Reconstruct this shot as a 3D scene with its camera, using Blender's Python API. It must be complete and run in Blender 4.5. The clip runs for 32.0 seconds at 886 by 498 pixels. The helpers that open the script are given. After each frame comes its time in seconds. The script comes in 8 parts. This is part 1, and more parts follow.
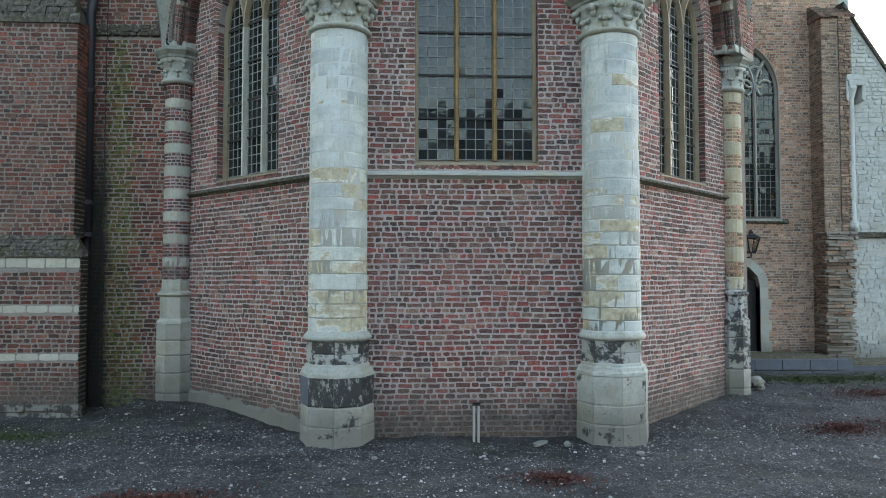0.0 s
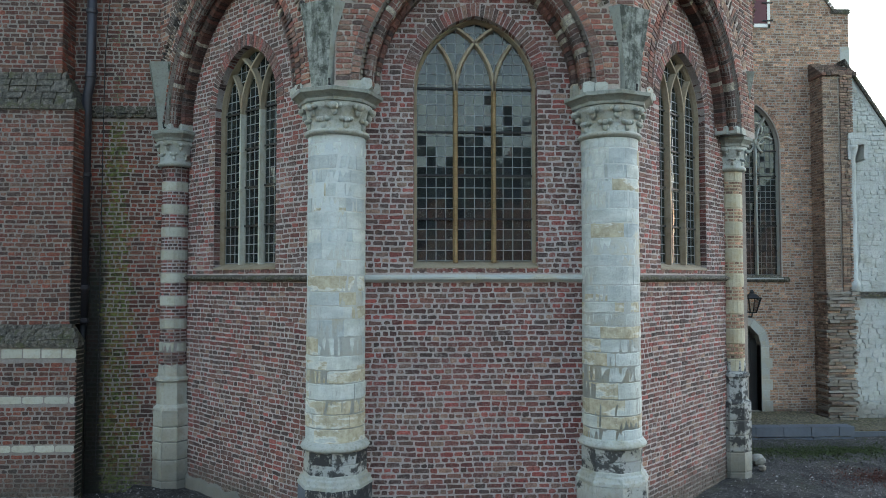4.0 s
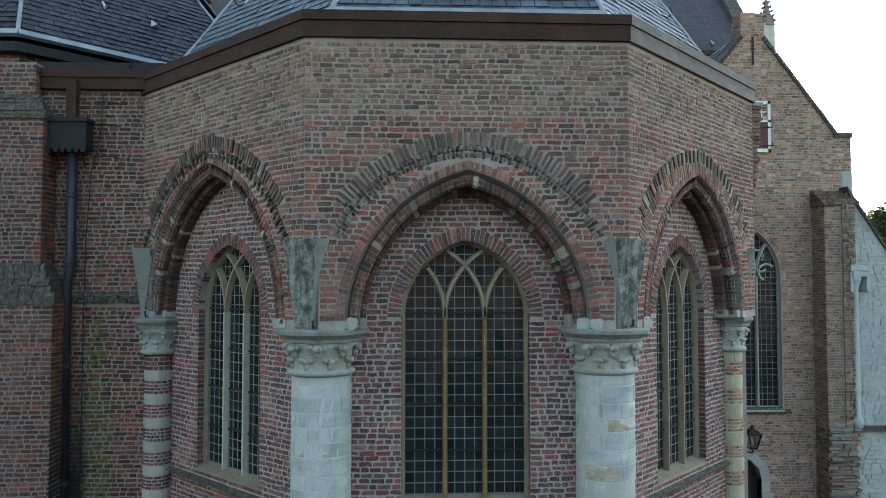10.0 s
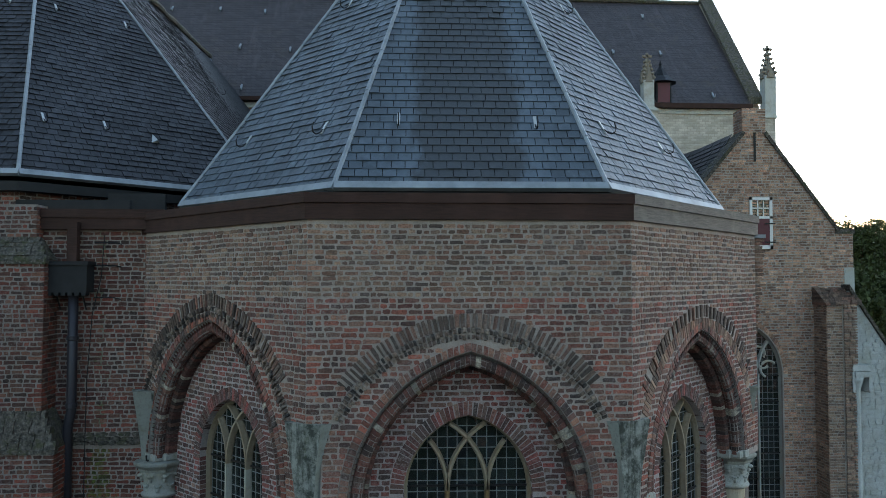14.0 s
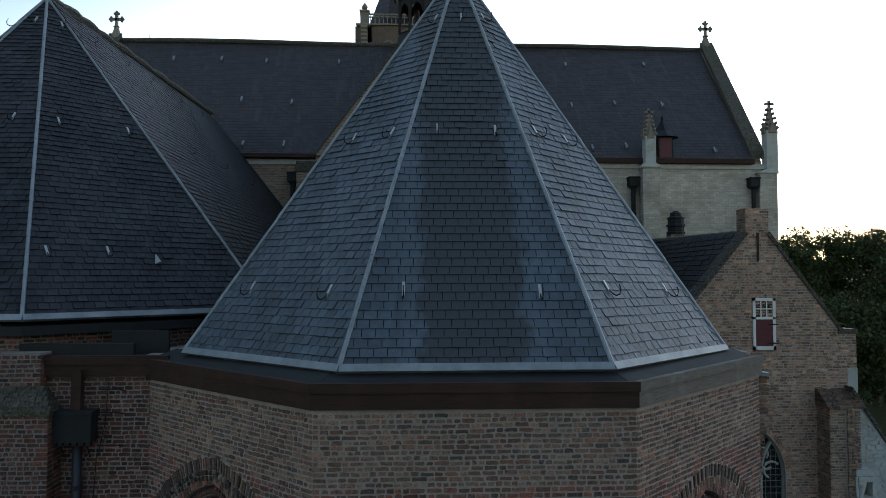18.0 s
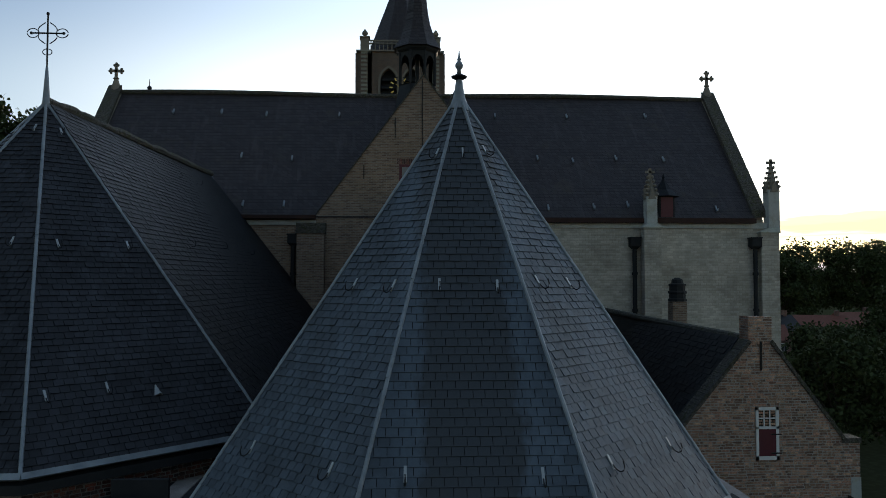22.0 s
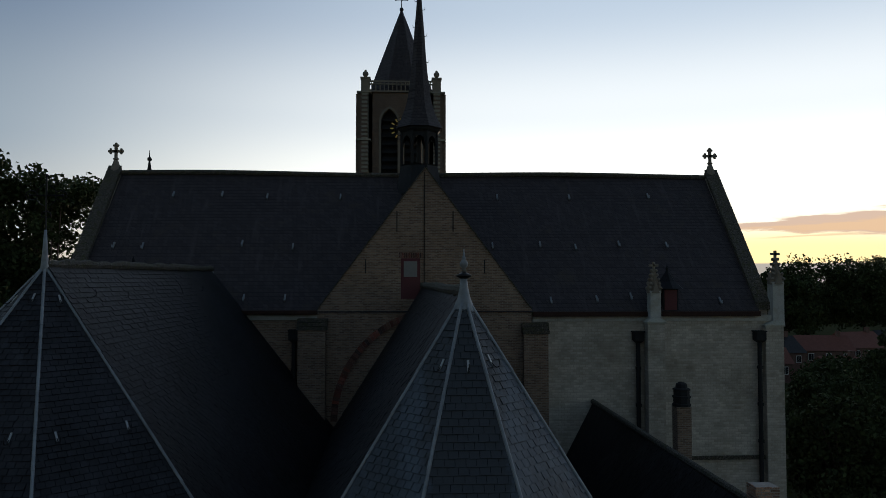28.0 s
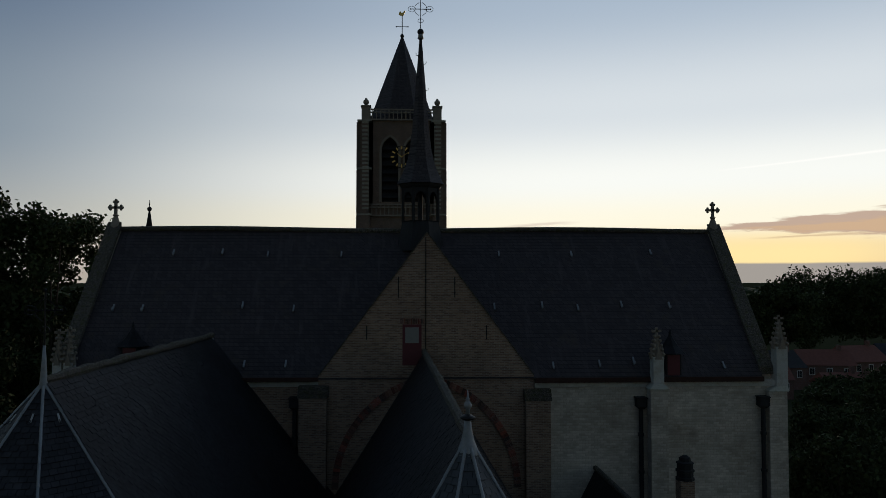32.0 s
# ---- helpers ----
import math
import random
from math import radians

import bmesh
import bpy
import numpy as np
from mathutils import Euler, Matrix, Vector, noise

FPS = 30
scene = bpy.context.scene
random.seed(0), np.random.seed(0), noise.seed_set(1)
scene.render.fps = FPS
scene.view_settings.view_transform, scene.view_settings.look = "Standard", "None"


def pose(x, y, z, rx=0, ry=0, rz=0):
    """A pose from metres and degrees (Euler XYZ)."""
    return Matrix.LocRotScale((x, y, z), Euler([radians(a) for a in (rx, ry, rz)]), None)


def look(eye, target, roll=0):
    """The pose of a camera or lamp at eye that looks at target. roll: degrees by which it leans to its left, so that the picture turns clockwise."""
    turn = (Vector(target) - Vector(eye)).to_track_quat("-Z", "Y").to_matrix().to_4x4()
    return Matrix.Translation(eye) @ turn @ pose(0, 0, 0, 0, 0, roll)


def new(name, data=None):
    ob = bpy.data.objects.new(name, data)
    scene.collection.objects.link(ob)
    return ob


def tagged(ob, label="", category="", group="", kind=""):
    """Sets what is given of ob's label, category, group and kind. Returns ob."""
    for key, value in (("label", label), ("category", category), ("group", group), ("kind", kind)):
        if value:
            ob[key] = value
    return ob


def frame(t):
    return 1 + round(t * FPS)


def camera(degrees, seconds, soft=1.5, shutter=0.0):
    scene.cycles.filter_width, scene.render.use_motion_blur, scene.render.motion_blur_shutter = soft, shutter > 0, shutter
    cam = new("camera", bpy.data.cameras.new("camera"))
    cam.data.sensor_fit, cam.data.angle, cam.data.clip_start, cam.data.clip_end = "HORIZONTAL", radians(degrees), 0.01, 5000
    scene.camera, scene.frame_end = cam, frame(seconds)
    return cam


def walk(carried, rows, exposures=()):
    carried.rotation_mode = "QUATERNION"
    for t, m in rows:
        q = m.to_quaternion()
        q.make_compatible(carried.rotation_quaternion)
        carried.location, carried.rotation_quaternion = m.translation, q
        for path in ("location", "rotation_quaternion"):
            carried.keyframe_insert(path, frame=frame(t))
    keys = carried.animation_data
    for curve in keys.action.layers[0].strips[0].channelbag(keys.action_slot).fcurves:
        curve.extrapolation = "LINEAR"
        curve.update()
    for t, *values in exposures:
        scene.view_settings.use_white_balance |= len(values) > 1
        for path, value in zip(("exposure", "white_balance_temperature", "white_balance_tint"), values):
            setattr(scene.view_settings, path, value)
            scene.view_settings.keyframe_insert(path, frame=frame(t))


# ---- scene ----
# Camera: a drone that climbs straight up before the apse; it keeps one direction of view.
cam = camera(62.17, 32.0, 0.8)
PITCH, YAW = 2.345, -2.777
PATH = [
    (0.0, 0.000, 0.000, 2.200),
    (1.0, 0.020, 0.012, 2.564),
    (2.0, 0.035, 0.017, 2.921),
    (3.0, 0.029, 0.028, 3.252),
    (3.5, 0.021, 0.034, 3.434),
    (5.5, 0.020, 0.052, 4.357),
    (6.0, 0.020, 0.067, 4.601),
    (7.0, 0.022, 0.092, 5.107),
    (8.0, 0.048, 0.153, 5.647),
    (9.0, 0.125, 0.234, 6.230),
    (10.0, 0.182, 0.287, 6.815),
    (11.0, 0.194, 0.309, 7.399),
    (12.0, 0.196, 0.306, 8.010),
    (13.0, 0.183, 0.264, 8.595),
    (14.0, 0.147, 0.229, 9.169),
    (15.0, 0.129, 0.225, 9.825),
    (15.5, 0.124, 0.227, 10.121),
    (17.5, 0.078, 0.164, 11.337),
    (18.0, 0.072, 0.147, 11.619),
    (19.0, 0.056, 0.144, 12.240),
    (20.0, 0.066, 0.135, 12.880),
    (21.0, 0.054, 0.145, 13.549),
    (22.0, 0.042, 0.146, 14.262),
    (23.0, 0.025, 0.153, 14.972),
    (24.0, 0.004, 0.160, 15.685),
    (25.0, -0.022, 0.173, 16.407),
    (25.5, -0.022, 0.181, 16.734),
    (27.5, -0.041, 0.208, 18.020),
    (28.0, -0.046, 0.215, 18.353),
    (29.0, -0.064, 0.242, 19.035),
    (30.0, -0.090, 0.258, 19.728),
    (31.0, -0.107, 0.280, 20.467),
    (32.0, -0.115, 0.291, 21.192),
]
EXPOSURE = [(0.0, 4.96, 7300, 13), (3.0, 4.86, 7250, 13), (6.0, 4.51, 7050, 10), (7.5, 4.30, 6950, 9), (9.0, 4.36, 6800, 8), (10.0, 4.42, 6750, 8), (13.0, 4.10, 6600, 9), (16.0, 3.35, 6600, 10), (19.0, 2.72, 6500, 10), (22.0, 2.1, 6500, 10), (25.0, 1.55, 6500, 11), (28.0, 1.18, 6450, 12), (32.0, 0.78, 6350, 12)]
walk(cam, [(t, pose(x, y, z, 90 + PITCH, 0, YAW)) for t, x, y, z in PATH], EXPOSURE)

# ---- world, sun, exposure ----
SUN_AZIMUTH, SUN_ELEVATION = 26.0, 2.5
world = bpy.data.worlds.new("evening_sky")
scene.world = world
world.use_nodes = True


def build_sky(tree):
    n, l = tree.nodes, tree.links
    n.clear()
    out, bg, sky = n.new("ShaderNodeOutputWorld"), n.new("ShaderNodeBackground"), n.new("ShaderNodeTexSky")
    sky.sky_type, sky.sun_disc = "NISHITA", False
    sky.sun_elevation, sky.sun_rotation = radians(SUN_ELEVATION), radians(SUN_AZIMUTH)
    sky.air_density, sky.dust_density, sky.ozone_density = 1.0, 0.4, 2.0
    geo, sep = n.new("ShaderNodeTexCoord"), n.new("ShaderNodeSeparateXYZ")
    l.new(geo.outputs["Generated"], sep.inputs[0])
    # the sky dims evenly away from the sunset
    toward, fade, dusk = n.new("ShaderNodeVectorMath"), n.new("ShaderNodeMapRange"), n.new("ShaderNodeMixRGB")
    toward.operation = "DOT_PRODUCT"
    toward.inputs[1].default_value = (math.sin(radians(SUN_AZIMUTH)), math.cos(radians(SUN_AZIMUTH)), 0)
    l.new(geo.outputs["Generated"], toward.inputs[0])
    fade.interpolation_type = "SMOOTHSTEP"
    for k, v in (("From Min", -0.9), ("From Max", 0.5), ("To Min", 0.45), ("To Max", 1.0)):
        fade.inputs[k].default_value = v
    l.new(toward.outputs["Value"], fade.inputs["Value"])
    dusk.blend_type, dusk.inputs[0].default_value = "MULTIPLY", 1.0
    l.new(sky.outputs[0], dusk.inputs[1])
    l.new(fade.outputs[0], dusk.inputs[2])
    soft = n.new("ShaderNodeHueSaturation")
    soft.inputs["Saturation"].default_value = 0.84
    l.new(dusk.outputs[0], soft.inputs["Color"])

    def calc(op, a, b=0.0):
        q = n.new("ShaderNodeMath")
        q.operation, q.use_clamp = op, False
        for s, v in zip(q.inputs, (a, b)):
            if isinstance(v, bpy.types.NodeSocket):
                l.new(v, s)
            else:
                s.default_value = v
        return q.outputs[0]

    def span(v, a, b, c=0.0, d=1.0):
        q = n.new("ShaderNodeMapRange")
        q.interpolation_type = "SMOOTHSTEP"
        l.new(v, q.inputs["Value"])
        for k, x in (("From Min", a), ("From Max", b), ("To Min", c), ("To Max", d)):
            q.inputs[k].default_value = x
        return q.outputs[0]

    def cover(below, mask, color):
        q = n.new("ShaderNodeMixRGB")
        l.new(mask, q.inputs[0])
        l.new(below, q.inputs[1])
        q.inputs[2].default_value = (*color, 1)
        return q.outputs[0]

    # clouds are drawn out along the horizon
    stretch, cloud = n.new("ShaderNodeMapping"), n.new("ShaderNodeTexNoise")
    stretch.inputs["Scale"].default_value = (3.0, 3.0, 30.0)
    cloud.inputs["Scale"].default_value, cloud.inputs["Detail"].default_value, cloud.inputs["Roughness"].default_value = 3.2, 7.0, 0.62
    l.new(geo.outputs["Generated"], stretch.inputs[0])
    l.new(stretch.outputs[0], cloud.inputs[0])
    x, y, z = sep.outputs

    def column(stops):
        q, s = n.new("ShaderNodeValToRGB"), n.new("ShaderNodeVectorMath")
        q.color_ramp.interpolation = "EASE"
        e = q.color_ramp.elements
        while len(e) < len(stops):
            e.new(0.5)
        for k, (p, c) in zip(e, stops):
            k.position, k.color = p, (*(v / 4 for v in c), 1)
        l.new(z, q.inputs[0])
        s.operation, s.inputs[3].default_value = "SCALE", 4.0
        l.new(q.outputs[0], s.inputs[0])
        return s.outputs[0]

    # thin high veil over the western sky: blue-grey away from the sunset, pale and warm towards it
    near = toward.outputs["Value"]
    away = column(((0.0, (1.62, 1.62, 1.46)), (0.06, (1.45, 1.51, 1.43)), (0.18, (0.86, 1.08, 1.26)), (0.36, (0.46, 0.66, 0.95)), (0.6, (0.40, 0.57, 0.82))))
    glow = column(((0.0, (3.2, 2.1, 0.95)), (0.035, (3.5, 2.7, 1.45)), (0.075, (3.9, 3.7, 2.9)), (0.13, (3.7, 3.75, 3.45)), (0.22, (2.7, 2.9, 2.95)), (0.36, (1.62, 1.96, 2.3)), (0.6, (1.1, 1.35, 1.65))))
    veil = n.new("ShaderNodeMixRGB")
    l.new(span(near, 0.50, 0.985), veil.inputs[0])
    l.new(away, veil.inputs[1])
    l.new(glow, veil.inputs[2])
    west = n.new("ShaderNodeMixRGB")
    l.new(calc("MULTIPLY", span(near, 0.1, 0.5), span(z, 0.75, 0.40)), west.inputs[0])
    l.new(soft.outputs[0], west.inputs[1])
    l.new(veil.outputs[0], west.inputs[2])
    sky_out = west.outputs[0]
    rough = calc("MULTIPLY", calc("SUBTRACT", cloud.outputs["Fac"], 0.5), 0.030)

    def streak(below, c, m, half, grow, x0, x1, color, soft_edge, amount, ragged=1.0):
        """A streak of cloud along z = c + m x, widening from x0 on."""
        mid = calc("ADD", c, calc("MULTIPLY", x, m))
        off = calc("ABSOLUTE", calc("SUBTRACT", calc("ADD", z, calc("MULTIPLY", rough, ragged)), mid))
        wide = calc("ADD", half, calc("MAXIMUM", 0.0, calc("MULTIPLY", calc("SUBTRACT", x, x0), grow)))
        mask = calc("MULTIPLY", span(calc("SUBTRACT", off, wide), soft_edge, -soft_edge, 0.0, amount), span(x, x0, x0 + 0.05))
        if x1:
            mask = calc("MULTIPLY", mask, span(x, x1, x1 - 0.05))
        return cover(below, calc("MULTIPLY", mask, span(y, 0.1, 0.3)), color)

    sky_out = cover(sky_out, calc("MULTIPLY", span(near, 0.982, 0.9995, 0.0, 0.8), span(z, 0.075, 0.03)), (4.2, 3.3, 1.5))
    sky_out = streak(sky_out, 0.055, 0.0235, 0.0022, 0.062, 0.36, None, (1.95, 1.36, 1.02), 0.0024, 0.9)
    sky_out = streak(sky_out, 0.0515, 0.0235, 0.0004, 0.045, 0.40, None, (2.6, 1.75, 1.0), 0.0020, 0.7)
    sky_out = streak(sky_out, 0.0330, 0.040, 0.0010, 0.0, 0.42, 0.56, (2.2, 1.5, 0.9), 0.0014, 0.7, 0.3)
    sky_out = streak(sky_out, 0.1088, 0.073, 0.0004, 0.004, 0.38, None, (4.2, 4.1, 3.8), 0.0014, 0.6, 0.05)
    sky_out = streak(sky_out, 0.0605, 0.0684, 0.0015, 0.0, 0.05, 0.24, (2.3, 1.75, 1.5), 0.0020, 0.55, 0.5)
    haze = calc("MULTIPLY", span(calc("ADD", z, calc("MULTIPLY", rough, 0.1)), 0.0215, 0.0185, 0.0, 0.9), span(near, 0.5, 0.9))
    sky_out = cover(sky_out, haze, (1.15, 1.12, 1.12))
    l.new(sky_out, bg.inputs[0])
    bg.inputs[1].default_value = SKY_STRENGTH
    l.new(bg.outputs[0], out.inputs[0])


SKY_STRENGTH = 0.15
build_sky(world.node_tree)
sun = new("sun", bpy.data.lights.new("sun", "SUN"))
sun.data.energy, sun.data.angle, sun.data.color = 0.5, radians(10.0), (1.0, 0.78, 0.55)
az, el = radians(SUN_AZIMUTH), radians(SUN_ELEVATION)
sun.matrix_world = look((0, 0, 0), (-math.sin(az) * math.cos(el), -math.cos(az) * math.cos(el), -math.sin(el)))

# ---- materials ----


class Nodes:
    """A small builder for procedural materials."""

    def __init__(self, name):
        self.mat = bpy.data.materials.new(name)
        self.mat.use_nodes = True
        self.tree = self.mat.node_tree
        self.bsdf = self.tree.nodes["Principled BSDF"]
        geo = self.tree.nodes.new("ShaderNodeNewGeometry")
        self.pos, self.island = geo.outputs["Position"], geo.outputs["Random Per Island"]
        self.obj = self.tree.nodes.new("ShaderNodeObjectInfo").outputs["Random"]

    def link(self, a, b):
        self.tree.links.new(a, b)

    def put(self, socket, v):
        if isinstance(v, bpy.types.NodeSocket):
            self.link(v, socket)
        else:
            socket.default_value = (*v, 1) if isinstance(v, tuple) and len(v) == 3 and socket.type == "RGBA" else v

    def noise(self, scale, detail=5.0, rough=0.6, stretch=None):
        n = self.tree.nodes.new("ShaderNodeTexNoise")
        n.inputs["Scale"].default_value, n.inputs["Detail"].default_value, n.inputs["Roughness"].default_value = scale, detail, rough
        src = self.pos
        if stretch:
            m = self.tree.nodes.new("ShaderNodeMapping")
            m.inputs["Scale"].default_value = stretch
            self.link(src, m.inputs[0])
            src = m.outputs[0]
        self.link(src, n.inputs["Vector"])
        return n.outputs["Fac"]

    def math(self, op, a, b=0.0):
        n = self.tree.nodes.new("ShaderNodeMath")
        n.operation = op
        self.put(n.inputs[0], a)
        self.put(n.inputs[1], b)
        return n.outputs[0]

    def span(self, v, a, b, c=0.0, d=1.0):
        n = self.tree.nodes.new("ShaderNodeMapRange")
        self.put(n.inputs["Value"], v)
        for k, x in (("From Min", a), ("From Max", b), ("To Min", c), ("To Max", d)):
            n.inputs[k].default_value = x
        return n.outputs[0]

    def ramp(self, v, stops, flat=False):
        n = self.tree.nodes.new("ShaderNodeValToRGB")
        n.color_ramp.interpolation = "CONSTANT" if flat else "LINEAR"
        e = n.color_ramp.elements
        while len(e) < len(stops):
            e.new(0.5)
        for k, (p, c) in zip(e, stops):
            k.position, k.color = p, (*c, 1)
        self.link(v, n.inputs[0])
        return n.outputs[0]

    def mix(self, f, a, b, op="MIX"):
        n = self.tree.nodes.new("ShaderNodeMixRGB")
        n.blend_type = op
        for s, v in zip(n.inputs, (f, a, b)):
            self.put(s, v)
        return n.outputs[0]

    def cells(self, scale, stretch=None):
        """Random value of each cell and the distance to its middle."""
        n, q = self.tree.nodes.new("ShaderNodeTexVoronoi"), self.tree.nodes.new("ShaderNodeSeparateXYZ")
        n.inputs["Scale"].default_value = scale
        self.link(self.pos, n.inputs["Vector"])
        self.link(n.outputs["Color"], q.inputs[0])
        return q.outputs[0], n.outputs["Distance"]

    def again(self, v, k):
        """Another random number out of v."""
        return self.math("FRACT", self.math("MULTIPLY", v, k))

    def axis(self, k):
        n = self.tree.nodes.new("ShaderNodeSeparateXYZ")
        self.link(self.pos, n.inputs[0])
        return n.outputs[k]

    def each(self):
        """A random number for each piece, whether an object of its own or an island of a joined mesh."""
        return self.math("FRACT", self.math("ADD", self.island, self.obj))

    def done(self, color, rough=0.85, bump=None, depth=0.004, metal=0.0, spec=None):
        self.put(self.bsdf.inputs["Base Color"], color)
        self.put(self.bsdf.inputs["Roughness"], rough)
        self.bsdf.inputs["Metallic"].default_value = metal
        if spec is not None:
            self.bsdf.inputs["Specular IOR Level"].default_value = spec
        if bump is not None:
            b = self.tree.nodes.new("ShaderNodeBump")
            b.inputs["Strength"].default_value, b.inputs["Distance"].default_value = 0.8, depth
            self.link(bump, b.inputs["Height"])
            self.link(b.outputs[0], self.bsdf.inputs["Normal"])
        return self.mat


def palette(colors):
    return [((i + 0.0) / len(colors), c) for i, c in enumerate(colors)]


def brick_material(name, colors, algae=0.0, lime=0.45):
    m = Nodes(name)
    one = m.each()
    base = m.ramp(one, palette([tuple(min(1.0, v * k) for v, k in zip(c, (1.64, 1.72, 1.70))) for c in colors]), True)
    base = m.mix(1.0, base, m.ramp(m.again(one, 37.7), [(0.0, (0.46, 0.44, 0.43)), (0.5, (0.80, 0.77, 0.75)), (1.0, (1.16, 1.08, 1.03))]), "MULTIPLY")
    grain, fine = m.noise(34, 6, 0.75), m.noise(130, 3, 0.7)
    c = m.mix(1.0, base, m.ramp(grain, [(0.36, (0.38, 0.36, 0.36)), (0.5, (0.80, 0.79, 0.79)), (0.60, (1.0, 1.0, 1.0))]), "MULTIPLY")
    c = m.mix(0.8, c, m.ramp(fine, [(0.38, (0.5, 0.5, 0.5)), (0.58, (1.0, 1.0, 1.0))]), "MULTIPLY")
    # soot, then smeared lime in patches
    c = m.mix(m.span(m.noise(4.2, 6, 0.75), 0.56, 0.70, 0.0, 0.65), c, (0.045, 0.038, 0.038))
    smear = m.math("MULTIPLY", m.span(m.noise(26, 6, 0.8), 0.50, 0.62, 0.0, 1.0), m.span(m.noise(1.1, 5, 0.65), 0.42, 0.64, 0.12, 1.0))
    c = m.mix(m.math("MULTIPLY", smear, lime), c, (0.40, 0.35, 0.335))
    c = m.mix(0.55, c, m.ramp(m.noise(0.9, 6, 0.7), [(0.36, (0.42, 0.40, 0.39)), (0.60, (1.0, 0.98, 0.96))]), "MULTIPLY")
    damp = m.span(m.math("ADD", m.axis(2), m.math("MULTIPLY", m.noise(1.8, 5, 0.7), 0.7)), 0.62, 1.12, 0.85, 0.0)
    c = m.mix(damp, c, m.ramp(m.noise(24, 5, 0.7), [(0.38, (0.030, 0.026, 0.022)), (0.62, (0.105, 0.088, 0.075))]))
    if algae:
        near = m.math("ABSOLUTE", m.math("ADD", m.axis(0), 4.98))
        a = m.span(m.math("ADD", m.math("ADD", m.noise(2.4, 6, 0.75), m.span(m.axis(2), 0, 7, 0.10, -0.14)), m.span(near, 0.0, 0.65, 0.28, -0.24)), 0.49, 0.56, 0.0, algae)
        a = m.math("MULTIPLY", a, m.span(m.noise(14, 6, 0.8), 0.40, 0.58, 0.15, 1.0))
        c = m.mix(a, c, m.ramp(m.noise(12, 5, 0.7), [(0.40, (0.016, 0.028, 0.005)), (0.60, (0.12, 0.175, 0.028))]))
        # black strip behind the downpipe: shade of the buttress corner, painted into the brick
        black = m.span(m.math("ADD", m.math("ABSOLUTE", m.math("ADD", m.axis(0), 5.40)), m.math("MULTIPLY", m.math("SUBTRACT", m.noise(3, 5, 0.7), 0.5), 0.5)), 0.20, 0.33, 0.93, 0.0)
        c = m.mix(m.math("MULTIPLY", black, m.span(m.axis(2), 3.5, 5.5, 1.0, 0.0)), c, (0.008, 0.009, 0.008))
    return m.done(c, 0.9, m.math("ADD", grain, m.math("MULTIPLY", fine, 0.6)), 0.009)


RED = [(0.24, 0.058, 0.054), (0.18, 0.060, 0.054), (0.13, 0.052, 0.050), (0.10, 0.050, 0.048), (0.20, 0.065, 0.058), (0.13, 0.065, 0.055), (0.075, 0.046, 0.046), (0.16, 0.07, 0.06), (0.115, 0.05, 0.05), (0.20, 0.058, 0.054), (0.17, 0.10, 0.088), (0.085, 0.05, 0.05), (0.15, 0.056, 0.053), (0.20, 0.12, 0.10), (0.11, 0.058, 0.053)]
PALE = [(0.22, 0.135, 0.10), (0.26, 0.165, 0.125), (0.16, 0.10, 0.08), (0.28, 0.175, 0.125), (0.21, 0.115, 0.085), (0.12, 0.085, 0.075), (0.25, 0.135, 0.10), (0.27, 0.185, 0.14), (0.18, 0.12, 0.095), (0.23, 0.115, 0.085)]
MIXED = [(0.21, 0.085, 0.065), (0.25, 0.10, 0.075), (0.115, 0.07, 0.062), (0.22, 0.14, 0.11), (0.27, 0.095, 0.068), (0.08, 0.058, 0.056), (0.16, 0.09, 0.075), (0.26, 0.15, 0.11), (0.19, 0.075, 0.062), (0.14, 0.08, 0.068), (0.20, 0.12, 0.095)]
YELLOW = [(0.30, 0.20, 0.15), (0.34, 0.235, 0.175), (0.26, 0.17, 0.13), (0.36, 0.25, 0.19), (0.28, 0.18, 0.14), (0.22, 0.15, 0.12), (0.32, 0.19, 0.145)]
ROLL = [(0.24, 0.085, 0.068), (0.16, 0.062, 0.055), (0.24, 0.085, 0.07), (0.11, 0.058, 0.055), (0.18, 0.10, 0.085), (0.36, 0.33, 0.28), (0.21, 0.072, 0.06), (0.14, 0.072, 0.064), (0.09, 0.055, 0.052), (0.24, 0.105, 0.08), (0.19, 0.072, 0.06), (0.17, 0.068, 0.056), (0.12, 0.065, 0.058), (0.22, 0.08, 0.065)]
M_RED = brick_material("red_brick", [(r * 1.22, g * 1.24, b * 1.20) for r, g, b in RED], lime=0.6)
M_PALE = brick_material("pale_brick", [tuple(v * 1.12 for v in c) for c in PALE], lime=0.3)
M_MIXED = brick_material("mixed_brick", [(r * 1.18, g * 1.04, b * 1.02) for r, g, b in MIXED], lime=0.6)
M_NICHE = brick_material("niche_brick", [(r * 1.32, g * 1.38, b * 1.34) for r, g, b in RED], lime=0.75)
M_YELLOW = brick_material("yellow_brick", [(r * 1.53, g * 1.41, b * 1.34) for r, g, b in YELLOW], lime=0.2)
M_WORN = brick_material("weathered_buff_brick", [(r * 1.16, g * 1.22, b * 1.24) for r, g, b in YELLOW], lime=0.35)
M_ROLL = brick_material("moulded_brick", [(r * 0.66, g * 0.74, b * 0.74) if g < 0.2 else (r, g, b) for r, g, b in ROLL], lime=0.25)
# MIXED darkened for the left walls: sootier bricks, with weaker light there painted in
DEEP = [(r * 0.74, g * 0.56, b * 0.52) for r, g, b in MIXED]
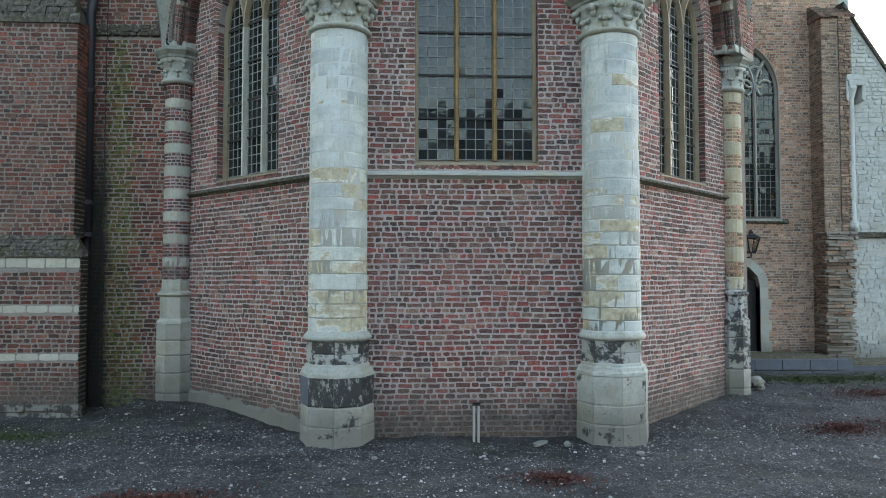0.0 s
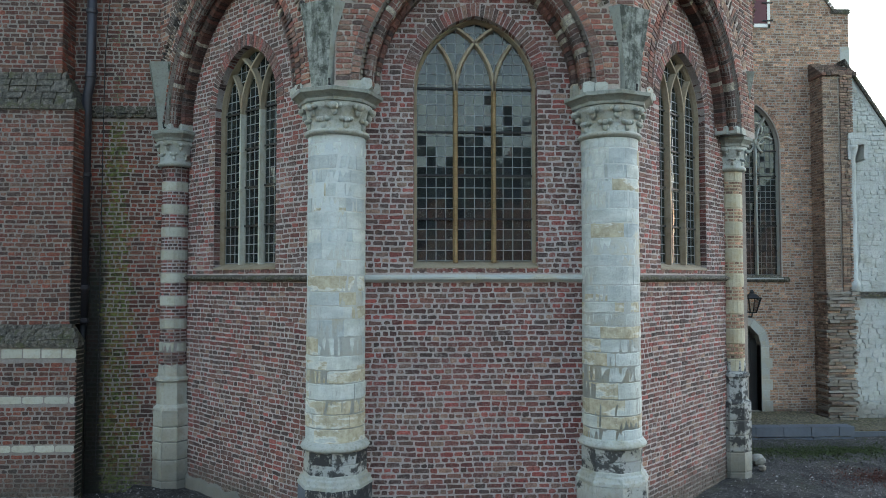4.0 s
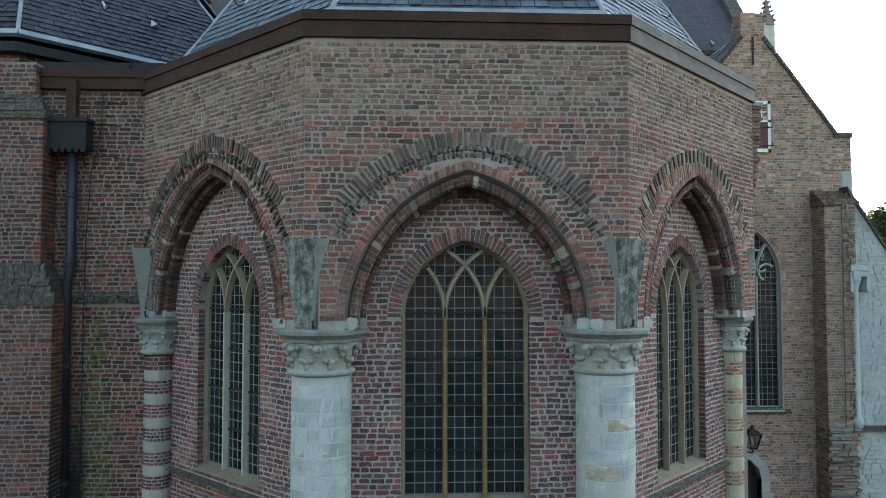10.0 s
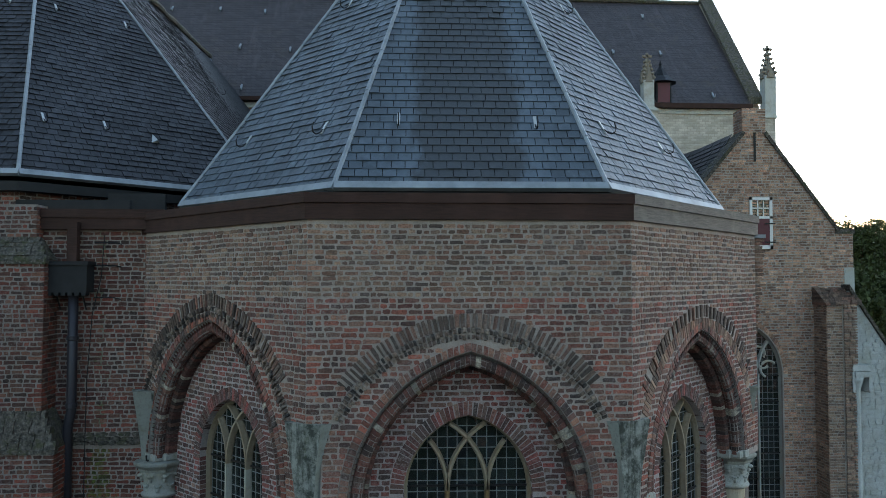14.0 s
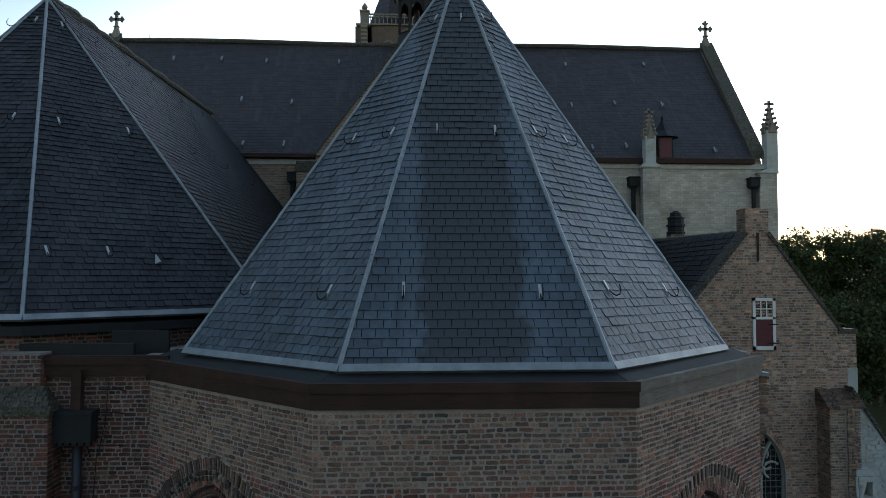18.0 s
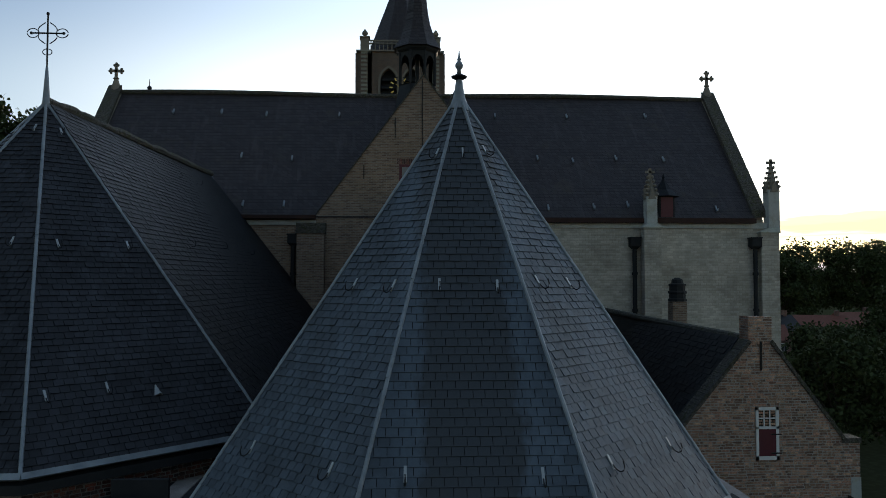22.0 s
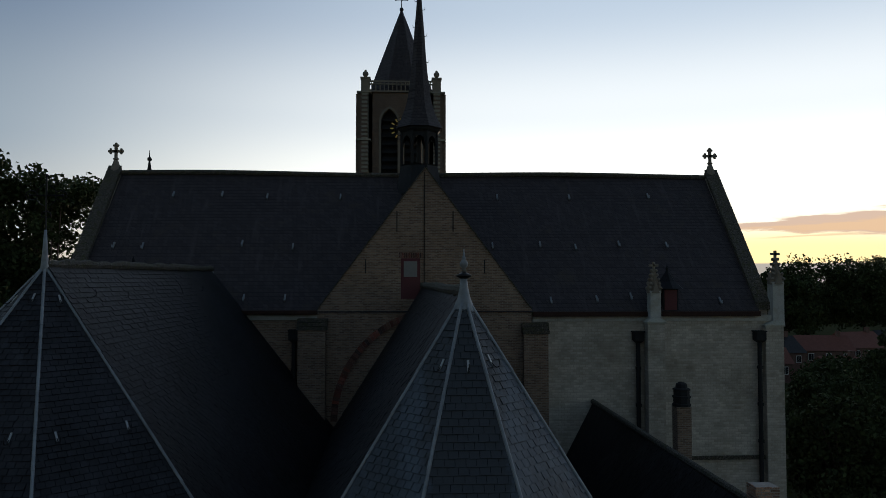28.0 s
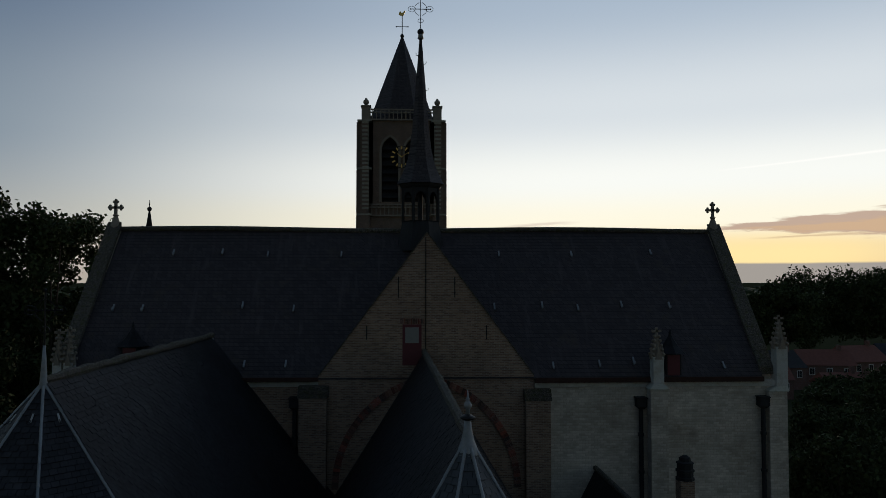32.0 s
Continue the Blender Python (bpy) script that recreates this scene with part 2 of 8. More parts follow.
M_COG = brick_material("cog_brick", [(0.27, 0.22, 0.185), (0.075, 0.058, 0.052), (0.19, 0.14, 0.115), (0.055, 0.047, 0.045), (0.23, 0.17, 0.14), (0.10, 0.07, 0.06)], lime=0.4)
M_DEEP = brick_material("deep_red_brick", DEEP, lime=0.35)
M_ALGAE = brick_material("algae_brick", [(r * 1.3, g * 1.08, b * 1.0) for r, g, b in DEEP], algae=0.85, lime=0.25)
M_ARCH = brick_material("arch_brick", [(0.18, 0.125, 0.10), (0.21, 0.145, 0.116), (0.14, 0.097, 0.08), (0.22, 0.125, 0.098), (0.17, 0.12, 0.10), (0.12, 0.085, 0.072), (0.225, 0.118, 0.09), (0.105, 0.078, 0.068)], lime=0.35)


def mortar_material(name, tone, algae=0.0):
    m = Nodes(name)
    c = m.mix(m.span(m.noise(3.2, 6, 0.75), 0.3, 0.7), tuple(v * 0.6 for v in tone), tone)
    c = m.mix(m.span(m.noise(60, 4, 0.7), 0.45, 0.75, 0.0, 0.7), c, tuple(v * 0.4 for v in tone))
    c = m.mix(m.span(m.noise(21, 5, 0.75), 0.55, 0.68, 0.0, 0.6), c, (tone[0] * 0.62, tone[1] * 0.45, tone[2] * 0.42))
    damp = m.span(m.math("ADD", m.axis(2), m.math("MULTIPLY", m.noise(1.8, 5, 0.7), 0.7)), 0.62, 1.12, 0.85, 0.0)
    c = m.mix(damp, c, m.mix(m.span(m.noise(6, 6, 0.75), 0.4, 0.6), (0.045, 0.038, 0.032), (0.13, 0.115, 0.10)))
    if algae:
        c = m.mix(m.span(m.math("ADD", m.noise(2.4, 6, 0.75), m.span(m.math("ABSOLUTE", m.math("ADD", m.axis(0), 4.98)), 0.0, 0.6, 0.06, -0.35)), 0.52, 0.64, 0.0, algae), c, (0.07, 0.09, 0.03))
        # same painted corner shade in the mortar
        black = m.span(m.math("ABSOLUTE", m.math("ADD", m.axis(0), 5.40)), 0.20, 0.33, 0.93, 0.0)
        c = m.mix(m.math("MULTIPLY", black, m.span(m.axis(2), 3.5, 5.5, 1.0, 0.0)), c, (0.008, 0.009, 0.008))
    return m.done(c, 0.95, m.noise(70, 5, 0.75), 0.010)


M_MORTAR = mortar_material("lime_mortar", (0.48, 0.425, 0.41))
M_MORTAR_SIDE = mortar_material("pale_side_mortar", (0.46, 0.42, 0.375))
M_MORTAR_PALE = mortar_material("buff_mortar", (0.43, 0.37, 0.33))
# next two mortars are darkened too, partly for the dimmer left side
M_MORTAR_DEEP = mortar_material("grey_mortar", (0.28, 0.25, 0.23))
M_MORTAR_ALGAE = mortar_material("damp_mortar", (0.33, 0.29, 0.26), 0.8)


def stone_material(name, light, stain, dark, black=0.0, moss=0.0):
    m = Nodes(name)
    c = m.mix(m.each(), light, tuple(v * 0.82 for v in light))
    c = m.mix(m.span(m.noise(3.1, 5, 0.65), 0.48, 0.66, 0.0, 0.8), c, stain)
    c = m.mix(m.span(m.noise(22, 6, 0.75), 0.5, 0.75, 0.0, 0.7), c, dark)
    c = m.mix(m.span(m.math("ADD", m.axis(2), m.math("MULTIPLY", m.noise(2.5, 5, 0.7), 0.8)), 0.65, 1.3, 0.8, 0.0), c, (0.12, 0.115, 0.10))
    if black:
        c = m.mix(m.span(m.noise(4.5, 6, 0.72), 0.62 - 0.2 * black, 0.68 - 0.2 * black, 0.0, 0.92), c, (0.022, 0.022, 0.024))
    if moss:
        c = m.mix(m.span(m.noise(6, 5, 0.7), 0.56, 0.7, 0.0, moss), c, (0.06, 0.07, 0.03))
    c = m.mix(m.span(m.noise(3.4, 6, 0.75, (4, 4, 0.5)), 0.60, 0.72, 0.0, 0.5), c, tuple(v * 0.3 for v in dark))
    return m.done(c, 0.88, m.math("ADD", m.noise(45, 6, 0.75), m.noise(7, 5, 0.7)), 0.013)


def shaft_material():
    """Soft blocks: bluish pale skins, yellow-brown hollows where the skin is gone, white crust round them."""
    m = Nodes("stained_limestone")
    one = m.each()
    z = m.axis(2)
    c = m.mix(m.span(m.noise(2.4, 6, 0.7, (1.0, 1.0, 2.0)), 0.36, 0.64), (0.36, 0.395, 0.39), (0.535, 0.57, 0.555))
    c = m.mix(1.0, c, m.ramp(m.again(one, 91.7), [(0.0, (0.76, 0.78, 0.80)), (0.5, (0.96, 0.96, 0.95)), (1.0, (1.0, 0.98, 0.93))]), "MULTIPLY")
    c = m.mix(m.span(m.noise(5.5, 6, 0.75, (1.0, 1.0, 0.5)), 0.52, 0.68, 0.0, 0.5), c, (0.27, 0.275, 0.25))
    bare = m.math("LESS_THAN", m.again(one, 17.3), m.span(z, 1.3, 4.6, 0.80, 0.10))
    hollow = m.noise(2.1, 6, 0.62, (1.0, 1.0, 2.6))
    brown = m.mix(m.span(m.noise(10, 6, 0.75), 0.38, 0.62), (0.25, 0.20, 0.12), (0.46, 0.41, 0.29))
    c = m.mix(m.math("MULTIPLY", bare, m.span(hollow, 0.40, 0.44, 0.0, 0.75)), c, (0.62, 0.61, 0.54))
    c = m.mix(m.math("MULTIPLY", bare, m.span(hollow, 0.44, 0.50, 0.0, 0.85)), c, brown)
    c = m.mix(m.span(m.noise(13, 6, 0.8), 0.60, 0.68, 0.0, 0.6), c, (0.64, 0.64, 0.60))
    c = m.mix(m.math("MULTIPLY", m.span(z, 1.2, 3.6, 1.0, 0.35), m.span(m.noise(3.2, 6, 0.75, (3.5, 3.5, 0.40)), 0.59, 0.68, 0.0, 0.75)), c, (0.10, 0.088, 0.062))
    c = m.mix(m.span(m.noise(40, 5, 0.75), 0.52, 0.78, 0.0, 0.45), c, (0.24, 0.23, 0.19))
    c = m.mix(m.span(m.math("ADD", z, m.math("MULTIPLY", m.noise(2.5, 5, 0.7), 0.9)), 0.70, 1.15, 0.75, 0.0), c, m.mix(m.span(m.noise(14, 6, 0.75), 0.4, 0.6), (0.10, 0.09, 0.07), (0.38, 0.365, 0.31)))
    return m.done(c, 0.88, m.math("ADD", m.noise(45, 6, 0.75), m.noise(8, 5, 0.7)), 0.012)


def slab_material():
    m = Nodes("black_plinth_slab")
    c = m.mix(m.noise(5, 5, 0.7), (0.006, 0.007, 0.009), (0.022, 0.025, 0.032))
    c = m.mix(m.span(m.noise(11, 7, 0.8, (1.0, 1.0, 0.6)), 0.53, 0.59, 0.0, 0.8), c, (0.27, 0.27, 0.255))
    return m.done(c, 0.6, m.noise(25, 6, 0.75), 0.006)


def lichen_material(name, tone):
    """Old brick and stone tops under moss and pale lichen."""
    m = Nodes(name)
    c = m.ramp(m.noise(15, 7, 0.8), [(0.38, tuple(v * 0.25 for v in tone)), (0.5, tone), (0.62, tuple(v * 2.2 for v in tone))])
    c = m.mix(m.span(m.noise(5, 6, 0.75), 0.50, 0.62, 0.0, 0.85), c, m.mix(m.noise(30, 4), (0.025, 0.03, 0.008), (0.085, 0.085, 0.03)))
    c = m.mix(m.span(m.noise(33, 5, 0.7), 0.60, 0.66, 0.0, 0.7), c, (0.30, 0.30, 0.27))
    return m.done(c, 0.95, m.math("ADD", m.noise(18, 6, 0.75), m.noise(60, 4)), 0.03)


M_STONE = stone_material("pale_limestone", (0.42, 0.44, 0.42), (0.40, 0.36, 0.27), (0.30, 0.30, 0.27))
M_SHAFT = shaft_material()
M_SLAB = slab_material()
M_CAP = stone_material("eroded_capital_stone", (0.38, 0.395, 0.365), (0.27, 0.255, 0.19), (0.13, 0.13, 0.11), moss=0.25)
M_ABACUS = stone_material("weathered_abacus", (0.27, 0.285, 0.26), (0.17, 0.165, 0.13), (0.10, 0.10, 0.085), moss=0.35)
M_BAND = stone_material("dull_cream_stone", (0.34, 0.325, 0.27), (0.24, 0.22, 0.16), (0.19, 0.18, 0.145))
M_CEMENT = stone_material("grey_cement", (0.19, 0.185, 0.165), (0.09, 0.085, 0.07), (0.05, 0.046, 0.04))
M_CREAM = stone_material("dull_cream_block", (0.43, 0.425, 0.365), (0.33, 0.30, 0.22), (0.23, 0.22, 0.18))
M_PLINTH = stone_material("stained_plinth_stone", (0.40, 0.41, 0.385), (0.31, 0.29, 0.22), (0.20, 0.19, 0.16), black=0.24)
M_SAND = stone_material("sandy_limestone", (0.47, 0.43, 0.32), (0.38, 0.30, 0.18), (0.29, 0.26, 0.21))
M_BASE = stone_material("sooty_limestone", (0.36, 0.37, 0.36), (0.26, 0.25, 0.20), (0.18, 0.18, 0.17), black=0.72)


def springer_material():
    m = Nodes("weathered_springer")
    c = m.mix(m.span(m.noise(7, 6, 0.75), 0.4, 0.6), (0.045, 0.052, 0.044), (0.27, 0.285, 0.26))
    c = m.mix(m.span(m.noise(3.0, 6, 0.75, (5, 5, 0.6)), 0.48, 0.64, 0.0, 0.85), c, (0.028, 0.033, 0.026))
    c = m.mix(m.span(m.noise(6, 5, 0.7), 0.56, 0.68, 0.0, 0.5), c, (0.06, 0.07, 0.025))
    return m.done(c, 0.9, m.math("ADD", m.noise(30, 6, 0.75), m.noise(8, 4)), 0.014)


M_SPRING = springer_material()
M_FRAME = stone_material("window_stone", (0.29, 0.235, 0.165), (0.20, 0.14, 0.08), (0.14, 0.11, 0.08))
M_OLDWALL = stone_material("old_wall_stone", (0.47, 0.495, 0.485), (0.33, 0.335, 0.30), (0.22, 0.22, 0.20))
M_RAGGED = stone_material("ragged_core_stone", (0.28, 0.255, 0.225), (0.19, 0.15, 0.12), (0.09, 0.08, 0.07))
M_OLD = lichen_material("mossy_coping", (0.075, 0.067, 0.056))
M_WHITE = stone_material("white_block_wall", (0.50, 0.505, 0.48), (0.36, 0.335, 0.28), (0.27, 0.25, 0.215))
M_DARKSTONE = stone_material("dark_tower_stone", (0.26, 0.225, 0.18), (0.18, 0.155, 0.125), (0.10, 0.09, 0.08))
M_PAVING = lichen_material("mossy_brick_paving", (0.10, 0.082, 0.05))


def slate_material(name, tone, streak=0.6, sheen=0.35, runoff=None):
    m = Nodes(name)
    c = m.ramp(m.each(), [(0.0, tuple(v * 0.72 for v in tone)), (0.3, tuple(v * 0.92 for v in tone)), (0.7, tuple(v * 1.1 for v in tone)), (1.0, tuple(v * 1.35 for v in tone))])
    c = m.mix(m.span(m.noise(0.55, 5, 0.65, (1.3, 1.3, 0.07)), 0.45, 0.58, 0.0, 0.75), c, tuple(v * 0.42 for v in tone))
    c = m.mix(m.span(m.noise(0.9, 6, 0.7, (2.6, 2.6, 0.2)), 0.54, 0.68, 0.0, streak), c, tuple(v * 2.3 for v in tone))
    c = m.mix(m.span(m.noise(1.6, 6, 0.75), 0.58, 0.72, 0.0, 0.2), c, (0.06, 0.05, 0.04))
    c = m.mix(m.span(m.noise(30, 5, 0.7), 0.45, 0.8, 0.0, 0.45), c, tuple(v * 0.55 for v in tone))
    if runoff is not None:
        # damp run below the peak with washed-out edges
        d = m.math("ADD", m.math("ABSOLUTE", m.math("SUBTRACT", m.axis(0), runoff)), m.math("MULTIPLY", m.math("SUBTRACT", m.noise(1.6, 6, 0.7, (2.2, 2.2, 0.12)), 0.5), 0.9))
        c = m.mix(m.span(d, 1.25, 0.86, 0.0, 0.55), c, tuple(v * 1.75 for v in tone))
        c = m.mix(m.span(d, 0.88, 0.66, 0.0, 0.92), c, tuple((v + q) * 0.27 for v, q in zip(tone, (0.050, 0.045, 0.040))))
    return m.done(c, m.span(m.noise(14, 4), 0.3, 0.7, 0.45, 0.65), m.noise(55, 5, 0.7), 0.003, spec=sheen)


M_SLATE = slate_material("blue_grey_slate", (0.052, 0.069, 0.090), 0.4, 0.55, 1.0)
M_SLATE_DARK = slate_material("dark_slate", (0.015, 0.016, 0.019), sheen=0.18)
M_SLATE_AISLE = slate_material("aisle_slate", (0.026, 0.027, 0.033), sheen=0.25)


def sheet_slates(name, tone, course=0.16, width=0.22):
    """Slates for roofs that stay far off: courses follow the height, joints the place along the ridge."""
    m = Nodes(name)
    tex = m.tree.nodes.new("ShaderNodeTexBrick")
    comb, uv = m.tree.nodes.new("ShaderNodeCombineXYZ"), m.math("ADD", m.axis(0), m.axis(1))
    m.link(uv, comb.inputs[0])
    m.link(m.axis(2), comb.inputs[1])
    m.link(comb.outputs[0], tex.inputs["Vector"])
    tex.inputs["Scale"].default_value = 1.0
    for k, v in (("Brick Width", width), ("Row Height", course), ("Mortar Size", 0.012), ("Mortar Smooth", 0.3), ("Bias", 0.0)):
        tex.inputs[k].default_value = v
    tex.inputs["Color1"].default_value = (*tone, 1)
    tex.inputs["Color2"].default_value = (*(v * 1.5 for v in tone), 1)
    tex.inputs["Mortar"].default_value = (*(v * 0.4 for v in tone), 1)
    c = m.mix(m.span(m.noise(1.1, 5, 0.7), 0.55, 0.72, 0.0, 0.5), tex.outputs["Color"], (0.07, 0.055, 0.04))
    c = m.mix(m.span(m.noise(0.9, 6, 0.7, (3.0, 0.5, 0.12)), 0.55, 0.66, 0.0, 0.55), c, tuple(v * 2.0 for v in tone))
    h = m.math("ADD", m.math("MULTIPLY", tex.outputs["Fac"], -1.0), m.noise(25, 4))
    return m.done(c, 0.6, h, 0.012, spec=0.3)


M_FAR_SLATE = sheet_slates("far_slate", (0.036, 0.030, 0.033))


def sheet_bricks(name, a, b, mortar, course=0.07, width=0.22, patch=(0.6, 0.58, 0.55)):
    m = Nodes(name)
    tex = m.tree.nodes.new("ShaderNodeTexBrick")
    comb, uv = m.tree.nodes.new("ShaderNodeCombineXYZ"), m.math("ADD", m.axis(0), m.axis(1))
    m.link(uv, comb.inputs[0])
    m.link(m.axis(2), comb.inputs[1])
    m.link(comb.outputs[0], tex.inputs["Vector"])
    tex.inputs["Scale"].default_value = 1.0
    for k, v in (("Brick Width", width), ("Row Height", course), ("Mortar Size", 0.012), ("Mortar Smooth", 0.2), ("Bias", 0.0)):
        tex.inputs[k].default_value = v
    for k, v in (("Color1", a), ("Color2", b), ("Mortar", mortar)):
        tex.inputs[k].default_value = (*v, 1)
    c = m.mix(0.8, tex.outputs["Color"], m.ramp(m.noise(0.7, 6, 0.7), [(0.3, patch), (0.65, (1, 1, 1))]), "MULTIPLY")
    c = m.mix(m.span(m.noise(18, 5, 0.7), 0.5, 0.8, 0.0, 0.4), c, tuple(v * 0.5 for v in a))
    h = m.math("ADD", m.math("MULTIPLY", tex.outputs["Fac"], -1.0), m.noise(30, 4))
    return m.done(c, 0.9, h, 0.01)


M_FAR_BRICK = sheet_bricks("far_yellow_brick", (0.17, 0.105, 0.078), (0.36, 0.245, 0.175), (0.33, 0.28, 0.23))
M_FAR_WHITE = sheet_bricks("far_white_blocks", (0.50, 0.455, 0.39), (0.68, 0.63, 0.555), (0.50, 0.455, 0.39), 0.11, 0.27, (0.42, 0.39, 0.35))
M_FAR_DARK = sheet_bricks("tower_brick", (0.20, 0.14, 0.105), (0.26, 0.175, 0.135), (0.12, 0.105, 0.09))
M_FAR_RED = sheet_bricks("house_brick", (0.20, 0.09, 0.07), (0.16, 0.075, 0.06), (0.2, 0.16, 0.14))


def plain(name, tone, rough=0.6, metal=0.0, grain=20, vary=0.35, depth=0.002, spec=None):
    m = Nodes(name)
    c = m.mix(m.span(m.noise(grain, 5, 0.7), 0.3, 0.7, 0.0, vary), tone, tuple(v * 0.5 for v in tone))
    c = m.mix(m.span(m.noise(1.7, 4, 0.6), 0.45, 0.7, 0.0, vary), c, tuple(min(1, v * 1.35) for v in tone))
    return m.done(c, rough, m.noise(grain * 2.5, 4), depth, metal, spec)


M_BLUE = plain("blue_stone", (0.075, 0.09, 0.115), 0.7, 0, 9, 0.45, 0.004)
M_LEAD = plain("lead_sheet", (0.25, 0.275, 0.30), 0.55, 0.3, 6, 0.6)
M_CAME = plain("lead_came", (0.17, 0.18, 0.18), 0.6, 0.2, 30, 0.2)
M_GUTTER = plain("dark_gutter_lining", (0.026, 0.027, 0.029), 0.75, 0.0, 5, 0.5, spec=0.2)
M_IRON = plain("black_iron", (0.012, 0.012, 0.014), 0.5, 0.4, 30, 0.3)
M_PIPE = plain("blue_black_zinc_pipe", (0.028, 0.027, 0.036), 0.5, 0.2, 8, 0.5)
M_WHITEPAINT = plain("white_paint", (0.72, 0.72, 0.70), 0.5, 0, 12, 0.15)
M_REDPAINT = plain("dark_red_shutter_paint", (0.095, 0.012, 0.022), 0.5, 0, 10, 0.3)
M_DOOR = plain("dark_green_black_door_paint", (0.016, 0.017, 0.018), 0.5, 0, 12, 0.3)
M_GOLD = plain("gilded_clock_metal", (0.65, 0.42, 0.12), 0.35, 0.9, 12, 0.3)
M_BARK = plain("bark", (0.07, 0.055, 0.04), 0.9, 0, 14, 0.5, 0.02)
M_TILE = plain("red_roof_tile", (0.17, 0.055, 0.035), 0.8, 0, 3, 0.5, 0.01)
M_POST = plain("galvanised_steel", (0.42, 0.43, 0.43), 0.45, 0.5, 20, 0.3)


def wood_material(name, tone):
    m = Nodes(name)
    c = m.mix(m.span(m.noise(7, 6, 0.7, (0.6, 0.6, 9)), 0.3, 0.7), tone, tuple(v * 0.45 for v in tone))
    c = m.mix(m.span(m.noise(2, 4), 0.5, 0.7, 0.0, 0.5), c, tuple(v * 1.4 for v in tone))
    return m.done(c, 0.75, m.noise(30, 5, 0.6, (0.5, 0.5, 8)), 0.004, spec=0.2)


M_FASCIA = wood_material("brown_stained_timber", (0.058, 0.030, 0.024))
M_FASCIA_GREY = wood_material("grey_weathered_timber", (0.17, 0.15, 0.135))
M_OAK = wood_material("oak_mullion", (0.26, 0.17, 0.085))


def glass_material(name, tint, dust_lift=0.0):
    m = Nodes(name)
    t = m.tree
    clear, gloss, mix, fres = t.nodes.new("ShaderNodeBsdfTransparent"), t.nodes.new("ShaderNodeBsdfGlossy"), t.nodes.new("ShaderNodeMixShader"), t.nodes.new("ShaderNodeFresnel")
    fres.inputs[0].default_value = 1.55
    clear.inputs[0].default_value = (*tint, 1)
    gloss.inputs["Roughness"].default_value = 0.04
    bump = t.nodes.new("ShaderNodeBump")
    bump.inputs["Strength"].default_value, bump.inputs["Distance"].default_value = 0.25, 0.004
    m.link(m.noise(9, 2), bump.inputs["Height"])
    m.link(bump.outputs[0], gloss.inputs["Normal"])
    body = clear.outputs[0]
    # dusty film whose blue-green diffuse tone also paints a base brightness on the panes
    if dust_lift:
        film, film_mix = t.nodes.new("ShaderNodeBsdfDiffuse"), t.nodes.new("ShaderNodeMixShader")
        m.put(film.inputs[0], m.mix(m.again(m.each(), 7.3), (0.13, 0.17, 0.20), (0.15, 0.20, 0.18)))
        m.put(film_mix.inputs[0], m.math("MULTIPLY", m.span(m.each(), 0.0, 1.0, dust_lift * 0.5, dust_lift), m.span(m.noise(20, 5, 0.7), 0.35, 0.65, 0.7, 1.2)))
        m.link(body, film_mix.inputs[1])
        m.link(film.outputs[0], film_mix.inputs[2])
        body = film_mix.outputs[0]
    m.link(fres.outputs[0], mix.inputs[0])
    m.link(body, mix.inputs[1])
    m.link(gloss.outputs[0], mix.inputs[2])
    m.link(mix.outputs[0], t.nodes["Material Output"].inputs[0])
    return m.mat


M_GLASS = glass_material("old_leaded_glass", (0.20, 0.25, 0.23), 0.15)
M_CLEAR = glass_material("clear_lantern_glass", (0.92, 0.93, 0.92))


def ground_material():
    m = Nodes("gravel_and_earth")
    chip, edge = m.cells(52)
    big, edge2 = m.cells(23)
    earth = m.ramp(m.noise(11, 9, 0.8), [(0.38, (0.010, 0.009, 0.009)), (0.5, (0.030, 0.027, 0.026)), (0.62, (0.085, 0.077, 0.073))])
    stones = m.ramp(chip, [(0.0, (0.018, 0.017, 0.018)), (0.45, (0.055, 0.052, 0.053)), (0.78, (0.12, 0.115, 0.115)), (0.93, (0.30, 0.29, 0.29)), (1.0, (0.42, 0.41, 0.40))])
    stony = m.span(m.noise(1.0, 6, 0.75), 0.36, 0.58, 0.15, 0.95)
    c = m.mix(m.math("MULTIPLY", stony, m.span(edge, 0.30, 0.46, 1.0, 0.1)), earth, stones)
    c = m.mix(m.math("MULTIPLY", m.span(big, 0.90, 0.91), m.span(edge2, 0.26, 0.34, 0.9, 0.0)), c, m.ramp(m.noise(60, 3), [(0.35, (0.10, 0.095, 0.10)), (0.65, (0.36, 0.35, 0.35))]))
    c = m.mix(m.span(m.noise(0.6, 6, 0.72), 0.52, 0.64, 0.0, 0.75), c, m.ramp(m.noise(40, 5, 0.7), [(0.35, (0.018, 0.020, 0.010)), (0.7, (0.075, 0.08, 0.04))]))
    c = m.mix(m.span(m.noise(1.3, 5, 0.7), 0.55, 0.68, 0.0, 0.7), c, m.ramp(m.noise(50, 4, 0.7), [(0.4, (0.013, 0.011, 0.011)), (0.7, (0.055, 0.045, 0.042))]))
    c = m.mix(1.0, c, m.ramp(m.noise(0.8, 6, 0.75), [(0.40, (0.26, 0.25, 0.25)), (0.5, (0.70, 0.69, 0.69)), (0.58, (1.0, 1.0, 1.0))]), "MULTIPLY")
    h = m.math("ADD", m.math("MULTIPLY", edge, -1.2), m.math("ADD", m.noise(14, 6, 0.7), m.math("MULTIPLY", edge2, -0.6)))
    return m.done(c, 0.95, h, 0.03)


M_GROUND = ground_material()
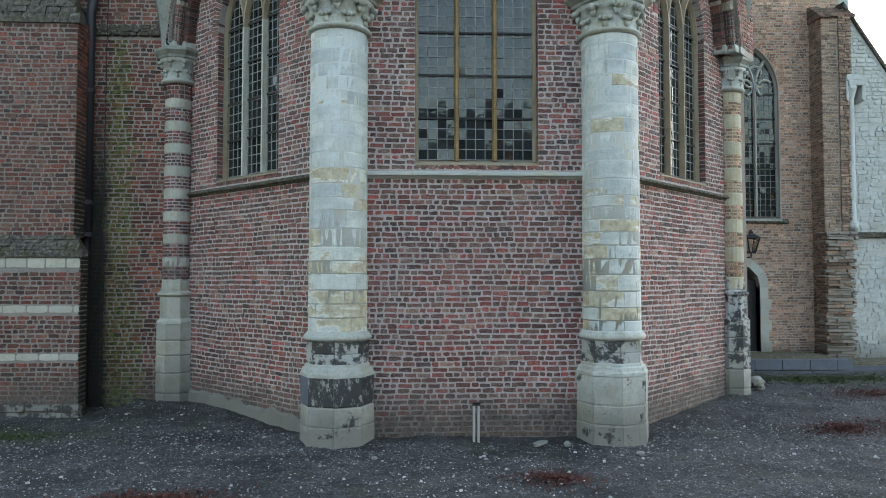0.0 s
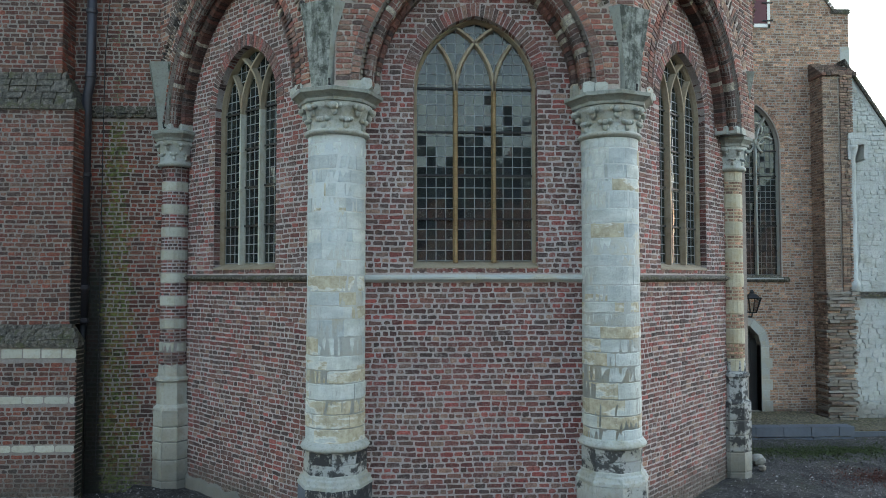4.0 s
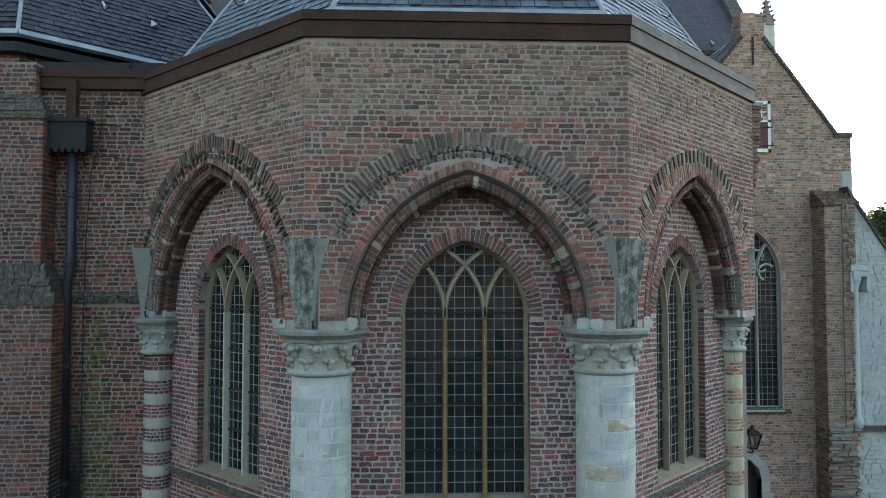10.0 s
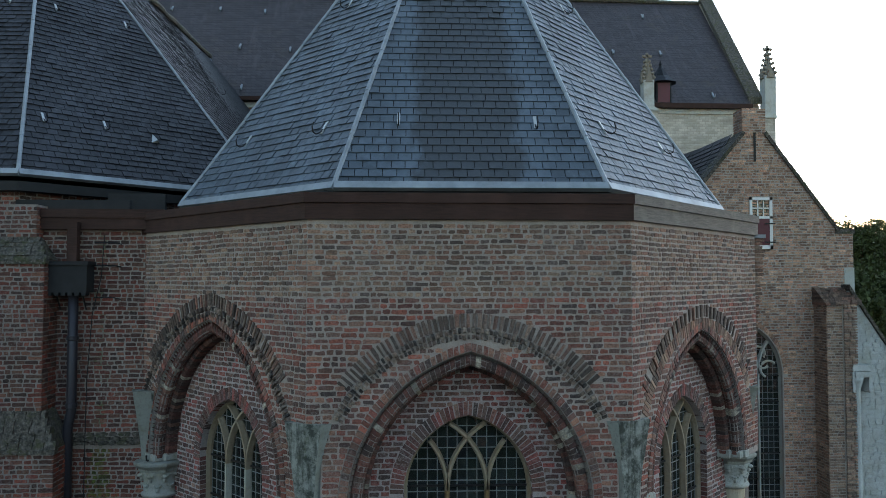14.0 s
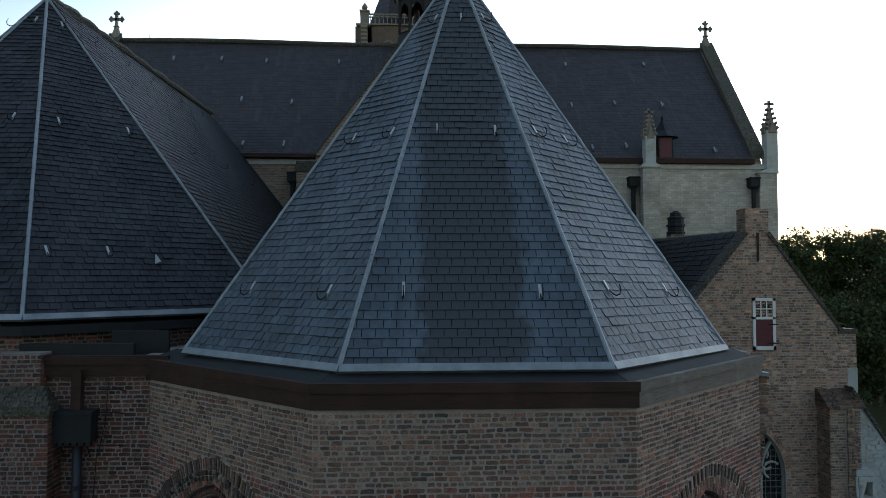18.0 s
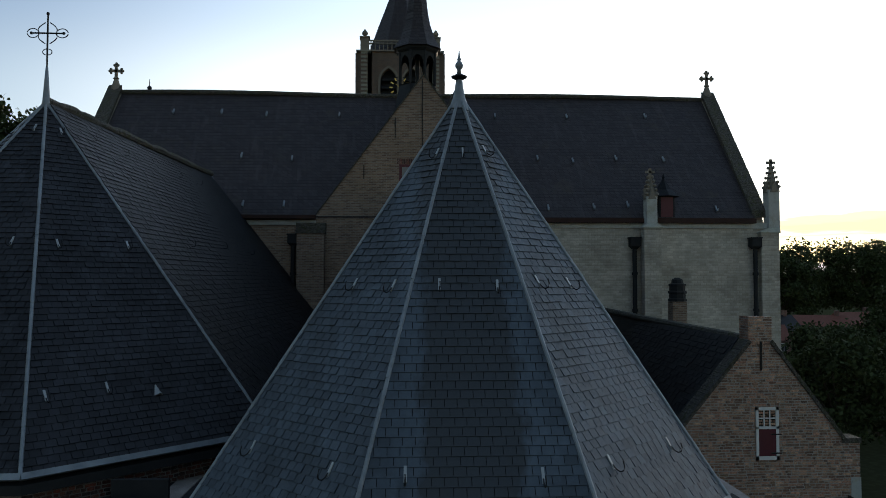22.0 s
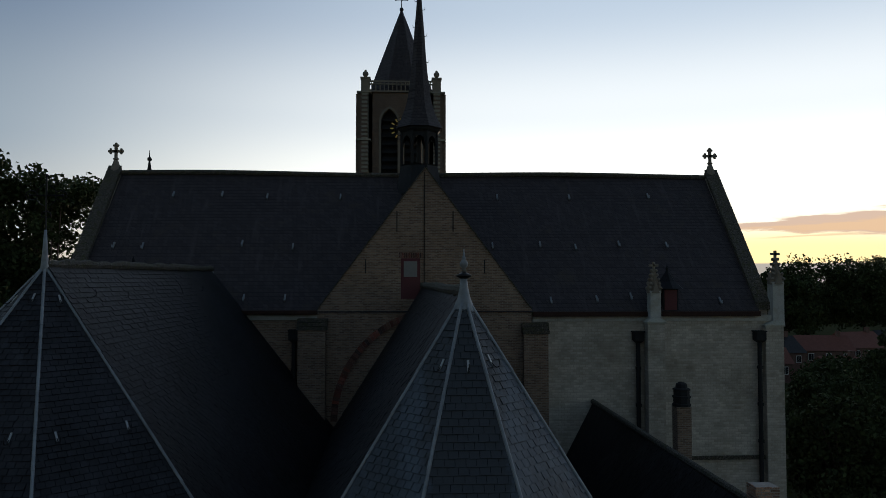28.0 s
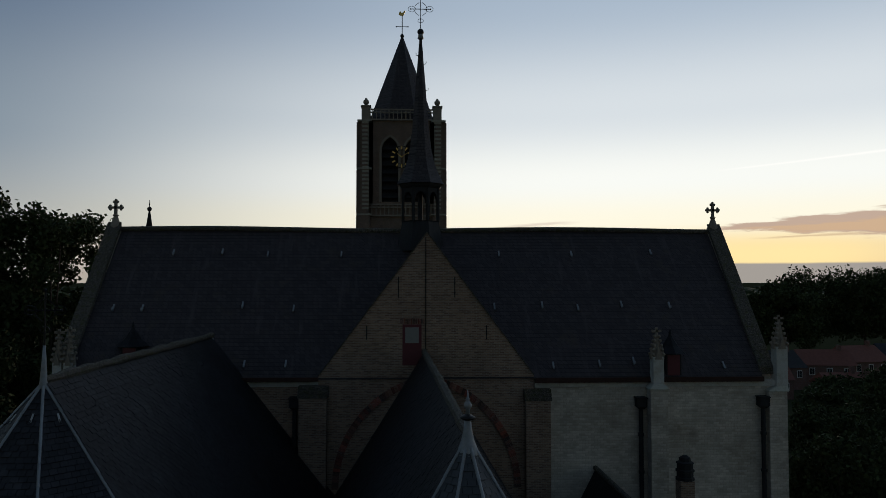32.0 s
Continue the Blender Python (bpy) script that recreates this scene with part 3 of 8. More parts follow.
M_FIELD = plain("far_fields", (0.05, 0.055, 0.03), 0.95, 0, 0.02, 0.6, 0.0, 0.0)


def pebble_material():
    m = Nodes("gravel_stone")
    c = m.ramp(m.each(), [(0.0, (0.02, 0.018, 0.02)), (0.45, (0.07, 0.066, 0.068)), (0.8, (0.17, 0.165, 0.165)), (0.93, (0.34, 0.33, 0.32)), (1.0, (0.5, 0.49, 0.47))])
    c = m.mix(m.span(m.noise(90, 4), 0.4, 0.7, 0.0, 0.5), c, (0.06, 0.056, 0.055))
    return m.done(c, 0.85, m.noise(160, 3), 0.003)


M_PEBBLE = pebble_material()


def leaf_material(name, tone):
    m = Nodes(name)
    c = m.ramp(m.each(), [(0.0, tuple(v * 0.6 for v in tone)), (0.5, tone), (1.0, tuple(v * 1.5 for v in tone))])
    return m.done(c, 0.8, None, spec=0.15)


M_LEAF = leaf_material("dark_leaves", (0.040, 0.054, 0.020))
M_RUST = leaf_material("dry_red_brown_leaves", (0.072, 0.026, 0.019))

# ---- mesh helpers ----
rng = random.Random(7)


class Soup:
    """Gathers vertices and faces, then makes one mesh of them."""

    def __init__(self):
        self.v, self.f, self.m = [], [], []

    def face(self, pts, m=0):
        k = len(self.v)
        self.v.extend(tuple(p) for p in pts)
        self.f.append(tuple(range(k, k + len(pts))))
        self.m.append(m)

    def hull8(self, p, m=0, skip_back=False):
        """A block from 8 corners: front four (counter-clockwise seen from the front), then the back four."""
        k = len(self.v)
        self.v.extend(tuple(q) for q in p)
        faces = [(0, 1, 2, 3), (1, 0, 4, 5), (2, 1, 5, 6), (3, 2, 6, 7), (0, 3, 7, 4)]
        if not skip_back:
            faces.append((7, 6, 5, 4))
        for f in faces:
            self.f.append(tuple(k + i for i in f))
            self.m.append(m)

    def box(self, x0, x1, y0, y1, z0, z1, m=0):
        self.hull8([(x0, y0, z0), (x1, y0, z0), (x1, y0, z1), (x0, y0, z1), (x0, y1, z0), (x1, y1, z0), (x1, y1, z1), (x0, y1, z1)], m)

    def brick(self, x0, x1, z0, z1, y, deep=0.03, wear=0.005, jit=0.004, m=0, lean=0.0):
        """A brick face at depth y, seen from -y: worn, rounded, uneven outline; lean lifts its right end."""
        u = lambda a: rng.uniform(-a, a)
        w = wear
        c = min(0.3 * (z1 - z0), 0.3 * (x1 - x0), w * rng.uniform(0.8, 2.4))
        d = min(0.3 * (x1 - x0), c * rng.uniform(0.9, 1.8))
        dy = min(-0.0005, max(-0.007, rng.gauss(-0.0025, 0.002)))
        xm = (x0 + x1) / 2 + u((x1 - x0) * 0.2)
        a, b, e, f = x0 + w * 0.6, x1 - w * 0.6, z0 + w * 0.5, z1 - w * 0.5
        ring = [(a + d, e), (xm, e), (b - d, e), (b, e + c), (b, f - c), (b - d, f), (xm, f), (a + d, f), (a, f - c), (a, e + c)]
        ring = [(p + u(jit), q + u(jit) + lean * (p - x0)) for p, q in ring]
        cx, cz = (x0 + x1) / 2, (z0 + z1) / 2
        k, n = len(self.v), len(ring)
        self.v.extend((p, y + dy + u(0.002), q) for p, q in ring)
        self.v.extend((p + (w if p > cx else -w) * 0.4, y + dy + deep, q + (w if q > cz else -w) * 0.4) for p, q in ring)
        self.f.append(tuple(range(k, k + n)))
        self.m.append(m)
        for i in range(n):
            j = (i + 1) % n
            self.f.append((k + j, k + i, k + n + i, k + n + j))
            self.m.append(m)

    def loft(self, rings, closed=True, caps=True, m=0):
        k, n = len(self.v), len(rings[0])
        for r in rings:
            self.v.extend(tuple(p) for p in r)
        for i in range(len(rings) - 1):
            for j in range(n if closed else n - 1):
                a, b = k + i * n + j, k + i * n + (j + 1) % n
                self.f.append((a, b, b + n, a + n))
                self.m.append(m)
        if caps and closed:
            self.f.append(tuple(k + j for j in reversed(range(n))))
            self.f.append(tuple(k + (len(rings) - 1) * n + j for j in range(n)))
            self.m += [m, m]

    def tube(self, path, r, sides=8, m=0):
        path = [Vector(p) for p in path]
        rings = []
        for i, p in enumerate(path):
            d = (path[min(i + 1, len(path) - 1)] - path[max(i - 1, 0)]).normalized()
            a = d.cross(Vector((0, 0, 1)) if abs(d.z) < 0.95 else Vector((1, 0, 0))).normalized()
            b = d.cross(a)
            rr = r[i] if isinstance(r, (list, tuple)) else r
            rings.append([p + a * rr * math.cos(t * 2 * math.pi / sides) + b * rr * math.sin(t * 2 * math.pi / sides) for t in range(sides)])
        self.loft(rings, m=m)

    def turned(self, cx, cy, prof, sides=16, turn=0.0, m=0):
        """A body of revolution from (radius, height) pairs."""
        self.loft([[(cx + r * math.cos(turn + 2 * math.pi * t / sides), cy + r * math.sin(turn + 2 * math.pi * t / sides), z) for t in range(sides)] for r, z in prof], m=m)

    def ball(self, c, r, rings=5, sides=7, squash=1.0, rough=0.0):
        rows = []
        for i in range(rings + 1):
            a = math.pi * i / rings
            row = []
            for t in range(sides):
                q = max(0.02, math.sin(a)) * r * (1 + rng.uniform(-rough, rough))
                row.append((c[0] + q * math.cos(2 * math.pi * t / sides), c[1] + q * math.sin(2 * math.pi * t / sides), c[2] - r * squash * math.cos(a)))
            rows.append(row)
        self.loft(rows)

    def mesh(self, name, mats, smooth=False):
        me = bpy.data.meshes.new(name)
        me.from_pydata(self.v, [], self.f)
        for mt in mats if isinstance(mats, (list, tuple)) else [mats]:
            me.materials.append(mt)
        if any(self.m):
            me.polygons.foreach_set("material_index", self.m)
        if smooth:
            me.polygons.foreach_set("use_smooth", [True] * len(self.f))
        me.update()
        bm = bmesh.new()
        bm.from_mesh(me)
        if len(self.f) < 4000:
            bmesh.ops.recalc_face_normals(bm, faces=bm.faces)
        bm.to_mesh(me)
        bm.free()
        return me


def part(name, soup, material, parent, label="", smooth=False, kind=""):
    me = soup.mesh(name, material, smooth) if isinstance(soup, Soup) else soup
    ob = new(name, me)
    ob.parent = parent
    return tagged(ob, label, kind=kind)


def thing(name, m=None, label="", category="", group="", kind="", soup=None, material=None, smooth=False):
    ob = new(name, soup.mesh(name, material, smooth) if soup else None)
    if m is not None:
        ob.matrix_world = m
    return tagged(ob, label, category, group, kind)


# ---- pointed arches ----


class Arch:
    """A pointed arch on the springing line z0: half span s, rise h; curves that run parallel to it at a distance d."""

    def __init__(self, s, h, z0, cx=0.0):
        self.s, self.z0, self.cx = s, z0, cx
        self.e = (h * h - s * s) / (2 * s)
        self.r = s + self.e

    def top(self, d=0.0):
        return self.z0 + math.sqrt(max(0.0, (self.r + d) ** 2 - self.e ** 2))

    def half(self, z, d=0.0):
        """Half width of the opening at height z."""
        if z <= self.z0:
            return self.s + d
        q = (self.r + d) ** 2 - (z - self.z0) ** 2
        return max(0.0, math.sqrt(q) - self.e) if q > 0 else 0.0

    def height(self, u, d=0.0):
        u = abs(u - self.cx)
        q = (self.r + d) ** 2 - (u + self.e) ** 2
        return self.z0 + math.sqrt(q) if q > 0 else self.z0

    def path(self, n=14, low=None):
        """Points on the arch as (angle, side): from the left foot over the apex to the right foot."""
        full = math.acos(self.e / self.r)
        return [(full * i / n, -1) for i in range(n + 1)] + [(full * (n - i) / n, 1) for i in range(n + 1)]

    def at(self, ang, side, d, y):
        full, rr = math.acos(min(1, self.e / (self.r + d))), self.r + d
        a = min(ang * full / math.acos(self.e / self.r), full)
        return (self.cx + side * (rr * math.cos(a) - self.e), y, self.z0 + rr * math.sin(a))

    def sweep(self, soup, prof, n=14, foot=None, m=0):
        """Sweeps a closed profile of (d, y) over the arch, down the jambs to the height foot if given."""
        rings = []
        if foot is not None:
            rings.append([(self.cx - self.s - d, y, foot) for d, y in prof])
        for ang, side in self.path(n):
            rings.append([self.at(ang, side, d, y) for d, y in prof])
        if foot is not None:
            rings.append([(self.cx + self.s + d, y, foot) for d, y in prof])
        soup.loft(rings, m=m)

    def voussoirs(self, soup, prof, width, gap=0.008, jit=0.004, m=0, start=0.0, cog=0.0, rag=0.003):
        """Separate pieces of a profile along both arcs; cog sets every other piece back, rag makes their corners uneven."""
        full = math.acos(self.e / self.r)
        n = max(2, int(full * self.r / width))
        g = gap / self.r / 2
        u = lambda a: rng.uniform(-a, a)
        for side in (-1, 1):
            for i in range(n):
                a0, a1 = full * i / n + g * rng.uniform(0.5, 1.6), full * (i + 1) / n - g * rng.uniform(0.5, 1.6)
                if a0 < start:
                    continue
                o, q = u(jit), u(jit) + (cog if i % 2 else 0.0)
                p = [(d + o, y + q) for d, y in prof]
                rings = []
                for a in (a0, a1):
                    ring = [self.at(a, side, d, y) for d, y in p]
                    rings.append([(x + u(rag), yy + u(rag), z + u(rag)) for x, yy, z in ring])
                soup.loft(rings, m=m)


def slab(soup, u0, u1, z0, z1, y0, y1, arch=None, d=0.0, sill=None, n=22, m=0):
    """A wall slab between the depths y0 (seen side) and y1, with an arched opening from the height sill up to the arch."""
    if arch is None:
        soup.box(u0, u1, y0, y1, z0, z1, m)
        return
    h = arch.half(max(z0, sill if sill is not None else z0), d)
    us = [arch.cx - h * math.cos(math.pi * i / n) for i in range(n + 1)]
    low = z0 if sill is None else sill
    cols = [(u0, us[0], None)] + [(us[i], us[i + 1], True) for i in range(n)] + [(us[-1], u1, None)]
    quad = lambda a, b, c, e: [soup.face([(a, y0, c), (b, y0, c), (b, y0, e), (a, y0, e)], m), soup.face([(b, y1, c), (a, y1, c), (a, y1, e), (b, y1, e)], m)]
    for a, b, open_ in cols:
        if b - a < 1e-5:
            continue
        if not open_:
            quad(a, b, z0, z1)
            continue
        ta, tb = max(low, arch.height(a, d)), max(low, arch.height(b, d))
        for y, flip in ((y0, False), (y1, True)):
            q = [(a, y, ta), (b, y, tb), (b, y, z1), (a, y, z1)]
            soup.face(q[::-1] if flip else q, m)
        soup.face([(a, y0, ta), (a, y1, ta), (b, y1, tb), (b, y0, tb)], m)
        if low > z0:
            quad(a, b, z0, low)
            soup.face([(a, y0, low), (b, y0, low), (b, y1, low), (a, y1, low)], m)
    for u in (us[0], us[-1]):
        top = max(low, arch.height(u, d))
        soup.face([(u, y0, low), (u, y1, low), (u, y1, top), (u, y0, top)], m)
    for u in (u0, u1):
        soup.face([(u, y0, z0), (u, y1, z0), (u, y1, z1), (u, y0, z1)], m)
    soup.face([(u0, y0, z1), (u1, y0, z1), (u1, y1, z1), (u0, y1, z1)], m)


def spans(u0, u1, holes):
    """The stretches of u0..u1 that are left beside the holes."""
    out = [(u0, u1)]
    for a, b in holes:
        out = [q for s, e in out for q in ((s, min(e, a)), (max(s, b), e)) if q[1] - q[0] > 0.03]
    return out


COURSE, STRETCHER, HEADER, JOINT = 0.0745, 0.205, 0.098, 0.0165


def wave(u, z):
    """How far a course rises or sinks along the wall."""
    return 0.017 * noise.noise((u * 0.9, z * 0.8, 3.1)) + 0.009 * noise.noise((u * 3.1, z * 2.2, 7.7))


def bricks(soup, u0, u1, z0, z1, y, holes=None, pick=None, course=COURSE, joint=JOINT, length=STRETCHER, deep=0.03, mat=0, jit=0.006):
    """Courses of brick over a wall. holes(z) gives the open stretches of a course; pick(u, z) true: that brick is kept for an object of its own."""
    single = []
    for k in range(int((z1 - z0) / course)):
        a = z0 + k * course + joint / 2 + rng.uniform(-0.002, 0.002)
        b = a + course - joint
        for s, e in spans(u0, u1, holes((a + b) / 2) if holes else []):
            u = s
            row = k % 2
            while u < e - 0.02:
                r = rng.random()
                w = length if (r < 0.46 if row else r < 0.26) else length * 0.52 if r < 0.80 else length * 0.72
                w *= rng.uniform(0.88, 1.1)
                v = min(u + w, e)
                if e - v < 0.045:
                    v = e
                lift = wave((u + v) / 2, a) if z0 + 0.1 < a < z1 - 0.15 else 0.0
                j = joint * rng.uniform(0.75, 1.5)
                g = rng.uniform(-0.006, 0.005)
                if pick and pick((u + v) / 2, (a + b) / 2):
                    single.append((u, v, a + lift, b + lift + g))
                else:
                    soup.brick(u, v - j * (v < e), a + lift, b + lift + g, y, deep, jit=jit, m=mat, lean=rng.uniform(-0.02, 0.02))
                u = v
    return single


def single_bricks(singles, y, material, parent, joint=JOINT):
    """Bricks that are objects of their own; alike lengths share a mesh."""
    meshes = {}
    for u, v, a, b in singles:
        w = max(0.04, round((v - u - joint) / 0.03) * 0.03)
        variant = (w, rng.randrange(6))
        if variant not in meshes:
            s = Soup()
            s.brick(-w / 2, w / 2, -0.029, 0.029, 0, 0.03, jit=0.006)
            meshes[variant] = s.mesh("brick", material)
        ob = new("brick", meshes[variant])
        ob.parent = parent
        ob.location = ((u + v - joint) / 2, y + rng.uniform(-0.003, 0.0), (a + b) / 2)
        ob.scale = ((v - u - joint) / w * rng.uniform(0.95, 1.05), 1, (b - a) / 0.058 * rng.uniform(0.94, 1.06))
        ob.rotation_euler = (0, rng.uniform(-0.02, 0.02), 0)


# ---- the plan of the apse ----
# Column axes on the corners of the polygon; z = 0 is the ground before the front bay.
AXIS = [Vector((-4.08, 13.26, 0)), Vector((-0.97, 10.15, 0)), Vector((2.91, 10.15, 0)), Vector((6.02, 13.26, 0))]
OUT, NICHE, PANE = -0.42, 0.05, 0.27
ABACUS, STRING, SILL, EAVE = 6.17, 3.70, 3.87, 9.95
T225 = math.tan(radians(22.5))


def bay_frame(i):
    a, b = AXIS[i], AXIS[i + 1]
    m = (a + b) / 2
    return pose(m.x, m.y, 0, 0, 0, math.degrees(math.atan2(b.y - a.y, b.x - a.x))), (b - a).length / 2


def leaded_window(name, frame_m, arch, sill, y, lights, label, stone, oak=None, rows=0.148, branches=True):
    """A window of upright lights: stone frame, mullions, crossing tracery, lead net, saddle bars and single panes."""
    win = thing(name, frame_m, label, "window", kind="structure")
    s = Soup()
    arch.sweep(s, [(0.05, y - 0.09), (0.0, y - 0.085), (-0.028, y - 0.035), (-0.034, y + 0.05), (0.05, y + 0.05)], foot=sill)
    part("window_frame", s, stone, win, "worn yellowish stone frame")
    s = Soup()
    s.hull8([(arch.cx - arch.s - 0.02, y - 0.22, sill - 0.08), (arch.cx + arch.s + 0.02, y - 0.22, sill - 0.08), (arch.cx + arch.s + 0.02, y - 0.20, sill - 0.055), (arch.cx - arch.s - 0.02, y - 0.20, sill - 0.055),
             (arch.cx - arch.s - 0.02, y + 0.06, sill - 0.08), (arch.cx + arch.s + 0.02, y + 0.06, sill - 0.08), (arch.cx + arch.s + 0.02, y + 0.06, sill + 0.035), (arch.cx - arch.s - 0.02, y + 0.06, sill + 0.035)])
    part("window_sill", s, stone, win, "sloping stone sill")
    inner = arch.s - 0.032
    step = 2 * inner / lights
    us = [arch.cx - inner + step * (k + 1) for k in range(lights - 1)]
    for u in us:
        s = Soup()
        top = arch.z0 if branches else arch.height(u)
        for z0, z1, mt in ((sill, sill + 0.75, 0), (sill + 0.755, top - 0.62, 0), (top - 0.615, top, 0)):
            s.loft([[(u - 0.036, y - 0.02, z), (u - 0.017, y - 0.10, z), (u + 0.017, y - 0.10, z), (u + 0.036, y - 0.02, z), (u + 0.024, y + 0.05, z), (u - 0.024, y + 0.05, z)] for z in (z0, z1)])
        part("mullion", s, oak or stone, win, "upright mullion")
    if branches:
        for u in us:
            for side in (-1, 1):
                # the bar leaves the mullion and follows the curve of the main arch
                c = u + side * arch.r
                rings, ang = [], 0.0
                while ang < 1.5:
                    x, z = c - side * arch.r * math.cos(ang), arch.z0 + arch.r * math.sin(ang)
                    if abs(x - arch.cx) > arch.half(z) - 0.02:
                        break
                    nx, nz = -side * math.cos(ang), math.sin(ang)
                    rings.append([(x + nx * o, yy, z + nz * o) for o, yy in ((-0.036, y - 0.02), (-0.016, y - 0.095), (0.016, y - 0.095), (0.036, y - 0.02), (0.024, y + 0.05), (-0.024, y + 0.05))])
                    ang += 0.07
                if len(rings) > 2:
                    s = Soup()
                    s.loft(rings)
                    part("tracery_bar", s, stone, win, "curved pale stone tracery bar")
    # lead net and panes
    net, head = Soup(), Soup()
    cols = max(2, round(step / 0.135))
    pw = step / cols
    n = int((arch.top() - sill) / rows)
    for k in range(n + 1):
        z = sill + 0.03 + k * rows
        h = arch.half(z) - 0.04
        if h > 0.05:
            net.box(arch.cx - h, arch.cx + h, y - 0.006, y + 0.012, z - 0.006, z + 0.006)
    for k in range(lights * cols + 1):
        u = arch.cx - inner + k * pw
        if abs(u - arch.cx) < arch.s - 0.03:
            net.box(u - 0.006, u + 0.006, y - 0.005, y + 0.011, sill, arch.height(u) - 0.02)
    part("lead_net", net, M_CAME, win, "grey lead cames in a square net")
    for z in [sill + 0.62 * k for k in range(1, 8)]:
        if z < arch.z0 + 0.1:
            bar = Soup()
            bar.box(arch.cx - arch.s + 0.02, arch.cx + arch.s - 0.02, y - 0.03, y - 0.008, z - 0.014, z + 0.014)
            part("saddle_bar", bar, M_IRON, win, "black iron saddle bar")
    glass = Soup()
    glass.box(-pw / 2 + 0.005, pw / 2 - 0.005, -0.002, 0.002, -rows / 2 + 0.005, rows / 2 - 0.005)
    pane = glass.mesh("pane", M_GLASS)
    for k in range(n):
        z = sill + 0.03 + (k + 0.5) * rows
        for c in range(lights * cols):
            u = arch.cx - inner + (c + 0.5) * pw
            if abs(u - arch.cx) + pw / 2 < arch.half(z + rows / 2) and z > sill:
                ob = new("pane", pane)
                ob.parent = win
                ob.location = (u, y + 0.004, z)
                ob.rotation_euler = (rng.gauss(0, 0.018), 0, rng.gauss(0, 0.014))
            elif abs(u - arch.cx) - pw / 2 < arch.half(z - rows / 2) and z - rows / 2 < arch.top():
                pts = [(max(u - pw / 2, arch.cx - arch.half(z - rows / 2)), z - rows / 2), (min(u + pw / 2, arch.cx + arch.half(z - rows / 2)), z - rows / 2), (min(u + pw / 2, arch.cx + arch.half(z + rows / 2)), z + rows / 2), (max(u - pw / 2, arch.cx - arch.half(z + rows / 2)), z + rows / 2)]
                if pts[1][0] > pts[0][0]:
                    pts[2] = (max(pts[2][0], pts[3][0]), pts[2][1]) if pts[2][0] >= pts[3][0] else (pts[3][0], pts[3][1])
                    head.hull8([(x, y + 0.002, zz) for x, zz in pts] + [(x, y + 0.006, zz) for x, zz in pts])
    if head.f:
        part("cut_panes", head, M_GLASS, win, "small cut panes along the arch", kind="stuff")
    return win


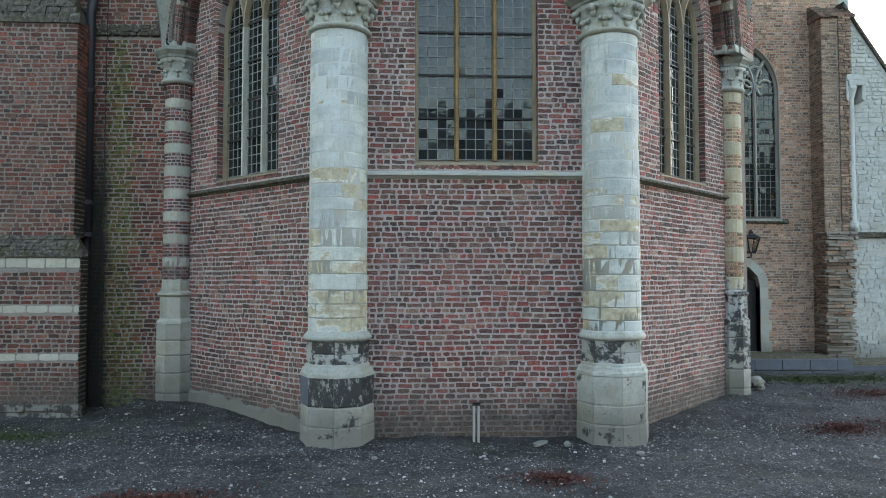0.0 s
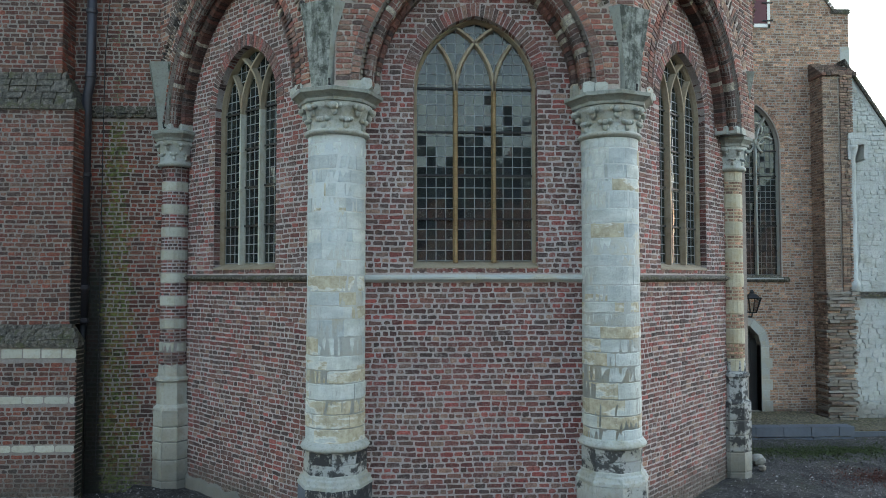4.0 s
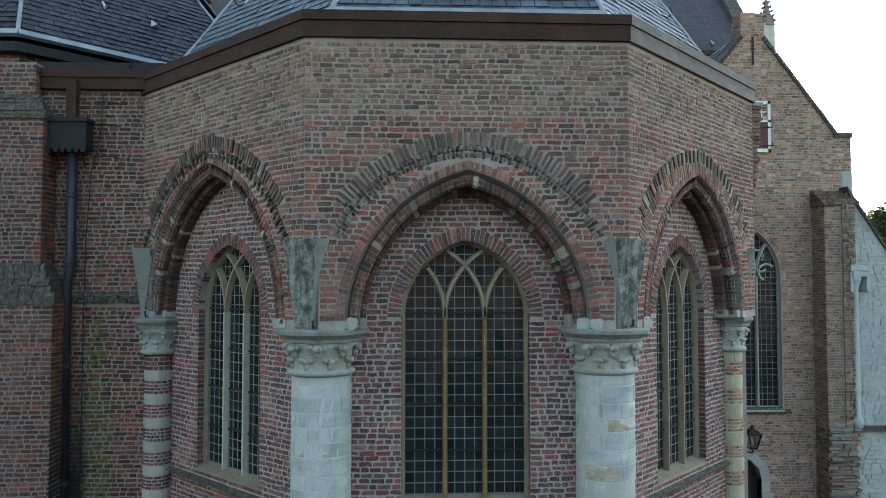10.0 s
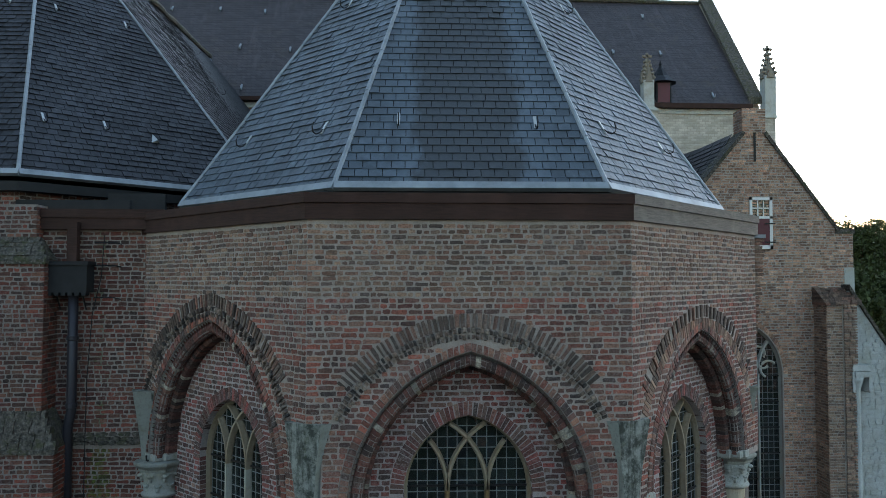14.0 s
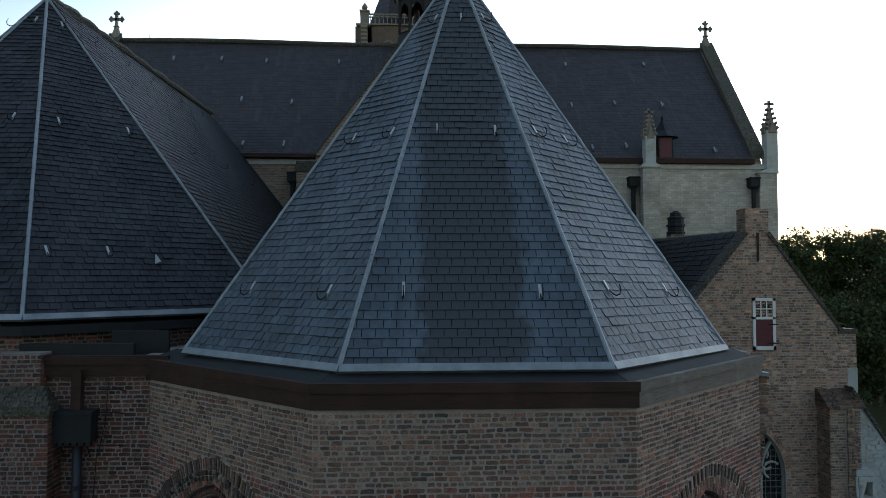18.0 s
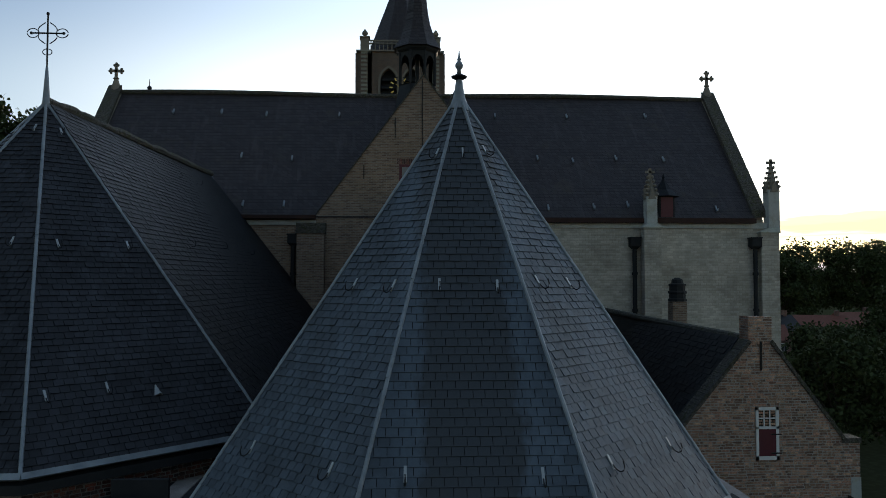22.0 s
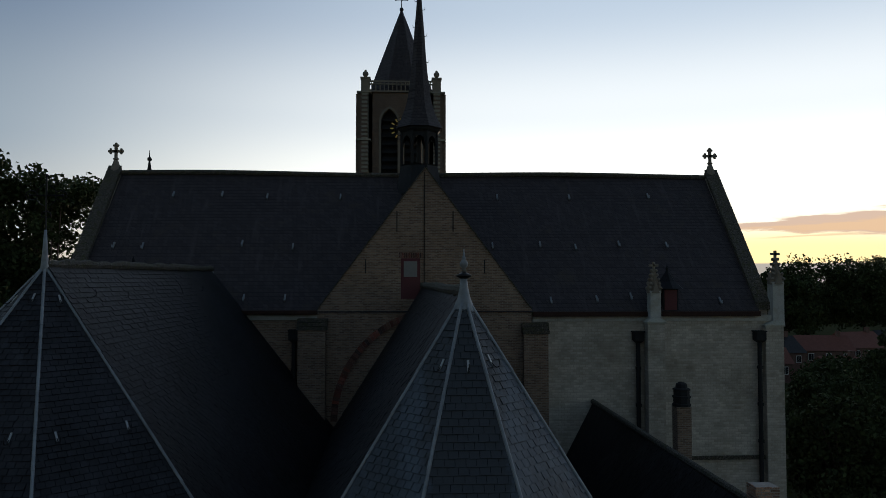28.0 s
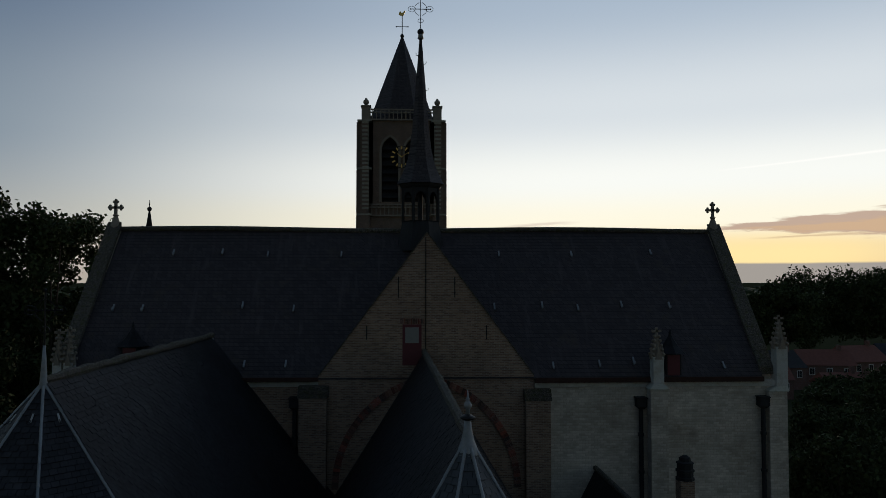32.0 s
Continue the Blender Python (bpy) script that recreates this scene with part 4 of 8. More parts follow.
def apse_bay(i, wall_name, window_name, label, own=None):
    m, half = bay_frame(i)
    NICHE, PANE = (0.04, 0.25) if i == 1 else (-0.04, 0.16)
    # the niche arch, and the rounder relieving arch over it
    nic = (Arch(1.609, 2.093, ABACUS + 0.05), Arch(1.35, 1.765, ABACUS + 0.05), Arch(1.464, 1.935, ABACUS + 0.05, -0.17))[i]
    rel = (Arch(2.268, 2.555, ABACUS + 0.05, 0.05), Arch(1.977, 2.046, 6.50), Arch(2.28, 2.368, ABACUS + 0.05, -0.17))[i]
    win = Arch(0.85, 1.02, 6.30, 0.0)
    full = half + 0.42 * T225
    end = full - (0.22 if i == 2 else 0.0)
    gap = lambda arch, z, d: (arch.cx - arch.half(z, d), arch.cx + arch.half(z, d))
    wall = thing(wall_name, m, label, "wall", kind="structure")
    # body: lower wall, window wall, upper wall over the niche arch
    s = Soup()
    s.box(-half, half, NICHE + 0.003, 0.65, -0.25, STRING - 0.05)
    slab(s, -half, half, STRING - 0.05, nic.top() + 0.15, NICHE + 0.003, 0.55, win, 0.02, SILL - 0.08)
    part("mortar_bed", s, M_MORTAR, wall, "pale lime mortar bed")
    s = Soup()
    slab(s, -full, end, 7.27, EAVE, OUT + 0.005, NICHE + 0.009, nic, 0.27)
    for sg in (-1, 1):
        zz = [ABACUS + 1.12 * k / 6 for k in range(7)]
        side = lambda z: nic.cx + sg * nic.half(z, 0.27)
        s.loft([[(side(z), y, z) for z in zz] + [(sg * (half - 0.02), y, z) for z in zz[::-1]] for y in (OUT + 0.012, NICHE + 0.011)])
    part("upper_mortar_bed", s, M_MORTAR_PALE, wall, "buff mortar bed")
    # bricks
    low = Soup()
    single = bricks(low, -half + 0.2, half - 0.2, -0.2, STRING - 0.1, NICHE, pick=own)
    if low.f:
        part("lower_brickwork", low, M_RED, wall, "dark red and purple bricks", kind="stuff")
    single_bricks(single, NICHE, M_RED, wall)
    mid = Soup()
    bricks(mid, -half + 0.2, half - 0.2, STRING + 0.02, nic.top() + 0.05, NICHE, holes=lambda z: [gap(win, z, 0.02 if z < 6.29 else 0.21)] if SILL - 0.1 < z < win.top(0.21) else [])
    part("niche_brickwork", mid, M_NICHE, wall, "paler limy red bricks", kind="stuff")
    up = Soup()
    hole = lambda z: [gap(rel, z, 0.19 if z > 7.82 else 0.012)] if z < rel.top(0.19) else []
    bricks(up, -full + 0.005, end - 0.005, 7.29, 8.93, OUT, holes=hole)
    part("arch_zone_brickwork", up, M_MIXED, wall, "red-brown bricks round the arch", kind="stuff")
    up = Soup()
    bricks(up, -full + 0.005, end - 0.005, 8.935, EAVE, OUT, course=0.068, length=0.19, joint=0.016)
    part("upper_brickwork", up, M_PALE, wall, "paler yellow-brown bricks under the eaves", kind="stuff")

    def between(z):
        """The stretches that are open between the niche arch and the relieving arch."""
        out = [gap(nic, z, 0.365)]
        if z > 7.29:
            a, b = gap(rel, z, -0.155)
            out += [(-full - 1, a), (b, full + 1)]
        return out
    foot = Soup()
    bricks(foot, -half + 0.04, half - 0.04, ABACUS + 0.1, rel.top(-0.2), OUT + 0.004, holes=between)
    part("arch_foot_brickwork", foot, M_MIXED, wall, kind="stuff")
    # rings of the relieving arch
    ring = Soup()
    rel.voussoirs(ring, [(0.004, OUT - 0.016), (0.185, OUT - 0.022), (0.19, OUT + 0.1), (0.004, OUT + 0.1)], 0.068, 0.026, 0.010, start=0.64, rag=0.007, cog=0.02 if i == 2 else 0.010)
    part("rowlock_arch", ring, M_ARCH, wall, "serrated relieving arch of bricks on end", kind="stuff")
    ring = Soup()
    if i == 2:
        rel.voussoirs(ring, [(-0.165, OUT - 0.004), (-0.006, OUT - 0.006), (-0.006, OUT + 0.08), (-0.165, OUT + 0.08)], 0.064, 0.012, 0.004, start=0.52, rag=0.004)
        part("header_arch", ring, M_PALE, wall, "flush ring of buff bricks on end", kind="stuff")
    else:
        for d0, d1, y in ((-0.075, -0.002, -0.050), (-0.155, -0.082, -0.030)):
            rel.voussoirs(ring, [(d0, OUT + y + 0.03), (d0 + 0.014, OUT + y), (d1 - 0.014, OUT + y - 0.004), (d1, OUT + y + 0.026), (d1, OUT + 0.08), (d0, OUT + 0.08)], 0.060, 0.024, 0.007, start=0.44, cog=0.026, rag=0.005)
        part("cogged_arch", ring, M_COG, wall, "two projecting cogged brick courses", kind="stuff")
    core = Soup()
    nic.sweep(core, [(0.24, OUT + 0.012), (0.365, OUT + 0.008), (0.365, OUT + 0.1), (0.24, OUT + 0.1)])
    nic.sweep(core, [(0.13 + 0.079 * math.cos(radians(q)), OUT + 0.12 + 0.079 * math.sin(radians(q))) for q in range(0, 360, 30)])
    nic.sweep(core, [(0.235, OUT + 0.03), (0.235, NICHE + 0.012), (0.0, NICHE + 0.012), (0.0, NICHE - 0.06), (0.075, NICHE - 0.07), (0.075, OUT + 0.18), (0.19, OUT + 0.10)])
    part("arch_mortar", core, M_MORTAR_DEEP, wall)
    ring = Soup()
    nic.voussoirs(ring, [(0.25, OUT - 0.002), (0.355, OUT - 0.004), (0.355, OUT + 0.2), (0.25, OUT + 0.2)], 0.066, 0.013, 0.004, rag=0.004)
    part("face_arch", ring, M_MIXED, wall, kind="stuff")
    arc = [(0.13 + 0.085 * math.cos(a), OUT + 0.12 + 0.085 * math.sin(a)) for a in [radians(q) for q in (60, 0, -45, -90, -135, -180, -225)]]
    ring = Soup()
    nic.voussoirs(ring, [(0.245, OUT + 0.02), (0.245, OUT + 0.26)] + [(0.06, OUT + 0.26)] + arc[::-1], 0.064, 0.007, 0.002, rag=0.002)
    part("outer_roll", ring, M_ROLL, wall, "moulded red brick roll with pale stone blocks", smooth=False, kind="stuff")
    deep = NICHE - OUT - 0.12
    arc = [(0.045 + 0.065 * math.cos(a), OUT + deep + 0.065 * math.sin(a)) for a in [radians(q) for q in (40, -20, -60, -100, -150, -200)]]
    ring = Soup()
    nic.voussoirs(ring, [(0.12, OUT + deep - 0.05), (0.12, NICHE + 0.02), (-0.01, NICHE + 0.02)] + arc[::-1], 0.064, 0.007, 0.002, rag=0.002)
    part("inner_roll", ring, M_ROLL, wall, kind="stuff")
    for sg in (-1, 1):
        for a, b, y0 in ((0.215, 0.40, OUT - 0.006), (0.06, 0.23, OUT + 0.03), (-0.025, 0.075, OUT + deep - 0.08)):
            s = Soup()
            p, q = sorted((nic.cx + sg * (nic.s + a), nic.cx + sg * (nic.s + b)))
            s.brick(p, q, ABACUS - 0.01, ABACUS + 0.13 + rng.uniform(-0.02, 0.03), y0, 0.2, 0.012, 0.008)
            part("impost_block", s, M_CAP, wall, "pale stone block at the foot of the arch")
    # ring of headers over the window, brick jambs of the opening
    ring = Soup()
    win.voussoirs(ring, [(0.02, NICHE - 0.004), (0.20, NICHE - 0.006), (0.20, NICHE + 0.2), (0.02, NICHE + 0.16)], 0.056, 0.011, 0.004, rag=0.004)
    part("window_arch", ring, M_NICHE, wall, "arch of bricks on end over the window", kind="stuff")
    ring = Soup()
    z = SILL
    while z < 6.28:
        for sg in (-1, 1):
            j = rng.uniform(-0.003, 0.003)
            p, q = sorted((sg * (0.862 + j), sg * 0.90))
            ring.box(p, q, NICHE + 0.006 + j, PANE - 0.088, z + 0.007, z + COURSE - 0.008)
        z += COURSE
    part("jamb_bricks", ring, M_NICHE, wall, "brick reveals of the window", kind="stuff")
    # string course and sill
    s = Soup()
    e = half - 0.28
    prof = [(NICHE + 0.02, STRING - 0.10), (NICHE - 0.02, STRING - 0.098), (NICHE - 0.05, STRING - 0.07), (NICHE - 0.085, STRING - 0.062), (NICHE - 0.088, STRING - 0.032), (NICHE + 0.02, STRING + 0.012)]
    cuts = [-e + 2 * e * k / 4 for k in range(5)]
    for a, b in zip(cuts, cuts[1:]):
        o = rng.uniform(-0.004, 0.004)
        s.loft([[(x, y, z + o) for y, z in prof] for x in (a, b - 0.005)])
    part("string_course", s, M_STONE if i == 1 else M_OLD, wall, "weathered grey stone string course")
    s = Soup()
    bricks(s, -0.86, 0.86, SILL - 0.135, SILL - 0.06, NICHE + 0.0, course=0.07, length=0.24)
    part("sill_bricks", s, M_RED, wall, kind="stuff")
    if i == 0:
        s = Soup()
        steps = 30
        crest = [0.22 + 0.16 * noise.noise((k * 0.31, 5.2, 0.0)) + rng.uniform(-0.02, 0.02) + 0.10 * (1 - k / steps) for k in range(steps + 1)]
        bulge = [0.045 + 0.03 * noise.noise((k * 0.47, 1.7, 0.0)) for k in range(steps + 1)]
        at = lambda k: -half + 0.3 + k * 3.6 / steps
        for k in range(steps):
            p, q = at(k), at(k + 1)
            y, e = NICHE - bulge[k], NICHE - bulge[k + 1]
            s.hull8([(p, y - 0.04, -0.2), (q, e - 0.04, -0.2), (q, e, crest[k + 1]), (p, y, crest[k]), (p, NICHE + 0.02, -0.2), (q, NICHE + 0.02, -0.2), (q, NICHE + 0.02, crest[k + 1] + 0.05), (p, NICHE + 0.02, crest[k] + 0.05)])
        part("cement_skirting", s, M_CEMENT, wall, "rough grey cement skirting at the wall foot")
    leaded_window(window_name, m, Arch(0.85, 1.02, 6.30), SILL, PANE, 3, "tall pointed three-light window with leaded panes in a brick niche", M_FRAME, M_OAK if i == 1 else M_CREAM if i == 0 else None)
    # timber fascia and gutter
    for nm, y0, y1, z0, z1, ma in (("fascia", OUT - 0.05, OUT + 0.03, EAVE - 0.01, EAVE + 0.2, 0), ("fascia_cap", OUT - 0.075, OUT + 0.03, EAVE + 0.203, EAVE + 0.33, 0)):
        s = Soup()
        k = T225
        s.hull8([(-full - (OUT - y0) * k, y0, z0), (end + (OUT - y0) * k, y0, z0), (end + (OUT - y0) * k, y0, z1), (-full - (OUT - y0) * k, y0, z1), (-full, y1, z0), (end, y1, z0), (end, y1, z1), (-full, y1, z1)])
        part(nm, s, M_FASCIA_GREY if i == 2 else M_FASCIA, wall, "grey weathered timber fascia" if i == 2 else "dark brown stained timber fascia")
    s = Soup()
    r = 0.5 * k
    s.hull8([(-full, OUT + 0.031, EAVE + 0.27), (end, OUT + 0.031, EAVE + 0.27), (full - 0.5 * k, OUT + 0.55, EAVE + 0.45), (-full + 0.5 * k, OUT + 0.55, EAVE + 0.45), (-full, OUT + 0.031, EAVE), (end, OUT + 0.031, EAVE), (full - 0.5 * k, OUT + 0.55, EAVE), (-full + 0.5 * k, OUT + 0.55, EAVE)])
    part("gutter", s, M_GUTTER, wall, "dark lead-lined gutter behind the fascia")
    return wall


own_front = lambda u, z: -0.95 < u < 0.95 and 1.0 < z < 3.0
WALL_FRONT = apse_bay(1, "wall_apse_front", "window_1", "red brick apse wall with niche, string course and eaves", own_front)
WALL_RIGHT = apse_bay(2, "wall_apse_north", "window_2", "red brick apse wall set slantwise with pointed niche", lambda u, z: -0.9 < u < 0.9 and 2.0 < z < 3.6)
WALL_LEFT = apse_bay(0, "wall_apse_south", "window_3", "red brick apse wall set slantwise with pointed niche", lambda u, z: -0.9 < u < 0.9 and 2.0 < z < 3.6)


# ---- columns ----
def column(i, kind):
    ax = (Vector((-3.985, 12.93, 0)), Vector((-0.95, 10.15, 0)), Vector((2.845, 10.15, 0)), Vector((5.82, 13.02, 0)))[i]
    turn = {0: -67.5, 1: -22.5, 2: 22.5, 3: 67.5}[i]
    face = turn * (0.55 if kind == "slim" else 1.0)
    col = thing("column", pose(ax.x, ax.y, 0, 0, 0, face), "pale limestone column with leaf capital and blackened octagonal plinth" if kind == "full" else "slim corner shaft of banded stone and brick with a leaf capital", "column", "columns of the apse")
    full = kind == "full"
    r = 0.402 if full else 0.238
    # shaft of drums
    z, low = (1.47, 1.47) if full else (2.02, 2.02)
    s = Soup()
    s.turned(0, 0, [(r - 0.003, low - 0.1), (r - 0.0125, 5.62)] if full else [(r - 0.007, low - 0.1), (r - 0.019, 5.62)], 36)
    part("shaft_core", s, M_STONE if full else M_SAND if i else M_MORTAR, col, smooth=True)
    k = 0
    while z < 5.58:
        h = min(rng.uniform(0.15, 0.26) if full else rng.uniform(0.21, 0.27) if i else (0.225 if k % 2 else 0.165), 5.6 - z)
        if 5.6 - z - h < 0.08:
            h = 5.6 - z
        brickband = i in (0, 3) and k % 2 == 1
        n = 5 if full else 3
        a0 = rng.uniform(0, 6.28)
        cuts = [a0 + 2 * math.pi * (q + rng.uniform(-0.22, 0.22)) / n for q in range(n)]
        cuts.append(cuts[0] + 2 * math.pi)
        for a, b in zip(cuts, cuts[1:]):
            s = Soup()
            taper = r * (1 - 0.006 * (z - 1.4))
            o = rng.uniform(-0.003, 0.004)
            if brickband:
                for q in range(4):
                    zz = z + q * h / 4
                    cells = 4 if q % 2 else 5
                    for w in range(cells):
                        c, e = a + (b - a) * w / cells + rng.uniform(0.03, 0.06), a + (b - a) * (w + 1) / cells - rng.uniform(0.03, 0.06)
                        ring = lambda zq: [((r - 0.004) * math.cos(t), (r - 0.004) * math.sin(t), zq) for t in (c, (c + e) / 2, e)] + [((r - 0.05) * math.cos(t), (r - 0.05) * math.sin(t), zq) for t in (e, (c + e) / 2, c)]
                        s.loft([ring(zz + 0.011 + rng.uniform(-0.003, 0.003)), ring(zz + h / 4 - 0.011 + rng.uniform(-0.003, 0.003))])
                part("brick_band", s, M_RED if i == 0 else M_YELLOW, col)
            else:
                g = rng.uniform(0.003, 0.007) / r / 2
                ts = [a + g + (b - a - 2 * g) * q / 7 for q in range(8)]
                wob = [[rng.uniform(-0.004, 0.003) for _ in ts] for _ in range(4)]
                ring = lambda zq, d, w: [((taper + o - d + w[q]) * math.cos(t), (taper + o - d + w[q]) * math.sin(t), zq + w[q] * 0.8) for q, t in enumerate(ts)] + [((taper - 0.06) * math.cos(t), (taper - 0.06) * math.sin(t), zq) for t in ts[::-1]]
                s.loft([ring(z + 0.004, 0.006, wob[0]), ring(z + 0.013, 0.0, wob[1]), ring(z + h - 0.013, 0.0, wob[2]), ring(z + h - 0.004, 0.006, wob[3])])
                part("drum_stone", s, M_SHAFT if full else M_SAND if i == 3 else M_CREAM, col)
        z += h
        k += 1
    c = (r + (0.02 if full else 0.05)) / 0.435
    # capital: necking, bell, two rows of leaf knobs, moulded abacus
    s = Soup()
    s.turned(0, 0, [(0.41 * c, 5.56), (0.455 * c, 5.585), (0.465 * c, 5.61), (0.445 * c, 5.635), (0.40 * c, 5.65), (0.405 * c, 5.8), (0.44 * c, 5.92), (0.50 * c, 5.99)], 24)
    part("bell", s, M_CAP, col, smooth=True)
    for row, (z, rr, n, sz) in enumerate(((5.76, 0.435, 8, 0.05), (5.925, 0.49, 8, 0.066))):
        for q in range(n):
            t = 2 * math.pi * (q + 0.5 * (1 - row)) / n + radians(22.5)
            s = Soup()
            s.ball((rr * c * math.cos(t), rr * c * math.sin(t), z), sz * c, 6, 9, 0.85, 0.14)
            s.ball(((rr - 0.04) * c * math.cos(t), (rr - 0.04) * c * math.sin(t), z - 0.06), 0.05 * c, 5, 7, 1.3, 0.1)
            for e in (-1, 1):
                s.ball(((rr - 0.01) * c * math.cos(t + e * 0.16), (rr - 0.01) * c * math.sin(t + e * 0.16), z + 0.012), 0.04 * c, 5, 7, 0.9, 0.15)
            part("leaf_knob", s, M_CAP, col, "eroded carved leaf knob", smooth=True)
    s = Soup()
    s.turned(0, 0, [(0.48 * c, 5.985), (0.545 * c, 6.0), (0.55 * c, 6.04), (0.585 * c, 6.065), (0.62 * c, 6.09), (0.65 * c, 6.105), (0.655 * c, 6.15), (0.60 * c, ABACUS)], 8, radians(22.5))
    part("abacus", s, M_ABACUS, col, "moulded octagonal abacus")
    # flared springer over the capital
    s = Soup()
    out0, out1 = (0.40, 0.475) if full else (0.30, 0.47)
    rings = []
    for q in range(9):
        f = q / 8
        g = f ** 1.35
        hw, d = 0.16 + 0.20 * g, out0 + (out1 - out0) * g
        if not full:
            hw, d = hw * 0.95, d * 0.96
        z = ABACUS + 1.16 * f
        rings.append([(-hw - 0.05, 0.1, z), (-hw - 0.03, -d + 0.16 + 0.1 * g, z), (-hw * 0.74, -d - 0.015, z), (hw * 0.74, -d - 0.015, z), (hw + 0.03, -d + 0.16 + 0.1 * g, z), (hw + 0.05, 0.1, z)])
    rings = [[(x + rng.uniform(-0.006, 0.006), y + rng.uniform(-0.006, 0.006), z) for x, y, z in ring] for ring in rings]
    s.loft(rings)
    s.m = [1 if k < 48 and k % 6 in (1, 3) else 0 for k in range(len(s.f))]
    sp = part("springer", s, [M_SPRING, M_ABACUS], col, "dark weathered flaring springer stone")
    sp.rotation_euler = (0, 0, radians(turn - face))
    sp.location = (-0.06, -0.05, 0.07, 0.07)[i] * Vector((math.cos(radians(turn - face)), math.sin(radians(turn - face)), 0))
    s = Soup()
    s.tube([(0.12, -out0 - 0.02, ABACUS + 0.03), (0.12, -out0 - 0.05, ABACUS + 0.04), (0.12, -out0 - 0.055, ABACUS + 0.12)], 0.018)
    part("iron_stub", s, M_IRON, col, "rusty iron stub")
    # base and plinth
    if full:
        s = Soup()
        s.turned(0, 0, [(0.41, 1.50), (0.425, 1.475), (0.455, 1.445), (0.468, 1.415), (0.45, 1.385), (0.42, 1.375), (0.40, 1.36)], 28)
        part("torus", s, M_CAP, col, "moulded ring of the base", smooth=True)
        for q in range(8):
            a, b = radians(22.5 + 45 * q) + 0.008, radians(67.5 + 45 * q) - 0.008
            for z0, z1, mt in ((1.21, 1.37, M_SLAB if q % 2 and i == 1 else M_BASE), (1.06, 1.205, M_BASE)):
                s = Soup()
                ring = lambda z, e: [((0.425 - e) * math.cos(t), (0.425 - e) * math.sin(t), z) for t in (a, b)] + [(0.3 * math.cos(t), 0.3 * math.sin(t), z) for t in (b, a)]
                s.loft([ring(z0, 0.006), ring(z0 + 0.012, 0), ring(z1 - 0.012, 0), ring(z1, 0.006)])
                part("base_stone", s, mt, col, "blackened base stone")
        s = Soup()
        s.turned(0, 0, [(0.41, 1.09), (0.435, 1.06), (0.44, 1.03), (0.475, 1.01), (0.485, 0.97), (0.505, 0.945), (0.51, 0.905)], 8, radians(22.5))
        part("plinth_moulding", s, M_CAP, col, "worn moulding over the plinth")
        s = Soup()
        s.turned(0, 0, [(0.492, -0.2), (0.488, 0.9)], 8, radians(22.5))
        part("plinth_core", s, M_CAP, col)
        for row, (z0, z1, rr) in enumerate(((0.52, 0.895, 0.50), (0.26, 0.512, 0.498), (-0.2, 0.252, 0.505))):
            for q in range(8):
                mt = (M_BLUE if q in (3, 4) else M_SLAB) if i == 1 and row == 0 else M_PLINTH
                a, b = radians(22.5 + 45 * q) + 0.005, radians(67.5 + 45 * q) - 0.005
                j = lambda: rng.uniform(-0.004, 0.004)
                s = Soup()
                ring = lambda z, e: [((rr - e + j()) * math.cos(t), (rr - e + j()) * math.sin(t), z + j()) for t in (a, b)] + [(0.3 * math.cos(t), 0.3 * math.sin(t), z) for t in (b, a)]
                s.loft([ring(z0 + 0.002, 0.008), ring(z0 + 0.016, 0), ring(z1 - 0.016, 0), ring(z1 + 0.002, 0.008)])
                part("plinth_stone", s, mt, col, "blackened plinth slab" if mt is M_SLAB else "")
    else:
        s = Soup()
        s.turned(0, 0, [(0.245, 2.2), (0.25, 2.0), (0.31, 1.97), (0.315, 1.93), (0.275, 1.90), (0.27, 1.53), (0.325, 1.48), (0.33, 1.44)], 8, radians(22.5))
        part("base", s, M_BASE if i == 3 else M_CREAM, col, "octagonal stone base with worn offsets")
        for z0, z1 in ((1.17, 1.44), (0.92, 1.16), (0.62, 0.91), (0.28, 0.61), (-0.2, 0.27)):
            for q in range(8):
                a, b = radians(22.5 + 45 * q) + 0.008, radians(67.5 + 45 * q) - 0.008
                rr = 0.318 + 0.012 * rng.random()
                s = Soup()
                ring = lambda z, e: [((rr - e) * math.cos(t), (rr - e) * math.sin(t), z) for t in (a, b)] + [(0.2 * math.cos(t), 0.2 * math.sin(t), z) for t in (b, a)]
                s.loft([ring(z0, 0.010), ring(z0 + 0.02, 0), ring(z1 - 0.02, 0), ring(z1, 0.010)])
                part("plinth_stone", s, M_BASE if i == 3 and z1 > 0.7 else M_CREAM if q % 2 else M_BAND, col)
        s = Soup()
        s.turned(0, 0, [(0.313, -0.2), (0.313, 1.43)], 8, radians(22.5))
        part("plinth_core", s, M_CEMENT, col)
    return col


column(1, "full")
column(2, "full")
column(0, "slim")
column(3, "slim")

# ---- ground ----
def ground_z(x, y):
    """Height of the rough ground, heaped up a little against the slanting walls."""
    if not (-14 <= x <= 14 and 0.5 <= y <= 18.5):
        return 0.0
    h = 0.05 * noise.noise((x * 0.7, y * 0.7, 0.3)) + 0.025 * noise.noise((x * 2.7, y * 2.7, 1.3)) + 0.012 * noise.noise((x * 8.0, y * 8.0, 2.3))
    if y > 9.8:
        h += (0.17 if x > 2 else 0.14 if x > -4.7 else 0.0) * min(1.0, (y - 9.8) / 2.6)
    return h


